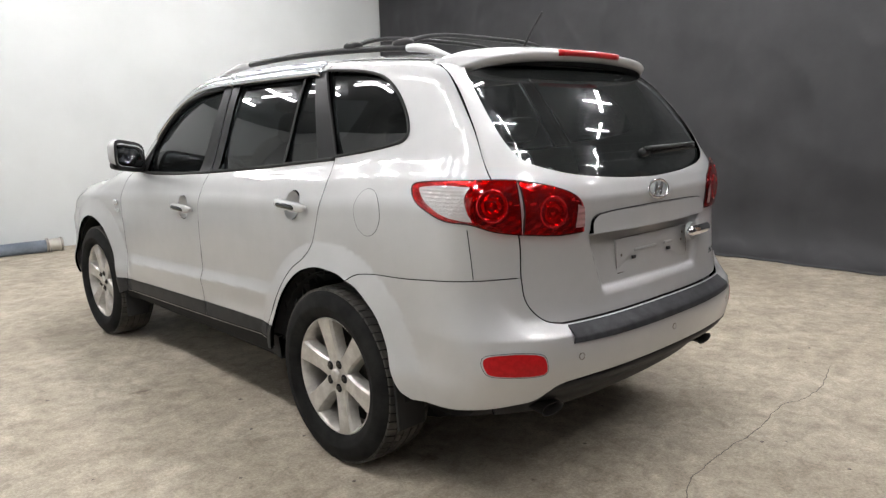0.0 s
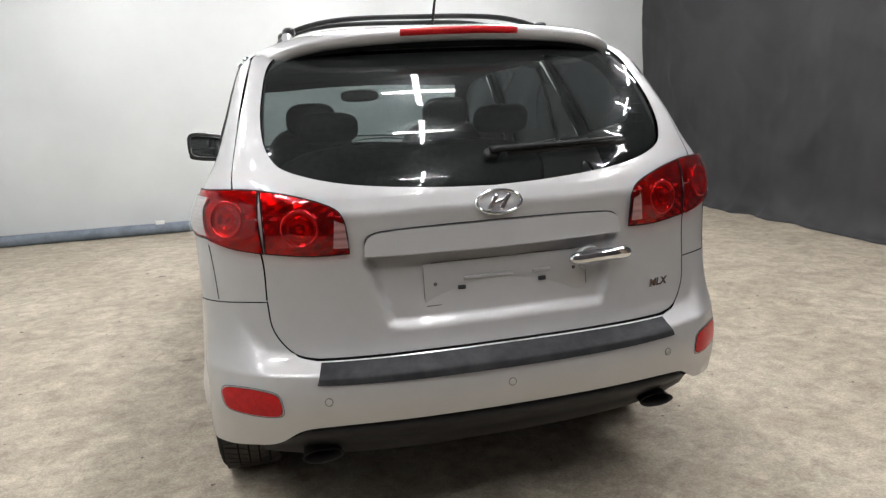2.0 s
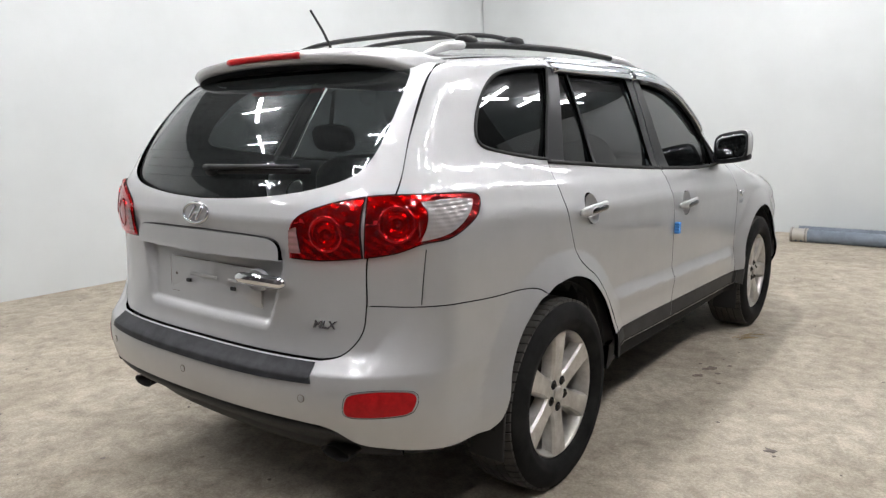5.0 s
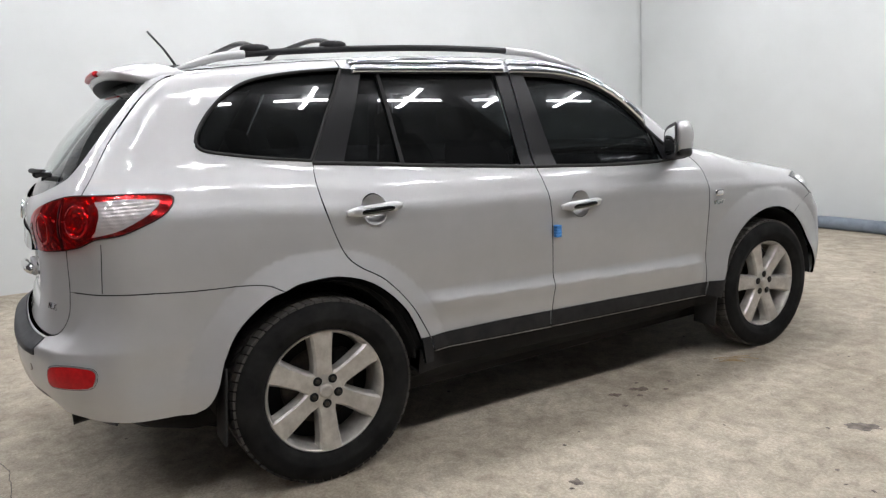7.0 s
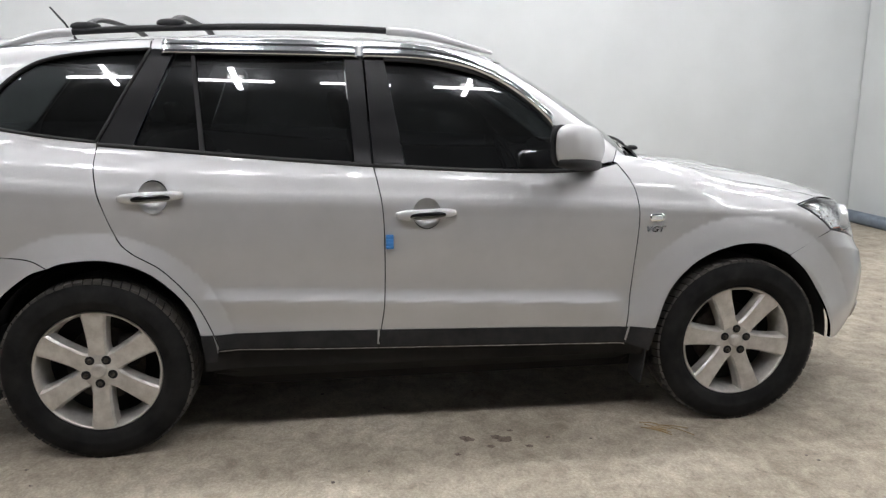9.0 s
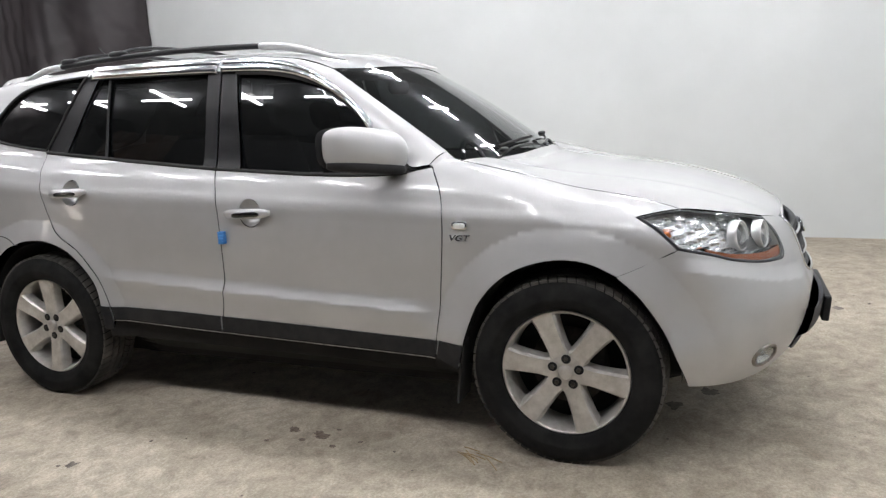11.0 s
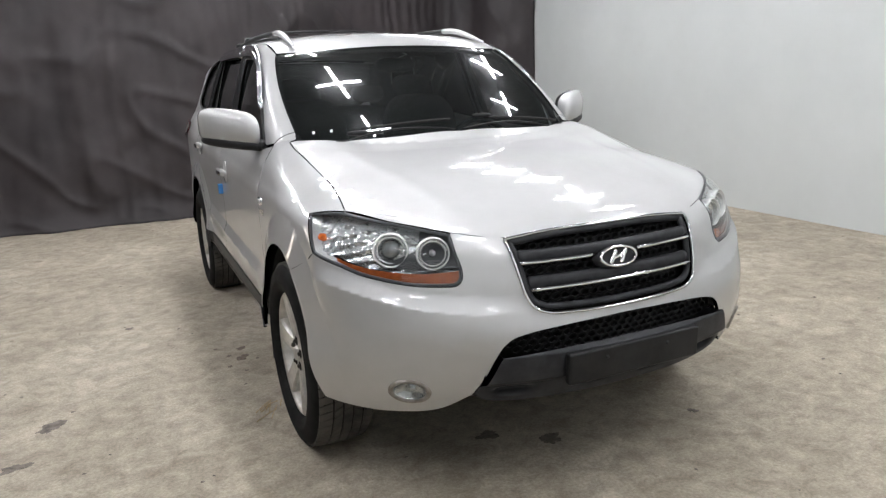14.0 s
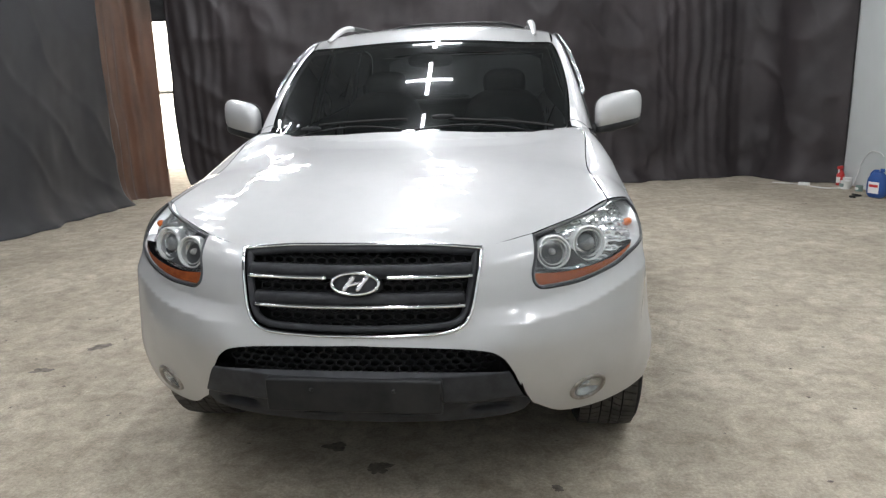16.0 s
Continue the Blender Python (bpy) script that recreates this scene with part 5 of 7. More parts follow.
def emblem(P, N, wide, high, parent, name="emblem"):
    """An oval ring with two slanted strokes."""
    m = facing(P, N)
    a = np.linspace(0, 2 * np.pi, 56, endpoint=False)
    V, F = sweep([(0.006, wide / 2 * math.cos(t), high / 2 * math.sin(t)) for t in a], 0.0055, 8, closed=True, up=(1, 0, 0))
    ob = raw(name, *moved((V, F), m), CHROME, parent, "chrome oval badge")
    for s in (-1, 1):
        V, F = sweep([(0.006, s * 0.020 + 0.016 * t, 0.30 * high * t * 1.15) for t in np.linspace(-1, 1, 8)], [0.007, 0.009, 0.009, 0.008, 0.008, 0.009, 0.009, 0.007], 8, squash=0.5, up=(1, 0, 0))
        raw("stroke", *moved((V, F), m), CHROME, ob)
    V, F = sweep([(0.006, 0.024 * t, 0.006 * t) for t in np.linspace(-1, 1, 6)], 0.006, 8, squash=0.5, up=(1, 0, 0))
    raw("stroke", *moved((V, F), m), CHROME, ob)
    return ob


def front_grille():
    edge = [GRILLE_TOP, GRILLE_EDGE]
    back = skin("grille", cut(both_sides(edge), AHEAD, off=-0.055, grid=0.05, joint=-0.004, lip=0.0), BLACK, car, "black honeycomb grille with chrome bars")
    q = outline(both_sides(edge), AHEAD, 0.012)
    P = meet(*AHEAD.rays(q), body_field, 0.003)
    raw("grille_frame", *sweep(P, 0.0055, 8, closed=True, up=(0, 1, 0)), CHROME, back, "bright chrome surround")
    q2 = shrunk(q, 0.016)
    raw("grille_rim", *sweep(meet(*AHEAD.rays(q2), body_field, -0.012), 0.012, 8, closed=True, up=(0, 1, 0)), GREY_TRIM, back, "dark grey rim")
    wide = lambda z: float(np.interp(z, [0.665, 0.70, 0.79, 0.90], [0.26, 0.315, 0.345, 0.358])) - 0.01  # noqa: E731
    raw("grille_mesh", *honeycomb(((0.685, 0.90), wide), 0.0165, -0.034), TRIM, back, "black honeycomb", smooth=False)
    for z, gap in ((0.824, 0.088), (0.741, 0.0)):
        w = wide(z) - 0.004
        spans = ((-w, -gap), (gap, w)) if gap else ((-w, w),)
        for a, b in spans:
            xs = np.linspace(a, b, 24)
            raw("chrome_bar", *sweep(along(xs, z, 0.002), 0.0068, 8, squash=1.0), CHROME, back, "chrome bar")
        xs = np.linspace(-w, w, 40)
        V, F = sweep(along(xs, z + 0.022, -0.016), 0.018, 10, squash=1.2)
        raw("grille_bar", V, F, GREY_TRIM, back, "dark grey crossbar")
    Pm, Nm = spot(0.0, None, 0.808, 0.006)
    V, F = lathe([(0.001, 0.012), (0.03, 0.011), (0.038, 0.006), (0.042, -0.02)], 40)
    raw("badge_base", *moved(([(v[0], v[1] * 1.85, v[2] * 0.95) for v in V], F), facing(Pm - Nm * 0.008, Nm)), GREY_TRIM, back)
    emblem(Pm, Nm, 0.138, 0.064, back)


front_grille()


def lower_nose():
    skin("air_intake", cut(both_sides([SCOOP, [(0.512, None, 0.415), (0.4, None, 0.385), (0.0, None, 0.38)]]), AHEAD, off=-0.06, grid=0.05, joint=-0.025, lip=0.0), BLACK, front_bumper, "dark air intake")
    raw("intake_mesh", *honeycomb(((0.545, 0.632), lambda z: 0.43 - max(0, z - 0.59) * 1.6), 0.0165, -0.036), TRIM, front_bumper, "black honeycomb", smooth=False)
    def guard_relief(x, y, z):
        """A bar that stands out along the top, and four slots below it."""
        slots = sum(np.exp(-(((np.abs(x) - c) / 0.06) ** 4)) for c in (0.13, 0.385)) * np.exp(-(((z - 0.422) / 0.012) ** 2))
        return 0.024 * step(0.446, 0.464, z) * (1 - step(0.551, 0.567, z)) - 0.035 * slots

    guard = skin("bumper_guard", cut(both_sides([[(0.0, None, 0.567), (0.25, None, 0.563), (0.443, None, 0.556)], [(0.443, None, 0.556), (0.455, None, 0.538), (0.478, None, 0.485), (0.508, None, 0.42)], [(0.508, None, 0.42), (0.46, None, 0.385), (0.3, None, 0.372), (0.0, None, 0.372)]]), AHEAD, off=0.004, grid=0.009, lip=0.10, joint=0.003, swell=guard_relief), GREY_TRIM, front_bumper, "dark grey plastic guard with slots")
    bm = bmesh.new()
    P, N = spot(0.0, None, 0.503, 0.03)
    box(bm, (0, 0, 0), (0.512, 0.03, 0.106), 0.009, 3)
    bmesh.ops.rotate(bm, cent=(0, 0, 0), matrix=Matrix.Rotation(radians(-4), 3, "X"), verts=bm.verts)
    bmesh.ops.translate(bm, vec=tuple(P), verts=bm.verts)
    holder = part("plate_holder", bm, TRIM, guard, "blank black number plate holder")
    for x in (-0.12, 0.12):
        bm = bmesh.new()
        bmesh.ops.create_uvsphere(bm, u_segments=10, v_segments=6, radius=0.007)
        bmesh.ops.translate(bm, vec=(P[0] + x, P[1] + 0.016, P[2] + 0.02), verts=bm.verts)
        part("screw", bm, RUBBER, holder)
    # fog lamps
    P, N = spot(0.682, None, 0.428, -0.002)
    m = facing(P, N)
    wide = lambda mesh, w, h: ([(v[0], v[1] * w, v[2] * h) for v in mesh[0]], mesh[1])  # noqa: E731
    ring = wide(lathe([(0.038, -0.03), (0.040, 0.004), (0.046, 0.008), (0.052, 0.004), (0.053, -0.004)], 40), 1.35, 0.92)
    rims = twin("fog_lamp", moved(ring, m), DULL_METAL, (front_bumper, front_bumper), "round fog lamp with a silver rim")
    twin("bowl", moved(wide(lathe([(0.039, 0.0), (0.036, -0.004), (0.022, -0.02), (0.012, -0.022), (0.011, -0.008), (0.001, -0.006)], 32), 1.35, 0.92), m), material("fog_bowl", (0.45, 0.46, 0.46), 0.2, 0.8), rims)
    twin("lens", moved(wide(lathe([(0.0385, 0.001), (0.03, 0.006), (0.015, 0.009), (0.001, 0.010)], 32), 1.35, 0.92), m), CLEAR, rims, "clear lens")


lower_nose()


# ---- tail of the car ----
def tail_fittings():
    skin("step_cap", cut(both_sides([[(0.0, None, 0.702, "r"), (0.3, None, 0.701, "r"), (0.562, None, 0.70, "r")], [(0.562, None, 0.70, "r"), (0.582, None, 0.646, "r")], [(0.582, None, 0.646, "r"), (0.3, None, 0.643, "r"), (0.0, None, 0.642, "r")]]), BEHIND, off=0.006, grid=0.01, joint=0.0, lip=0.012, field=bumper_field), GREY_TRIM, rear_bumper, "scuffed dark grey step cover")
    skin("valance", cut(both_sides([[(0.0, None, 0.516, "r"), (0.4, None, 0.516, "r"), (0.55, None, 0.510, "r"), (0.62, None, 0.498, "r"), (0.69, None, 0.452, "r"), (0.76, None, 0.436, "r")], [(0.76, None, 0.436, "r"), (0.75, None, 0.37, "r")], [(0.75, None, 0.37, "r"), (0.5, None, 0.352, "r"), (0.0, None, 0.345, "r")]]), BEHIND, off=-0.004, grid=0.012, joint=0.001, lip=0.06, swell=lambda x, y, z: 0.026 - 0.075 * step(0.0, 0.10, 0.497 - z) - 0.02 * step(0.0, 0.016, z - 0.502)), TRIM, rear_bumper, "dark plastic valance that turns under")
    pair("reflector", cut([[(0.668, None, 0.572, "r"), (0.672, None, 0.606, "r"), (0.688, None, 0.622, "r"), (0.74, None, 0.629, "r"), (0.80, None, 0.627, "r"), (0.836, None, 0.62, "r"), (0.846, None, 0.603, "r"), (0.842, None, 0.574, "r"), (0.828, None, 0.558, "r"), (0.76, None, 0.551, "r"), (0.69, None, 0.552, "r"), (0.674, None, 0.558, "r")]], TAIL, off=0.003, grid=0.016, joint=0.0, lip=0.01, field=bumper_field), RED, (rear_bumper, rear_bumper), "red bumper reflector")
    q = outline([[(0.664, None, 0.570, "r"), (0.668, None, 0.609, "r"), (0.686, None, 0.626, "r"), (0.74, None, 0.633, "r"), (0.80, None, 0.631, "r"), (0.839, None, 0.624, "r"), (0.850, None, 0.603, "r"), (0.846, None, 0.571, "r"), (0.83, None, 0.554, "r"), (0.76, None, 0.547, "r"), (0.69, None, 0.548, "r"), (0.670, None, 0.555, "r")]], TAIL, 0.012)
    twin("reflector_joint", sweep(meet(*TAIL.rays(q), bumper_field, 0.0), 0.001, 5, closed=True), BLACK, (rear_bumper, rear_bumper))
    for x in (-0.553, -0.008, 0.55):
        P, N = spot(x, None, 0.596, 0.0008, True, bumper_field)
        V, F = lathe([(0.0125, -0.004), (0.0125, 0.0012), (0.0105, 0.0014), (0.0105, 0.0)], 20)
        ring = raw("parking_sensor", *moved((V, F), facing(P, N)), STAIN, rear_bumper, "small silver parking sensor")
        V, F = lathe([(0.0102, -0.003), (0.0102, 0.0014), (0.009, 0.002), (0.001, 0.0022)], 20)
        raw("sensor_cap", *moved((V, F), facing(P, N)), PAINT, ring)
    # grip above the plate
    skin("plate_brow", cut(both_sides([[(0.0, None, 1.073, "r"), (0.22, None, 1.072, "r"), (0.34, None, 1.068, "r"), (0.385, None, 1.06, "r"), (0.407, None, 1.04, "r"), (0.411, None, 1.005, "r")], [(0.411, None, 1.0, "r"), (0.2, None, 0.997, "r"), (0.0, None, 0.995, "r")]]), BEHIND, off=0.013, grid=0.014, joint=0.0, lip=0.04, swell=lambda x, y, z: 0.006 * np.clip((1.035 - z) / 0.04, -1, 1)), PAINT, tailgate, "silver grip over the number plate")
    # number plate seat: pressed rectangle with two clips
    P, N = spot(0.0, None, 0.897, -0.0285, True)
    m = facing(P, N)
    bm = bmesh.new()
    box(bm, (-0.0006, 0.03, -0.005), (0.004, 0.53, 0.13), 0.0015)
    bm.transform(m)
    seat = part("plate_seat", bm, PAINT, tailgate, "bare plate seat with dirty edges")
    for y, w in ((0.03 - 0.06, 0.16), (0.03 + 0.115, 0.06)):
        bm = bmesh.new()
        box(bm, (0.005, y, 0.004), (0.006, w, 0.012), 0.003)
        bm.transform(m)
        part("rib", bm, PAINT, seat)
    for y in (-0.118, 0.145):
        bm = bmesh.new()
        box(bm, (0.007, y, -0.022), (0.008, 0.024, 0.013), 0.002)
        bm.transform(m)
        part("clip", bm, RUBBER, seat, "black plate clip")
    for y, z, w, h in ((-0.1, 0.0605, 0.22, 0.0025), (0.16, 0.0605, 0.2, 0.0018), (0.0, -0.0705, 0.26, 0.0015), (-0.17, -0.0705, 0.12, 0.002), (0.2955, 0.0, 0.002, 0.11), (-0.2355, 0.0, 0.0018, 0.1)):
        bm = bmesh.new()
        box(bm, (0.0042, y, z), (0.0008, w, h))
        bm.transform(m)
        part("dirt_line", bm, STAIN, seat)
    for y, z in ((0.255, 0.0), (0.265, 0.03), (-0.2, -0.005)):
        V, F = lathe([(0.001, 0.007), (0.004, 0.006), (0.006, 0.004)], 10)
        raw("screw_hole", *moved(([(v[0], v[1] + y, v[2] + z) for v in V], F), m), STAIN, seat)
    # chrome handle
    P, N = spot(0.332, None, 0.930, 0.012, True)
    m = facing(P, N)
    pts = [(0.012 + 0.012 * math.cos(t * math.pi / 2), 0.112 * t, 0.004 * math.cos(t * 1.5)) for t in np.linspace(-1, 1, 18)]
    raw("tailgate_handle", *moved(sweep(pts, [0.021 * max(0.15, 1 - abs(t) ** 10) ** 0.5 for t in np.linspace(-1, 1, 18)], 12, squash=0.7, up=(1, 0, 0)), m), CHROME, tailgate, "chrome pull handle")
    V, F = lathe([(0.038, -0.012), (0.036, 0.001), (0.033, 0.002), (0.03, -0.002), (0.001, -0.008)], 32)
    raw("handle_cup", *moved(([(v[0], v[1] * 1.3 - 0.03, v[2] - 0.004) for v in V], F), m), PAINT, tailgate, "round hollow behind the handle")
    BROW = [(0.407, None, 1.03, "r"), (0.402, None, 1.05, "r"), (0.38, None, 1.063, "r"), (0.34, None, 1.068, "r"), (0.22, None, 1.073, "r"), (0.0, None, 1.075, "r")]
    edge = smoothed(lifted(BROW), False, 0.02)
    edge = np.concatenate([edge, (edge * np.array([-1, 1, 1]))[::-1][1:]]) + np.array([0, -0.002, 0.002])
    raw("brow_joint", *sweep(edge, 0.0014, 6), BLACK, tailgate)
    P, N = spot(0.002, None, 1.128, 0.003, True)
    emblem(P, N, 0.142, 0.07, tailgate)
    # wiper
    P, N = spot(0.01, None, 1.262, 0.006, True)
    V, F = rounded((0.004, 0, 0), (0.03, 0.055, 0.036), 2.6, 12, 18)
    hub = raw("rear_wiper", *moved((V, F), facing(P, N)), TRIM, tailgate, "black rear wiper")
    pts = [spot(x, None, 1.264 + 0.012 * math.sin(2.2 * x) , 0.03, True)[0] for x in np.linspace(0.0, 0.44, 14)]
    raw("arm", *sweep(pts, np.linspace(0.016, 0.007, 14), 8, squash=0.7), TRIM, hub)
    pts = [spot(x, None, 1.258 + 0.012 * math.sin(2.2 * x), 0.012, True)[0] for x in np.linspace(0.06, 0.475, 14)]
    raw("blade", *sweep(pts, 0.007, 6, squash=1.4), RUBBER, hub)
    # spoiler
    V, F = [], []
    xs = np.linspace(-0.665, 0.665, 61)
    for x in xs:
        a = abs(x) / 0.665
        front = np.array([x * 0.985, -1.70, float(roof(-1.70) - 0.10 * x * x - 0.12 * abs(x) ** 6) + 0.004])
        back = np.array([x * 0.97, -1.955 + 0.06 * a**2 + 0.13 * a**8, 1.664 - 0.035 * a**2 - 0.065 * a**8])
        low = np.array([x * 0.955, -1.945 + 0.06 * a**2 + 0.13 * a**8, back[2] - 0.036])
        under = np.array([x * 0.955, back[1] + 0.10, float(roof(back[1] + 0.10) - 0.10 * x * x - 0.12 * abs(x) ** 6) - 0.03])
        for t in np.linspace(0, 1, 6):
            p = front + (back - front) * t
            p[2] += 0.018 * math.sin(math.pi * t)
            V.append(p)
        V += [back + np.array([0, -0.006, -0.008]), low, under]
    k = 9
    for i in range(len(xs) - 1):
        for j in range(k - 1):
            F.append((i * k + j, (i + 1) * k + j, (i + 1) * k + j + 1, i * k + j + 1))
    F += [tuple(range(k)), tuple(reversed(range((len(xs) - 1) * k, len(xs) * k)))]
    spoiler = raw("spoiler", V, F, PAINT, tailgate, "silver roof spoiler")
    Q = np.array(V).reshape(len(xs), k, 3)
    S = Q[:, 7:].copy()
    S[:, :, 2] -= 0.004
    n = len(xs)
    raw("spoiler_underside", S.reshape(-1, 3), [(i * 2, (i + 1) * 2, (i + 1) * 2 + 1, i * 2 + 1) for i in range(n - 1)], TRIM, spoiler, "black underside")
    pts = [(x, -1.962 + 0.06 * (x / 0.665) ** 2, 1.656 - 0.035 * (x / 0.665) ** 2) for x in np.linspace(-0.2, 0.2, 18)]
    raw("brake_light", *sweep(pts, 0.0125, 10, squash=1.0), RED, spoiler, "long red brake light")
    # exhaust tips
    for x in (-0.575, 0.575):
        V, F = lathe([(0.036, -0.14), (0.040, 0.0), (0.043, 0.004), (0.038, 0.002), (0.034, -0.14)], 28, "y")
        V = [(v[0] * 1.5 + x, -v[1] - 2.225, v[2] * 0.52 + 0.381 - 0.10 * v[1]) for v in V]
        pipe = raw("exhaust_tip", V, [tuple(reversed(f)) for f in F], SOOT, car, "sooty oval exhaust tip")
        V, F = sweep([(x, -2.12, 0.375), (x * 0.98, -1.8, 0.37)], 0.035, 14)
        raw("pipe", V, F, UNDER, pipe)


tail_fittings()


def lettering(text, size, m, parent, label):
    curve = bpy.data.curves.new("lettering", "FONT")
    curve.body, curve.size, curve.extrude, curve.align_x, curve.align_y = text, size, 0.002, "CENTER", "CENTER"
    curve.space_character, curve.shear, curve.offset = 1.04, 0.25, 0.0011
    ghost = bpy.data.objects.new("lettering", curve)
    scene.collection.objects.link(ghost)
    bpy.context.view_layer.update()
    me = bpy.data.meshes.new_from_object(ghost.evaluated_get(bpy.context.evaluated_depsgraph_get()))
    bpy.data.objects.remove(ghost)
    me.transform(m)
    me.materials.clear()
    return dressed("lettering", me, CHROME, parent, label, smooth=False)


P, N = spot(0.565, None, 0.808, 0.003, True)
# text lies in its own xy plane: x runs along the body, y up, z outwards
TURN = Matrix(((0, 0, 1, 0), (1, 0, 0, 0), (0, 1, 0, 0), (0, 0, 0, 1)))
lettering("MLX", 0.034, facing(P, N) @ TURN @ Matrix.Diagonal((1.15, 1, 1, 1)), tailgate, "chrome lettering")


# ---- wheels ----
def wheel(x, y, side, spin):
    """A six-spoked alloy wheel with its tyre; side +1 on the car's right."""
    hub = Matrix.Translation((x, y, WHEEL_Z + 0.003)) @ Matrix.Diagonal((side, 1.012, 1.012, 1))
    put = lambda mesh: moved(mesh, hub) if side > 0 else (moved(mesh, hub)[0], [tuple(reversed(f)) for f in mesh[1]])  # noqa: E731
    lip = lathe([(0.222, -0.17), (0.224, -0.05), (0.228, -0.02), (0.234, -0.004), (0.238, 0.003), (0.242, 0.005), (0.2455, 0.001), (0.246, -0.008), (0.244, -0.03)], 72)
    rim = raw("wheel", *put(lip), ALLOY, car, "six-spoked silver alloy wheel")
    for k in range(6):
        a = spin + k * math.pi / 3
        V, F = [], []
        rs = np.linspace(0.045, 0.2385, 16)
        for r in rs:
            t = (r - 0.045) / 0.1935
            half = 0.0335 + 0.009 * t + 0.009 * t**5 + 0.016 * max(0.0, 1 - t / 0.3) ** 2
            out = 0.003 - 0.017 * (1 - t) ** 1.4
            for u, d in ((-1.16, -0.05), (-1.0, -0.010), (-0.80, 0.0), (-0.3, 0.0008), (0.3, 0.0008), (0.80, 0.0), (1.0, -0.010), (1.16, -0.05)):
                V.append((out + d, r * math.cos(a) - u * half * math.sin(a), r * math.sin(a) + u * half * math.cos(a)))
        for i in range(15):
            F += [(i * 8 + j, i * 8 + j + 1, (i + 1) * 8 + j + 1, (i + 1) * 8 + j) for j in range(7)]
        raw("spoke", *put((V, F)), ALLOY, rim, smooth=False)
    raw("hub", *put(lathe([(0.001, -0.0105), (0.03, -0.0105), (0.066, -0.0105), (0.074, -0.014), (0.077, -0.05)], 40)), ALLOY, rim, "flat alloy hub")
    raw("hub_cap", *put(lathe([(0.001, 0.004), (0.018, 0.0036), (0.0265, 0.001), (0.029, -0.010)], 32)), ALLOY, rim, "silver hub cap")
    for k in range(5):
        a = spin + math.pi + k * 2 * math.pi / 5
        c = np.array([-0.0095, 0.053 * math.cos(a), 0.053 * math.sin(a)])
        nut = lathe([(0.0095, -0.008), (0.0092, 0.008), (0.006, 0.011), (0.001, 0.0115)], 6)
        # Flat black disc: shade of the recess round each nut, put into the colour.
        cup = lathe([(0.0185, 0.0), (0.0182, 0.0016), (0.016, 0.0018), (0.001, 0.0012)], 20)
        raw("lug_nut", *put(([tuple(np.array(v) + c) for v in nut[0]], nut[1])), DISC, rim, "dull steel lug nut", False)
        raw("nut_well", *put(([tuple(np.array(v) + c) for v in cup[0]], cup[1])), BLACK, rim)
    raw("brake_disc", *put(lathe([(0.001, -0.075), (0.06, -0.075), (0.07, -0.09), (0.150, -0.09), (0.152, -0.11)], 48)), DISC, rim, "rusty brake disc")
    V, F = rounded((-0.095, 0.10, 0.06), (0.06, 0.09, 0.15), 3, 10, 16)
    raw("brake_caliper", *put((V, F)), UNDER, rim)
    # Black disc added to stand for the shade seen between the spokes.
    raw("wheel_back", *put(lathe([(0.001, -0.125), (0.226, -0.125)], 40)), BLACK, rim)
    # tyre
    prof = [(0.243, -0.20), (0.252, -0.214), (0.28, -0.222), (0.31, -0.221), (0.34, -0.213), (0.353, -0.203), (0.360, -0.185), (0.3635, -0.16), (0.3635, -0.035), (0.361, -0.008), (0.354, 0.010), (0.342, 0.021), (0.322, 0.028), (0.30, 0.031), (0.290, 0.0325), (0.287, 0.0305), (0.270, 0.027), (0.256, 0.019), (0.249, 0.010), (0.2455, -0.001)]
    raw("tyre", *put(lathe(prof, 120)), TYRE, rim, "worn black tyre")
    # tread blocks between the grooves
    V, F = [], []

    def block(a0, a1, w0, w1, skew, low, high):
        base = len(V)
        for r in (low, high):
            for a, w in ((a0, w0), (a1, w0), (a1 + skew, w1), (a0 + skew, w1)):
                drop = 0.0 if -0.17 < w < -0.03 else 0.0045
                V.append((w, (r - drop) * math.cos(a), (r - drop) * math.sin(a)))
        F.extend([(base + 4, base + 5, base + 6, base + 7), (base, base + 1, base + 5, base + 4), (base + 1, base + 2, base + 6, base + 5), (base + 2, base + 3, base + 7, base + 6), (base + 3, base, base + 4, base + 7)])

    steps = 64
    for k in range(steps):
        a0 = 2 * math.pi * k / steps
        d = 2 * math.pi / steps
        block(a0, a0 + d * 0.82, -0.197, -0.163, 0.3 * d, 0.352, 0.3695)
        block(a0 + 0.3 * d, a0 + d * 1.15, -0.156, -0.125, 0.5 * d, 0.358, 0.3705)
        block(a0, a0 + d * 0.9, -0.118, -0.087, -0.3 * d, 0.358, 0.371)
        block(a0 + 0.4 * d, a0 + d * 1.25, -0.08, -0.049, -0.5 * d, 0.358, 0.3705)
        block(a0, a0 + d * 0.82, -0.042, 0.006, -0.3 * d, 0.348, 0.3695)
    raw("tread", *put((V, F)), TREAD, rim, "cut tread blocks", False)
    return rim


for x, y, s, turned in ((0.902, -1.35, 1, 90), (0.909, 1.35, 1, 51), (-0.902, -1.35, -1, 75), (-0.909, 1.35, -1, 75)):
    wheel(x, y, s, radians(turned))


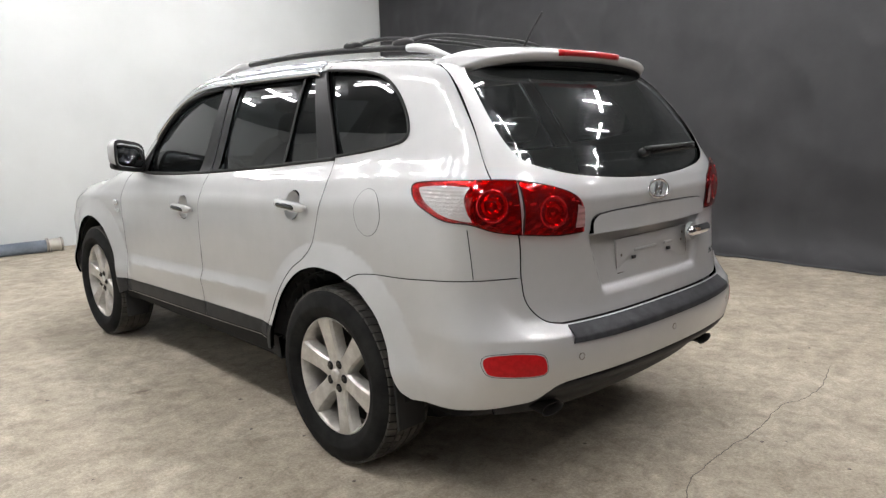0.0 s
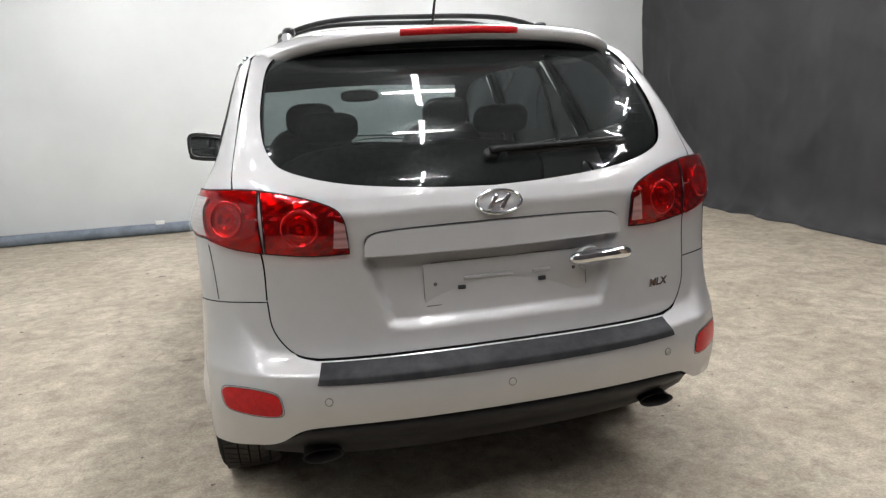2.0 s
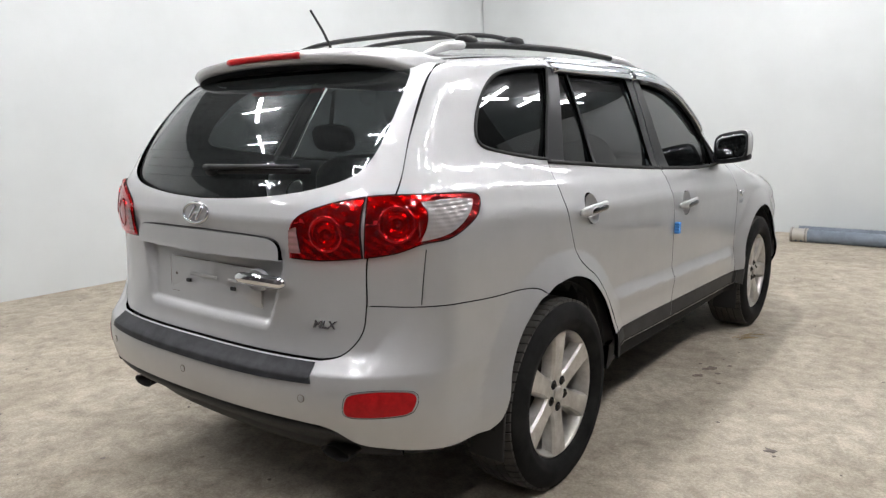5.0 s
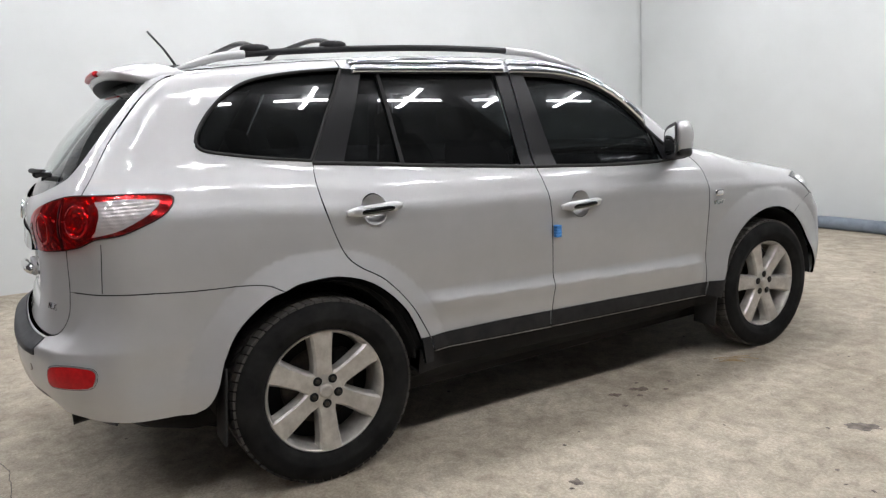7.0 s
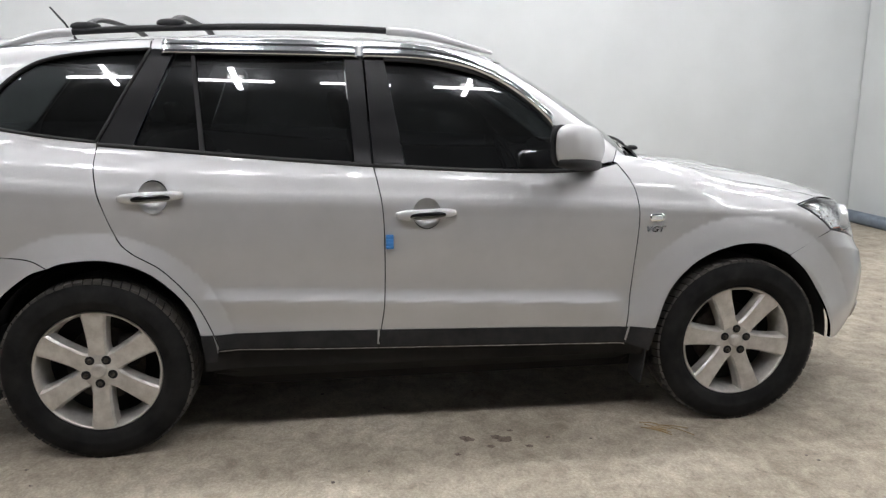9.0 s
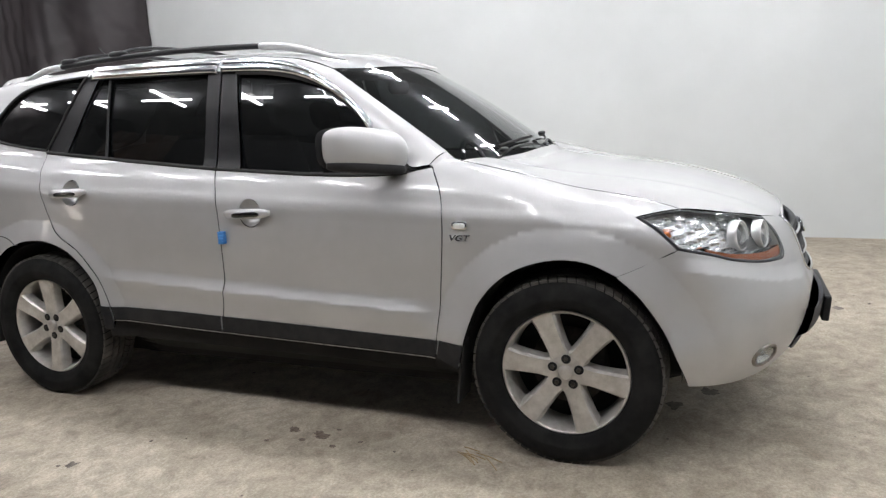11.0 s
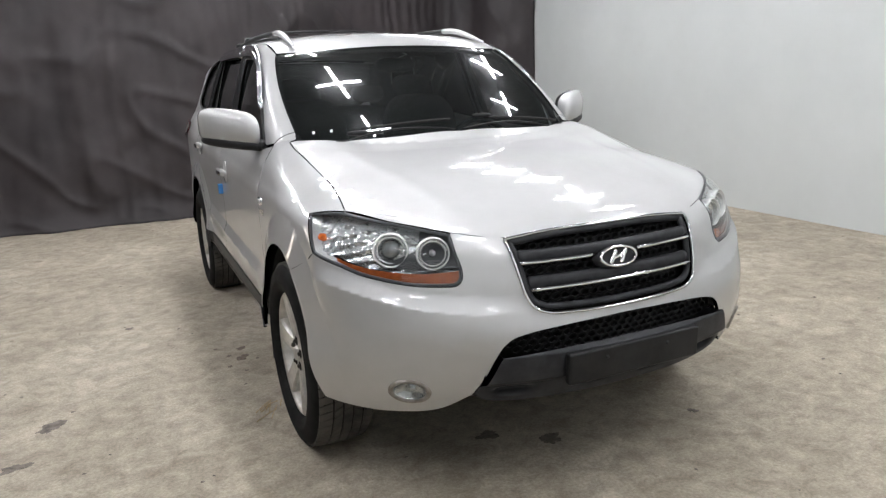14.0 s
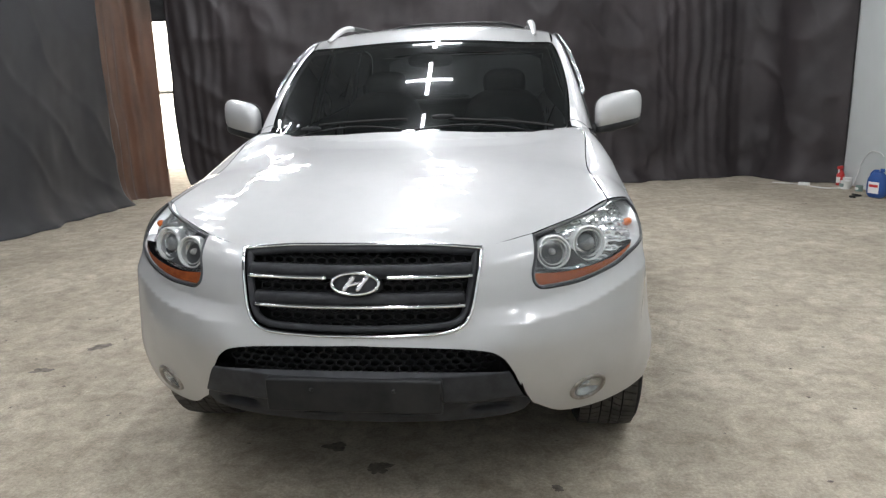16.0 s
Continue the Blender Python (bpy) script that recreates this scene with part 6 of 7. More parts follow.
def wheel_house(y):
    """The dark liner over a wheel."""
    a = np.linspace(0.0, math.pi, 30)
    V, F = [], []
    for w in (0.62, 0.885):
        V += [(w, y + 0.425 * math.cos(t), WHEEL_Z + 0.43 * math.sin(t)) for t in a]
    n = len(a)
    F = [(i, i + 1, n + i + 1, n + i) for i in range(n - 1)]
    twin("arch_liner", (V, F), UNDER, (car, car), "black wheel liner")


wheel_house(1.35)
wheel_house(-1.35)


def mud_flap(y, z0, z1, lean):
    bm = bmesh.new()
    box(bm, (0.835, y, (z0 + z1) / 2), (0.14, 0.012, z1 - z0), 0.005)
    for v in bm.verts:
        v.co.y += lean * (z1 - v.co.z) + 0.012 * math.sin((v.co.x - 0.65) * 9)
    a = part("mud_flap", bm, RUBBER, car, "black rubber mud flap")
    me = a.data.copy()
    me.transform(Matrix.Diagonal((-1, 1, 1, 1)))
    me.flip_normals()
    b = new("mud_flap", me)
    b.parent = car
    tagged(b, "black rubber mud flap")


mud_flap(-1.735, 0.25, 0.54, -0.10)
mud_flap(0.93, 0.20, 0.46, -0.12)


# ---- door fittings, mirrors, roof ----
def door_handles():
    for y, z, doors in ((-1.092, 1.047, rear_doors), (-0.035, 0.963, front_doors)):
        P, N = spot(None, y + 0.006, z + 0.001, 0.0)
        m = facing(P, N)
        cup = lathe([(1.03, 0.0), (0.97, -0.004), (0.86, -0.018), (0.62, -0.028), (0.3, -0.032), (0.001, -0.033)], 36)
        twin("handle_cup", moved(([(v[0], v[1] * 0.055, v[2] * 0.06) for v in cup[0]], cup[1]), m), PAINT, doors, "round hollow behind the grip")
        P, N = spot(None, y, z, 0.024)
        m = facing(P, (1, 0, 0.05))
        t = np.linspace(-1, 1, 26)
        pts = [(0.004 - 0.016 * abs(s) ** 5, 0.120 * s, 0.006 * s * (1 if y < -0.5 else 0.6)) for s in t]
        grips = twin("door_handle", moved(sweep(pts, [0.021 * max(0.25, (1 - abs(s) ** 6)) ** 0.5 for s in t], 14, squash=0.55, up=(1, 0, 0)), m), HANDLE, doors, "silver pull handle")
        pts = [(0.0125 - 0.004 * abs(s) ** 3, 0.080 * s + 0.004, -0.003 + 0.006 * s * 0.55) for s in t]
        twin("handle_inlay", moved(sweep(pts, [0.012 * max(0.1, (1 - abs(s) ** 8)) ** 0.5 for s in t], 10, squash=0.45, up=(1, 0, 0)), m), INLAY, grips, "polished dark chrome inlay")
        pts = [(0.0105 - 0.004 * abs(s) ** 3, 0.088 * s + 0.004, -0.003 + 0.006 * s * 0.55) for s in t]
        twin("handle_rim", moved(sweep(pts, [0.0125 * max(0.1, (1 - abs(s) ** 8)) ** 0.5 for s in t], 10, squash=0.4, up=(1, 0, 0)), m), CHROME, grips)


door_handles()
P, N = spot(None, -0.182, 0.853, 0.012)
bm = bmesh.new()
for k in range(4):
    box(bm, (0, 0, 0.021 - 0.014 * k), (0.024, 0.03, 0.0135), 0.003)
bm.transform(facing(P, N))
part("edge_guard", bm, BLUE_FOAM, front_doors[0], "blue foam edge guard")


def badges():
    P, N = spot(None, 0.945, 0.922, 0.004)
    m = facing(P, N)
    V, F = rounded((0.001, 0, 0), (0.014, 0.066, 0.034), 4, 12, 24)
    rep = twin("side_repeater", moved((V, F), m), CHROME, fenders, "clear side repeater in a chrome frame")
    V, F = rounded((0.004, 0, 0), (0.014, 0.05, 0.021), 4, 12, 24)
    twin("lens", moved((V, F), m), LAMP_WHITE, rep)
    P, N = spot(None, 0.938, 0.872, 0.002)
    m = facing(P, N) @ TURN @ Matrix.Diagonal((1.3, 1, 1, 1))
    lettering("VGT", 0.032, m, fenders[0], "dark chrome lettering")
    P, N = spot(None, 0.938, 0.872, 0.002)
    mm = facing(P * np.array([-1, 1, 1]), N * np.array([-1, 1, 1])) @ TURN @ Matrix.Diagonal((1.3, 1, 1, 1))
    lettering("VGT", 0.032, mm, fenders[1], "dark chrome lettering")
    # fuel flap on the left wing
    P, N = spot(None, -1.60, 1.06, 0.0008)
    loop = [[(None, -1.60 + 0.078 * math.cos(t), 1.06 + 0.088 * math.sin(t)) for t in np.linspace(0, 2 * math.pi, 20, endpoint=False)]]
    skin("fuel_flap", mirrored(cut(loop, SIDE, off=0.0012, grid=0.03, joint=0.0, lip=0.0)), PAINT, quarters[1], "round silver fuel flap")
    q = outline(loop, SIDE, 0.01)
    Pp = meet(*SIDE.rays(q), body_field, 0.0006) * np.array([-1, 1, 1])
    raw("flap_joint", *sweep(Pp, 0.0010, 5, closed=True), BLACK, quarters[1])


badges()


def mirrors():
    cx, hw = 0.945, 0.12
    bent = lambda V: [(v[0], v[1] - 0.02 * ((v[0] - cx) / hw) ** 2 - 0.75 * (v[0] - cx), v[2] + 0.016 * (v[0] - cx) / 0.1) for v in V]  # noqa: E731
    V, F = rounded((cx, 0.60, 1.222), (2 * hw, 0.14, 0.176), 3.6, 24, 36)
    V = [(v[0], v[1], v[2] - 0.03 * max(0, (v[1] - 0.60) / 0.065) ** 2 * math.tanh((v[2] - 1.222) / 0.05)) for v in V]
    shells = twin("mirror", (bent(V), F), PAINT, (car, car), "silver door mirror on a black foot")
    V, F = rounded((cx, 0.60, 1.155), (2 * hw - 0.006, 0.12, 0.05), 3.4, 12, 30)
    twin("foot_trim", (bent(V), F), TRIM, shells, "black lower trim")
    pts = [(0.875, 0.64, 1.15), (0.85, 0.655, 1.146), (0.825, 0.665, 1.14), (0.79, 0.665, 1.135)]
    twin("stalk", sweep(pts, [0.03, 0.03, 0.036, 0.04], 14, squash=0.8), TRIM, shells, "black stalk")
    V, F = rounded((cx, 0.536, 1.222), (0.236, 0.012, 0.17), 4, 12, 28)
    twin("mirror_rim", (bent(V), F), TRIM, shells)
    V, F = rounded((cx, 0.5315, 1.222), (0.205, 0.008, 0.132), 5, 12, 28)
    twin("mirror_glass", (bent(V), F), material("mirror_glass", (0.8, 0.82, 0.82), 0.0, 1.0), shells, "mirror glass")


mirrors()


def roof_top(x, y):
    return float(roof(y) - 0.10 * x * x - 0.12 * abs(x) ** 6)


def roof_fittings():
    ys = np.linspace(-0.10, -1.52, 30)
    rail = sweep([(0.525, y, roof_top(0.525, y) + 0.034) for y in ys], 0.017, 10, squash=0.8)
    rails_ = twin("roof_rail", rail, TRIM, (car, car), "black roof rail with silver feet")
    for y0, y1 in ((0.30, -0.16), (-1.74, -1.44)):
        t = np.linspace(0, 1, 18)
        pts = [(0.525 + 0.02 * (1 - s), y0 + (y1 - y0) * s, roof_top(0.53, y0 + (y1 - y0) * s) - 0.004 + 0.038 * math.sin(min(1, s * 1.15) * math.pi / 2) ** 1.3) for s in t]
        twin("rail_foot", sweep(pts, [0.008 + 0.013 * math.sin(min(1, s * 1.3) * math.pi / 2) for s in t], 12, squash=0.8), PAINT, rails_, "silver rail foot")
    for y in (-1.39, -1.05):
        xs = np.linspace(-0.53, 0.53, 26)
        pts = [(x, y, roof_top(0.53, y) + 0.045 + 0.058 * (1 - (x / 0.53) ** 4)) for x in xs]
        bar = raw("roof_crossbar", *sweep(pts, 0.018, 10, squash=0.55), TRIM, car, "black arched roof crossbar")
        for s in (-1, 1):
            V, F = rounded((s * 0.515, y, roof_top(0.53, y) + 0.052), (0.05, 0.12, 0.038), 2.6, 10, 18)
            raw("clamp", V, F, TRIM, bar, "black bar clamp")
    base = rounded((0.0, -1.60, roof_top(0, -1.60) + 0.008), (0.05, 0.10, 0.036), 2.5, 10, 18)
    foot = raw("antenna", *base, TRIM, car, "short black roof antenna leaning back")
    raw("mast", *sweep([(0, -1.60, roof_top(0, -1.6) + 0.015), (0, -1.65, 1.755), (0, -1.71, 1.826)], [0.006, 0.005, 0.0045], 8), RUBBER, foot)


roof_fittings()


def wipers():
    for x0, x1, z0 in ((-0.02, -0.62, 0), (0.56, 0.02, 0)):
        xs = np.linspace(x0, x1, 18)
        foot_y = [1.045 - 0.24 * x * x + 0.015 for x in xs]
        pts = [lifted([(x, y - 0.03 * math.sin(math.pi * k / 17), None)])[0] + np.array([0, 0.008, 0.010]) for k, (x, y) in enumerate(zip(xs, foot_y))]
        arm = raw("wiper", *sweep(pts, np.linspace(0.008, 0.0045, 18), 8, squash=0.7), TRIM, car, "black windscreen wiper")
        pts = [lifted([(x, y - 0.055, None)])[0] + np.array([0, 0.007, 0.010]) for x, y in zip(xs[4:], foot_y[4:])]
        raw("blade", *sweep(pts, 0.0045, 6, squash=1.5), RUBBER, arm)
        P = lifted([(x0 - (0.10 if x0 > 0.1 else 0.12), foot_y[6] - 0.035, None)])[0] + np.array([0, 0.01, 0.03])
        V, F = rounded(tuple(P), (0.10, 0.028, 0.022), 2.5, 10, 16)
        raw("link", V, F, TRIM, arm)


wipers()


# ---- cabin ----
def cabin():
    skin("headliner", cut(both_sides([ROOF_FRONT, ROOF_SIDE, [(0.60, -1.72, None), (0.3, -1.79, None), (0.0, -1.80, None)]]), ABOVE, off=-0.03, grid=0.12, lip=0.0), CABIN, car, "dark roof lining")
    pair("pillar_lining", cut([CANT_LOW, [(None, 0.785, 1.15), (0.697, 0.83, None)], PILLAR_IN, ROOF_SIDE[:4], [(0.618, -1.1, None), (None, -1.098, 1.604)]], SHOULDER, off=-0.022, grid=0.04, lip=0.0), CABIN, (car, car), "dark pillar lining")
    pair("side_lining", cut([[(None, -1.30, 1.0), (None, -2.02, 1.0)], [(None, -2.02, 1.0), (0.70, None, 1.25, "r"), (0.66, None, 1.45, "r"), (0.62, None, 1.58, "r")], [(0.612, -1.71, None), (0.618, -1.1, None)], [(None, -1.11, 1.58), (None, -1.30, 1.2)]], TAIL, holes=[QUARTER_RUNS], off=-0.024, grid=0.05, lip=0.0), CABIN, (car, car), "dark side lining")
    V, F = rounded((0, 0.93, 0.985), (1.36, 0.50, 0.26), 5, 14, 40)
    raw("dashboard", V, F, CABIN, car, "dark dashboard")
    ring = sweep([(-0.37 + 0.18 * math.cos(t), 0.60 - 0.07 * math.sin(t), 1.02 + 0.165 * math.sin(t)) for t in np.linspace(0, 2 * math.pi, 40, endpoint=False)], 0.015, 8, closed=True, up=(0, 1, 0))
    raw("steering_wheel", *ring, CABIN, car, "dark steering wheel")
    for x in (-0.37, 0.37):
        V, F = joined(rounded((x, -0.22, 1.02), (0.50, 0.16, 0.62), 3.2), rounded((x, -0.29, 1.365), (0.26, 0.10, 0.17), 3.0), sweep([(x - 0.05, -0.26, 1.28), (x - 0.05, -0.28, 1.4)], 0.008, 6), sweep([(x + 0.05, -0.26, 1.28), (x + 0.05, -0.28, 1.4)], 0.008, 6))
        V = [(v[0], v[1] - 0.22 * (v[2] - 1.0), v[2]) for v in V]
        raw("front_seat", V, F, CABIN, car, "dark cloth front seat")
    V, F = joined(rounded((0, -1.12, 0.98), (1.26, 0.15, 0.56), 4), *[rounded((x, -1.19, 1.335), (0.25, 0.09, 0.13), 3) for x in (-0.38, 0.38)])
    V = [(v[0], v[1] - 0.22 * (v[2] - 1.0), v[2]) for v in V]
    raw("rear_seat", V, F, CABIN, car, "dark cloth rear bench")
    V, F = rounded((0.0, 0.30, 1.49), (0.24, 0.03, 0.075), 3, 10, 24)
    raw("inside_mirror", V, F, TRIM, car, "black inside mirror")


cabin()

for x, y in ((0.625, 0.876), (0.552, 0.905)):
    P = lifted([(x, y, None)])
    N = gradient(P, body_field)[0]
    bm = bmesh.new()
    box(bm, (0, 0, 0), (0.0015, 0.011, 0.017), 0.0004)
    bm.transform(facing(P[0] + N * 0.0005, N))
    part("screen_sticker", bm, WHITE_PLASTIC, windshield, "tiny white sticker")


def stance():
    """The body sits a little high on its springs, with a taller roof and a broader nose than the bare field gives; the wheels keep their place."""
    rise = spline([(0.25, 0.0), (0.45, 0.008), (0.9, 0.012), (1.25, 0.013), (1.55, 0.018), (1.72, 0.025), (1.9, 0.032)])
    broad = spline([(-2.4, 1.0), (-1.2, 1.0), (0.0, 1.008), (1.35, 1.018), (2.0, 1.03), (2.4, 1.03)])
    for ob in car.children_recursive:
        if ob.type != "MESH" or ob.name.startswith("wheel") or (ob.parent and ob.parent.name.startswith("wheel")):
            continue
        n = len(ob.data.vertices)
        V = np.empty(n * 3, np.float32)
        ob.data.vertices.foreach_get("co", V)
        V = V.reshape(-1, 3)
        low = 1 - step(1.2, 1.4, V[:, 2])
        fade = (1 - 0.8 * step(1.75, 1.95, -V[:, 1])) * (1 - low * step(1.5, 2.0, -V[:, 1])) - 0.8 * low * step(1.6, 2.05, V[:, 1])
        V[:, 0] *= broad(V[:, 1])
        V[:, 2] += rise(V[:, 2]) * fade
        ob.data.vertices.foreach_set("co", V.ravel())
        ob.data.update()


stance()


# ---- things along the walls and on the floor ----
def duct(pts, r=0.072, label="grey flexible duct on the floor by the wall"):
    """A ribbed hose that sags along its line."""
    L = smoothed(np.array(pts, float), False, 0.028)
    L[:, 2] += floor_level(L[:, 0], L[:, 1]) + r
    k = np.arange(len(L))
    R = r * (1 + 0.035 * np.where(k % 2 == 0, 1, -1) + 0.03 * np.array([noise.noise((float(i) * 0.08, r, 1.0)) for i in k]))
    V, F = sweep(L, R, 16)
    return tagged(raw("duct", V, F, DUCT), label, "duct", "ducts along the wall")


duct([(-4.25, 5.66, 0), (-2.5, 5.64, 0), (-1.0, 5.62, 0), (-0.1, 5.56, 0)])
duct([(0.32, 5.2, 0), (1.2, 5.22, 0), (2.4, 5.22, 0), (3.5, 5.38, 0), (4.36, 5.52, 0.01)])
duct([(0.3, 5.68, 0), (1.5, 5.69, 0), (3.0, 5.69, 0), (4.3, 5.69, 0)], 0.06, "thin grey duct against the wall")
duct([(4.68, 5.52, 0.03), (4.8, 5.5, 0.09), (4.92, 5.46, 0.04), (5.12, 5.4, 0)], 0.078, "short bent grey duct beside the fan")


def duct_coupling(x, y, turn):
    thing = new("duct_coupling")
    V, F = lathe([(0.07, -0.09), (0.08, -0.09), (0.08, -0.05), (0.075, -0.045), (0.075, 0.045), (0.08, 0.05), (0.08, 0.09), (0.07, 0.09)], 28)
    raw("sleeve", [tuple(Vector(v) + Vector((0, 0, 0.078))) for v in V], F, material("sleeve_metal", (0.42, 0.40, 0.36), 0.4, 0.5), thing, "pale metal sleeve")
    for s in (-0.07, 0.07):
        V, F = lathe([(0.083, s - 0.008), (0.085, s), (0.083, s + 0.008)], 28)
        raw("clamp_band", [tuple(Vector(v) + Vector((0, 0, 0.078))) for v in V], F, DULL_METAL, thing)
    thing.matrix_basis = pose(x, y, float(floor_level(x, y)), 0, 0, turn)
    return tagged(thing, "pale metal coupling between two ducts", "coupling")


duct_coupling(-0.06, 5.555, -6)
duct_coupling(0.40, 5.2, 2)
bm = bmesh.new()
box(bm, (-1.93, 5.60, 0.105), (0.11, 0.012, 0.05), 0.004, 2, Matrix.Rotation(radians(0), 4, "X"))
tagged(part("duct_sticker", bm, WHITE_PLASTIC), "small white sticker on the grey duct", "sticker")



def fan_box(x, y):
    thing = new("duct_fan")
    bm = bmesh.new()
    box(bm, (0, 0, 0.135), (0.26, 0.24, 0.25), 0.014, 3)
    part("housing", bm, GREEN_METAL, thing, "grey-green metal housing")
    V, F = lathe([(0.075, 0.13), (0.105, 0.132), (0.112, 0.15), (0.108, 0.175), (0.085, 0.18), (0.075, 0.176)], 32)
    raw("collar", [(v[0], v[1], v[2] + 0.14) for v in V], F, YELLOW, thing, "yellow round collar")
    V, F = lathe([(0.001, 0.19), (0.03, 0.188), (0.042, 0.17), (0.042, 0.13)], 24)
    raw("motor_cap", [(v[0], v[1], v[2] + 0.14) for v in V], F, DULL_METAL, thing)
    for sx in (-0.1, 0.1):
        bm = bmesh.new()
        box(bm, (sx, 0, 0.006), (0.03, 0.22, 0.012), 0.003)
        part("foot", bm, RUBBER, thing)
    V, F = sweep([(0.0, 0.09 * math.cos(a), 0.26 + 0.045 * math.sin(a)) for a in np.linspace(0, math.pi, 14)], 0.007, 8, up=(1, 0, 0))
    raw("carry_handle", V, F, RUBBER, thing)
    thing.matrix_basis = pose(x, y, float(floor_level(x, y)), 0, 0, -8)
    return tagged(thing, "grey-green duct fan with a yellow collar", "fan")


fan_box(4.5, 5.52)


def jug(x, y):
    thing = new("canister")
    V, F = rounded((0, 0, 0.15), (0.12, 0.22, 0.30), 4, 18, 32)
    V = [(v[0] * (1 - 0.45 * max(0, (v[2] - 0.2) / 0.1)), v[1] * (1 - 0.35 * max(0, (v[2] - 0.2) / 0.1)), v[2]) for v in V]
    raw("body", V, F, JUG_BLUE, thing, "blue plastic body")
    V, F = lathe([(0.001, 0.335), (0.021, 0.334), (0.023, 0.33), (0.023, 0.295)], 20, "z")
    raw("cap", [(v[0], v[1] + 0.045, v[2]) for v in V], F, JUG_BLUE, thing)
    V, F = sweep([(0, -0.085, 0.2), (0, -0.085, 0.27), (0, -0.05, 0.305), (0, 0.0, 0.305)], 0.014, 10, up=(1, 0, 0))
    raw("grip", V, F, JUG_BLUE, thing)
    bm = bmesh.new()
    box(bm, (0.0605, 0.0, 0.12), (0.003, 0.13, 0.13), 0.001)
    part("sticker", bm, WHITE_PLASTIC, thing, "pale worn sticker")
    bm = bmesh.new()
    box(bm, (0.0625, 0.0, 0.14), (0.002, 0.11, 0.03), 0.0005)
    part("sticker_band", bm, RED_PLASTIC, thing)
    thing.matrix_basis = pose(x, y, float(floor_level(x, y)), 0, 0, 28)
    return tagged(thing, "blue plastic canister on the floor by the wall", "canister")


jug(-4.46, -4.32)


def tin(x, y, r, h, mat, label, kind, lean=0):
    thing = new(kind.replace(" ", "_"))
    V, F = lathe([(0.001, 0.0), (r * 0.97, 0.0), (r, 0.004), (r, h - 0.006), (r * 1.03, h - 0.004), (r * 1.03, h), (r * 0.95, h), (r * 0.93, h - 0.006), (0.001, h - 0.006)], 28, "z")
    raw("body", V, F, mat, thing)
    bm = bmesh.new()
    box(bm, (r * 0.98, 0, h * 0.5), (0.012, r * 1.1, h * 0.4), 0.002)
    part("sticker", bm, WHITE_PLASTIC if mat is not WHITE_PLASTIC else GREEN_METAL, thing)
    thing.matrix_basis = pose(x, y, float(floor_level(x, y)) + (r if lean else 0), 0, lean, 20)
    return tagged(thing, label, kind)


def spray_bottle(x, y):
    thing = new("spray_bottle")
    V, F = lathe([(0.001, 0.0), (0.042, 0.0), (0.046, 0.01), (0.046, 0.13), (0.03, 0.17), (0.016, 0.185), (0.016, 0.20)], 28, "z")
    raw("body", V, F, RED_PLASTIC, thing, "red bottle")
    bm = bmesh.new()
    box(bm, (0.02, 0, 0.225), (0.09, 0.03, 0.04), 0.008, 2)
    part("spray_head", bm, RED_PLASTIC, thing)
    bm = bmesh.new()
    box(bm, (0.045, 0, 0.185), (0.012, 0.016, 0.05), 0.004, 2)
    part("trigger", bm, WHITE_PLASTIC, thing)
    bm = bmesh.new()
    box(bm, (0.044, 0, 0.07), (0.008, 0.05, 0.07), 0.002)
    part("sticker", bm, WHITE_PLASTIC, thing)
    thing.matrix_basis = pose(x, y, float(floor_level(x, y)), 0, 0, 35)
    return tagged(thing, "red spray bottle standing in the corner", "bottle")


spray_bottle(-4.48, -5.34)
tin(-4.49, -5.16, 0.05, 0.12, WHITE_PLASTIC, "white tin on the floor by the wall", "tin")
tin(-4.41, -5.02, 0.055, 0.10, WHITE_PLASTIC, "squat white tin with a pale lid", "tin")
tin(-4.49, -4.82, 0.04, 0.07, GREEN_METAL, "small grey-green jar by the wall", "jar")


def floor_line(name, pts, r, mat, label, category):
    L = smoothed(np.array(pts, float), False, 0.03)
    L[:, 2] += floor_level(L[:, 0], L[:, 1]) + r
    return tagged(raw(name, *sweep(L, r, 8), mat), label, category)


floor_line("cable", [(-3.75, -5.62, 0), (-4.0, -5.45, 0), (-4.15, -5.1, 0), (-4.32, -5.05, 0), (-4.55, -5.15, 0.02), (-4.585, -5.05, 0.3), (-4.585, -4.85, 0.46), (-4.585, -4.6, 0.47), (-4.58, -4.5, 0.44)], 0.006, WHITE_PLASTIC, "thin white cable from the floor up the wall", "cable")
floor_line("cable", [(-4.3, -4.55, 0), (-4.34, -4.42, 0.0), (-4.2, -4.38, 0), (-4.22, -4.28, 0)], 0.009, RUBBER, "short black cable by the blue canister", "cable")


def socket_block(x, y, turn):
    thing = new("socket_strip")
    bm = bmesh.new()
    box(bm, (0, 0, 0.02), (0.06, 0.13, 0.04), 0.008, 2)
    part("case", bm, WHITE_PLASTIC, thing, "white plastic case")
    for k in (-1, 0, 1):
        V, F = lathe([(0.016, 0.0402), (0.014, 0.0405), (0.013, 0.036), (0.001, 0.036)], 16, "z")
        raw("socket", [(v[0], v[1] + 0.04 * k, v[2] + 0.001) for v in V], F, RUBBER, thing)
    thing.matrix_basis = pose(x, y, float(floor_level(x, y)), 0, 0, turn)
    return tagged(thing, "small white socket strip lying on the floor", "socket strip")


socket_block(-4.05, -5.35, 55)


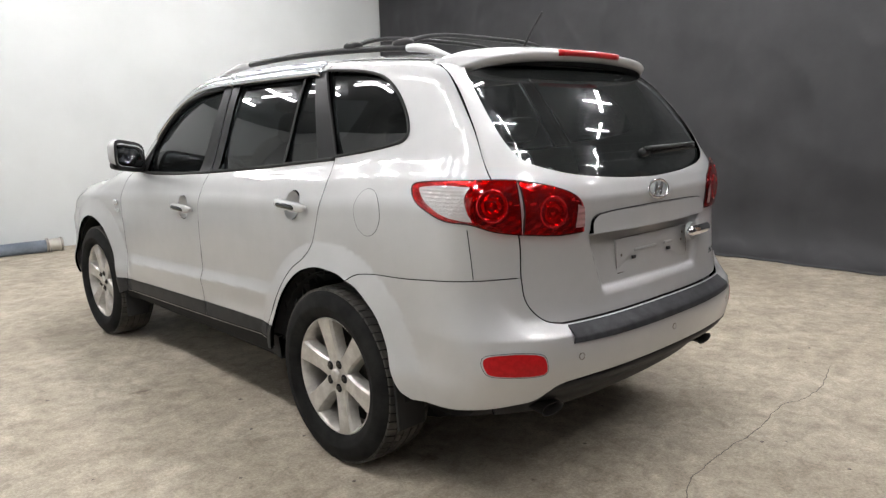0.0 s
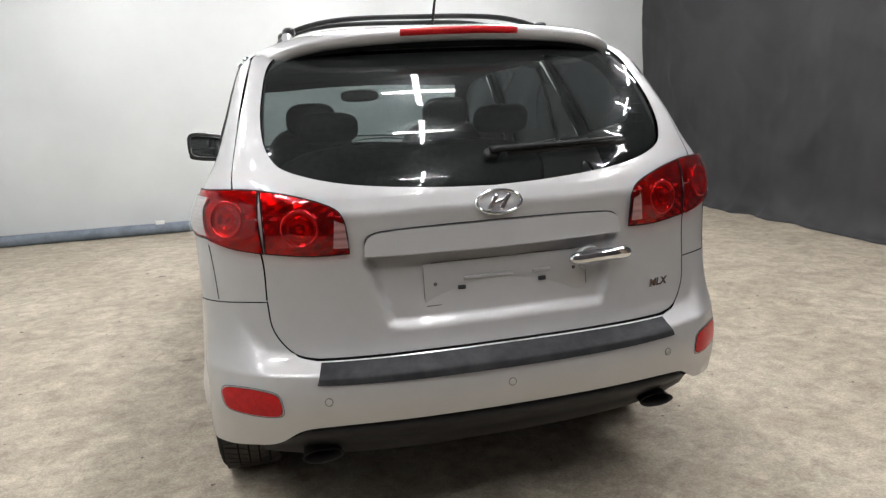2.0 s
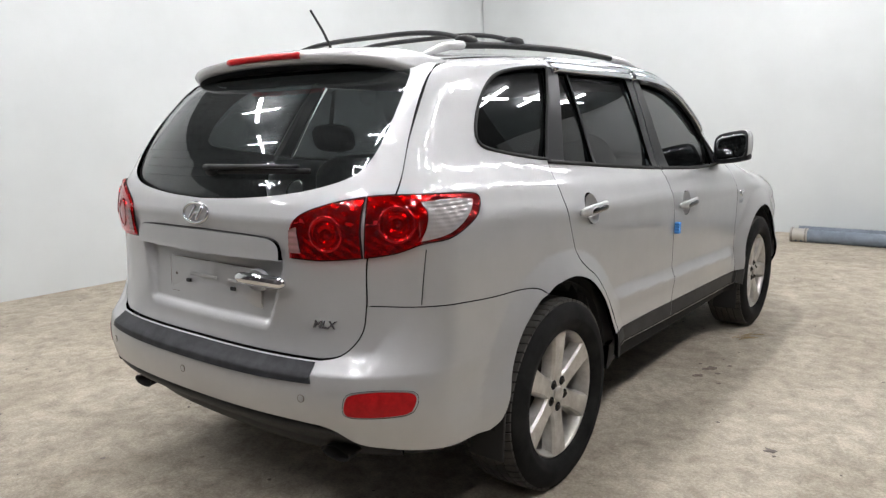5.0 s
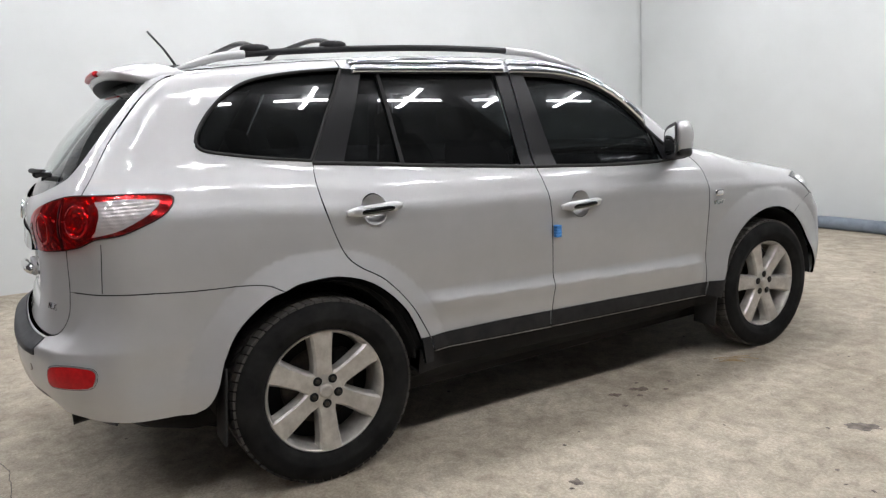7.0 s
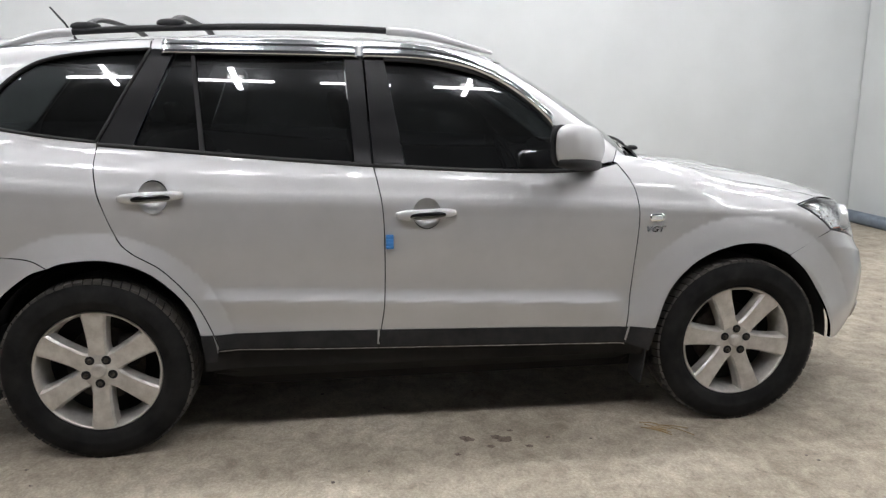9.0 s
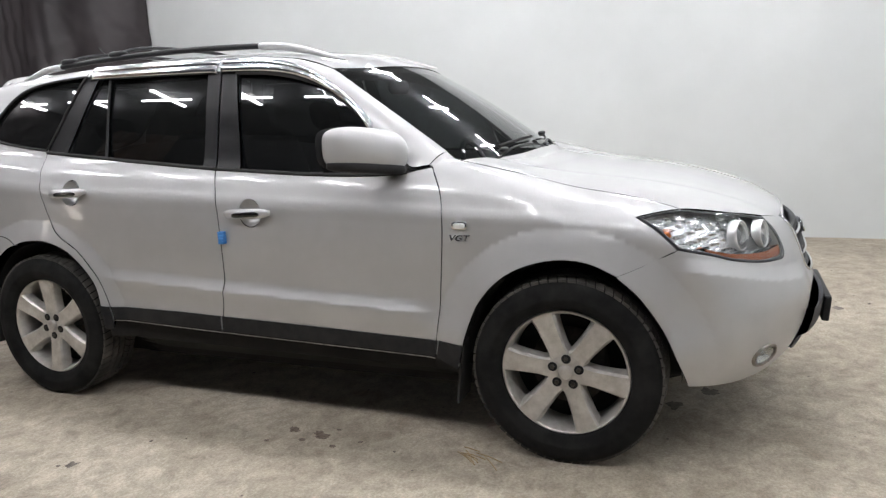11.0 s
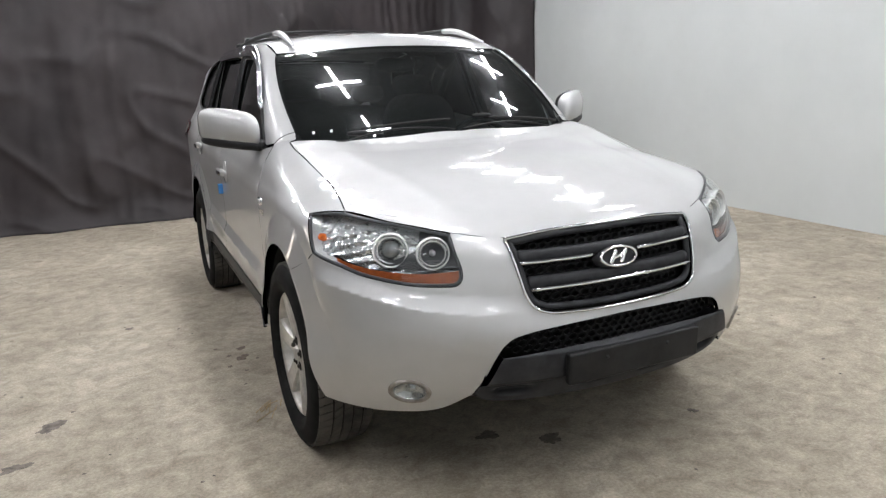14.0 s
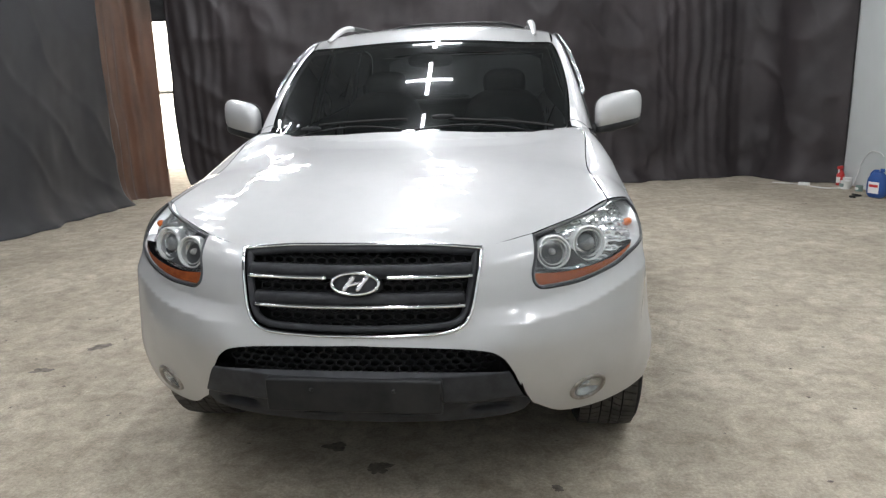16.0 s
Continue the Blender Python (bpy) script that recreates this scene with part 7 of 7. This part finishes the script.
def wall_switch():
    """A tall strip of switches on the front wall beside the cloth."""
    thing = new("switch_panel")
    bm = bmesh.new()
    box(bm, (0, -0.012, 0), (0.07, 0.024, 0.29), 0.004, 2)
    part("plate", bm, WHITE_PLASTIC, thing, "white switch plate")
    for k in range(5):
        bm = bmesh.new()
        box(bm, (0.005, -0.027, 0.105 - 0.052 * k), (0.036, 0.012, 0.036), 0.004, 2)
        part("switch", bm, LAMP_BODY, thing)
    thing.matrix_basis = pose(5.16, FRONT - 0.001, 1.28)
    tagged(thing, "tall white switch panel on the wall beside the cloth", "switch")
    bm = bmesh.new()
    box(bm, (5.14, FRONT - 0.013, 0.93), (0.05, 0.024, 0.05), 0.005, 2)
    tagged(part("wall_box", bm, LAMP_BODY), "small white box on the wall under the switches", "wall box")


wall_switch()


def stain(x, y, size, seed, mat=STAIN, long=1.0, turn=0.0):
    """A thin dried spill with a ragged edge."""
    n = 40
    V = [(x, y, 0.004)]
    for k in range(n):
        a = 2 * math.pi * k / n
        r = size * (0.72 + 0.5 * noise.noise((math.cos(a) * 1.3, math.sin(a) * 1.3, seed)) + 0.25 * noise.noise((math.cos(a) * 4, math.sin(a) * 4, seed)))
        u, v = r * long * math.cos(a), r * math.sin(a)
        px, py = x + u * math.cos(turn) - v * math.sin(turn), y + u * math.sin(turn) + v * math.cos(turn)
        V.append((px, py, 0.0008))
    V = [(p[0], p[1], p[2] * 0.6 + 0.0004 + float(floor_level(p[0], p[1]))) for p in V]
    F = [(0, 1 + k, 1 + (k + 1) % n) for k in range(n)]
    return tagged(raw("oil_stain", V, F, mat), "dark dried oil stain on the concrete", "stain", "oil stains on the floor")


RUST_STAIN = material("rusty_stain", (0.14, 0.07, 0.05), 0.6)
mottled(RUST_STAIN, (0.09, 0.06, 0.045), (0.24, 0.19, 0.155), 60.0)
for k, (x, y, size, long, turn, mat) in enumerate(((0.04, 1.86, 0.055, 1.2, 0.3, STAIN), (-0.62, 1.95, 0.03, 1.0, 0, STAIN), (0.24, 1.71, 0.04, 1.5, 0.2, STAIN), (1.86, 0.69, 0.06, 1.4, 0.8, STAIN), (0.95, 0.13, 0.035, 1.2, 0.9, RUST_STAIN), (0.97, 0.28, 0.036, 1.6, 1.2, RUST_STAIN), (1.03, 0.22, 0.02, 1.0, 0, RUST_STAIN), (0.9, 0.33, 0.014, 1.0, 0, RUST_STAIN), (1.05, 0.38, 0.016, 1.3, 0.5, RUST_STAIN), (0.98, 0.48, 0.014, 1, 0, RUST_STAIN), (1.08, 0.07, 0.016, 1, 0, RUST_STAIN), (1.97, 1.03, 0.05, 1.6, 0.1, STAIN), (3.7, 3.55, 0.08, 1.6, 0.2, STAIN), (-0.82, -2.32, 0.016, 1.0, 0, STAIN), (2.3, 2.1, 0.04, 1.3, 0.7, STAIN), (1.5, -0.6, 0.03, 1.0, 0, STAIN), (-1.6, 2.6, 0.05, 1.3, 0.4, STAIN))):
    stain(x, y, size, 3.7 * k + 1, mat, long, turn)

rng = random.Random(5)
for k in range(9):
    x, y, a, half = 0.95 + rng.uniform(-0.05, 0.05), 1.02 + rng.uniform(-0.06, 0.06), rng.uniform(-0.5, 0.5) + 0.9, rng.uniform(0.03, 0.07)
    pts = [(x - half * math.cos(a), y - half * math.sin(a), 0.0), (x, y, rng.uniform(0.0, 0.006)), (x + half * math.cos(a), y + half * math.sin(a), 0.0)]
    floor_line("straw", pts, 0.0018, STRAW, "dry straw stick on the concrete floor", "straw")


def litter():
    """Crumbs of dirt and grit strewn over the slab."""
    rng = random.Random(11)
    V, F = [], []
    for _ in range(420):
        x, y = rng.uniform(-4.2, 4.4), rng.uniform(-4.2, 5.3)
        r = rng.uniform(0.003, 0.011) * (1.5 if rng.random() < 0.08 else 1)
        base = len(V)
        z = float(floor_level(x, y))
        for k in range(6):
            a = k * math.pi / 3 + rng.uniform(-0.4, 0.4)
            V.append((x + r * rng.uniform(0.6, 1.5) * math.cos(a), y + r * rng.uniform(0.6, 1.3) * math.sin(a), z + 0.0006))
        V.append((x, y, z + r * 0.45))
        F += [(base + k, base + (k + 1) % 6, base + 6) for k in range(6)]
    tagged(raw("grit", V, F, STAIN, smooth=False), "dark crumbs of dirt strewn over the concrete", "grit", kind="stuff")


litter()


def crack(pts, seed, width=0.0035):
    L = smoothed(np.array(pts, float), False, 0.03)
    V, F = [], []
    for k, (x, y) in enumerate(L):
        j = 0.012 * noise.noise((k * 0.35, seed, 0)) + 0.006 * noise.noise((k * 1.3, seed, 5))
        w = width * (0.5 + 0.7 * abs(noise.noise((k * 0.5, seed, 9)))) * min(1, k / 5, (len(L) - 1 - k) / 5 + 0.1)
        t = L[min(k + 1, len(L) - 1)] - L[max(k - 1, 0)]
        n = np.array([-t[1], t[0]]) / (np.linalg.norm(t) + 1e-9)
        for s in (-1, 1):
            p = np.array([x, y]) + n * (j + s * w)
            V.append((p[0], p[1], float(floor_level(p[0], p[1])) + 0.0012))
    F = [(2 * i, 2 * i + 1, 2 * i + 3, 2 * i + 2) for i in range(len(L) - 1)]
    tagged(raw("floor_crack", V, F, CRACK), "hairline crack wandering across the concrete", "crack", "cracks in the floor")


crack([(-0.6, -2.66), (-0.3, -2.6), (-0.05, -2.5), (0.28, -2.48), (0.6, -2.49), (0.95, -2.46), (1.15, -2.51), (1.4, -2.5), (1.75, -2.42)], 2)
crack([(2.2, -2.2), (2.24, -2.3), (2.34, -2.52)], 4, 0.0028)
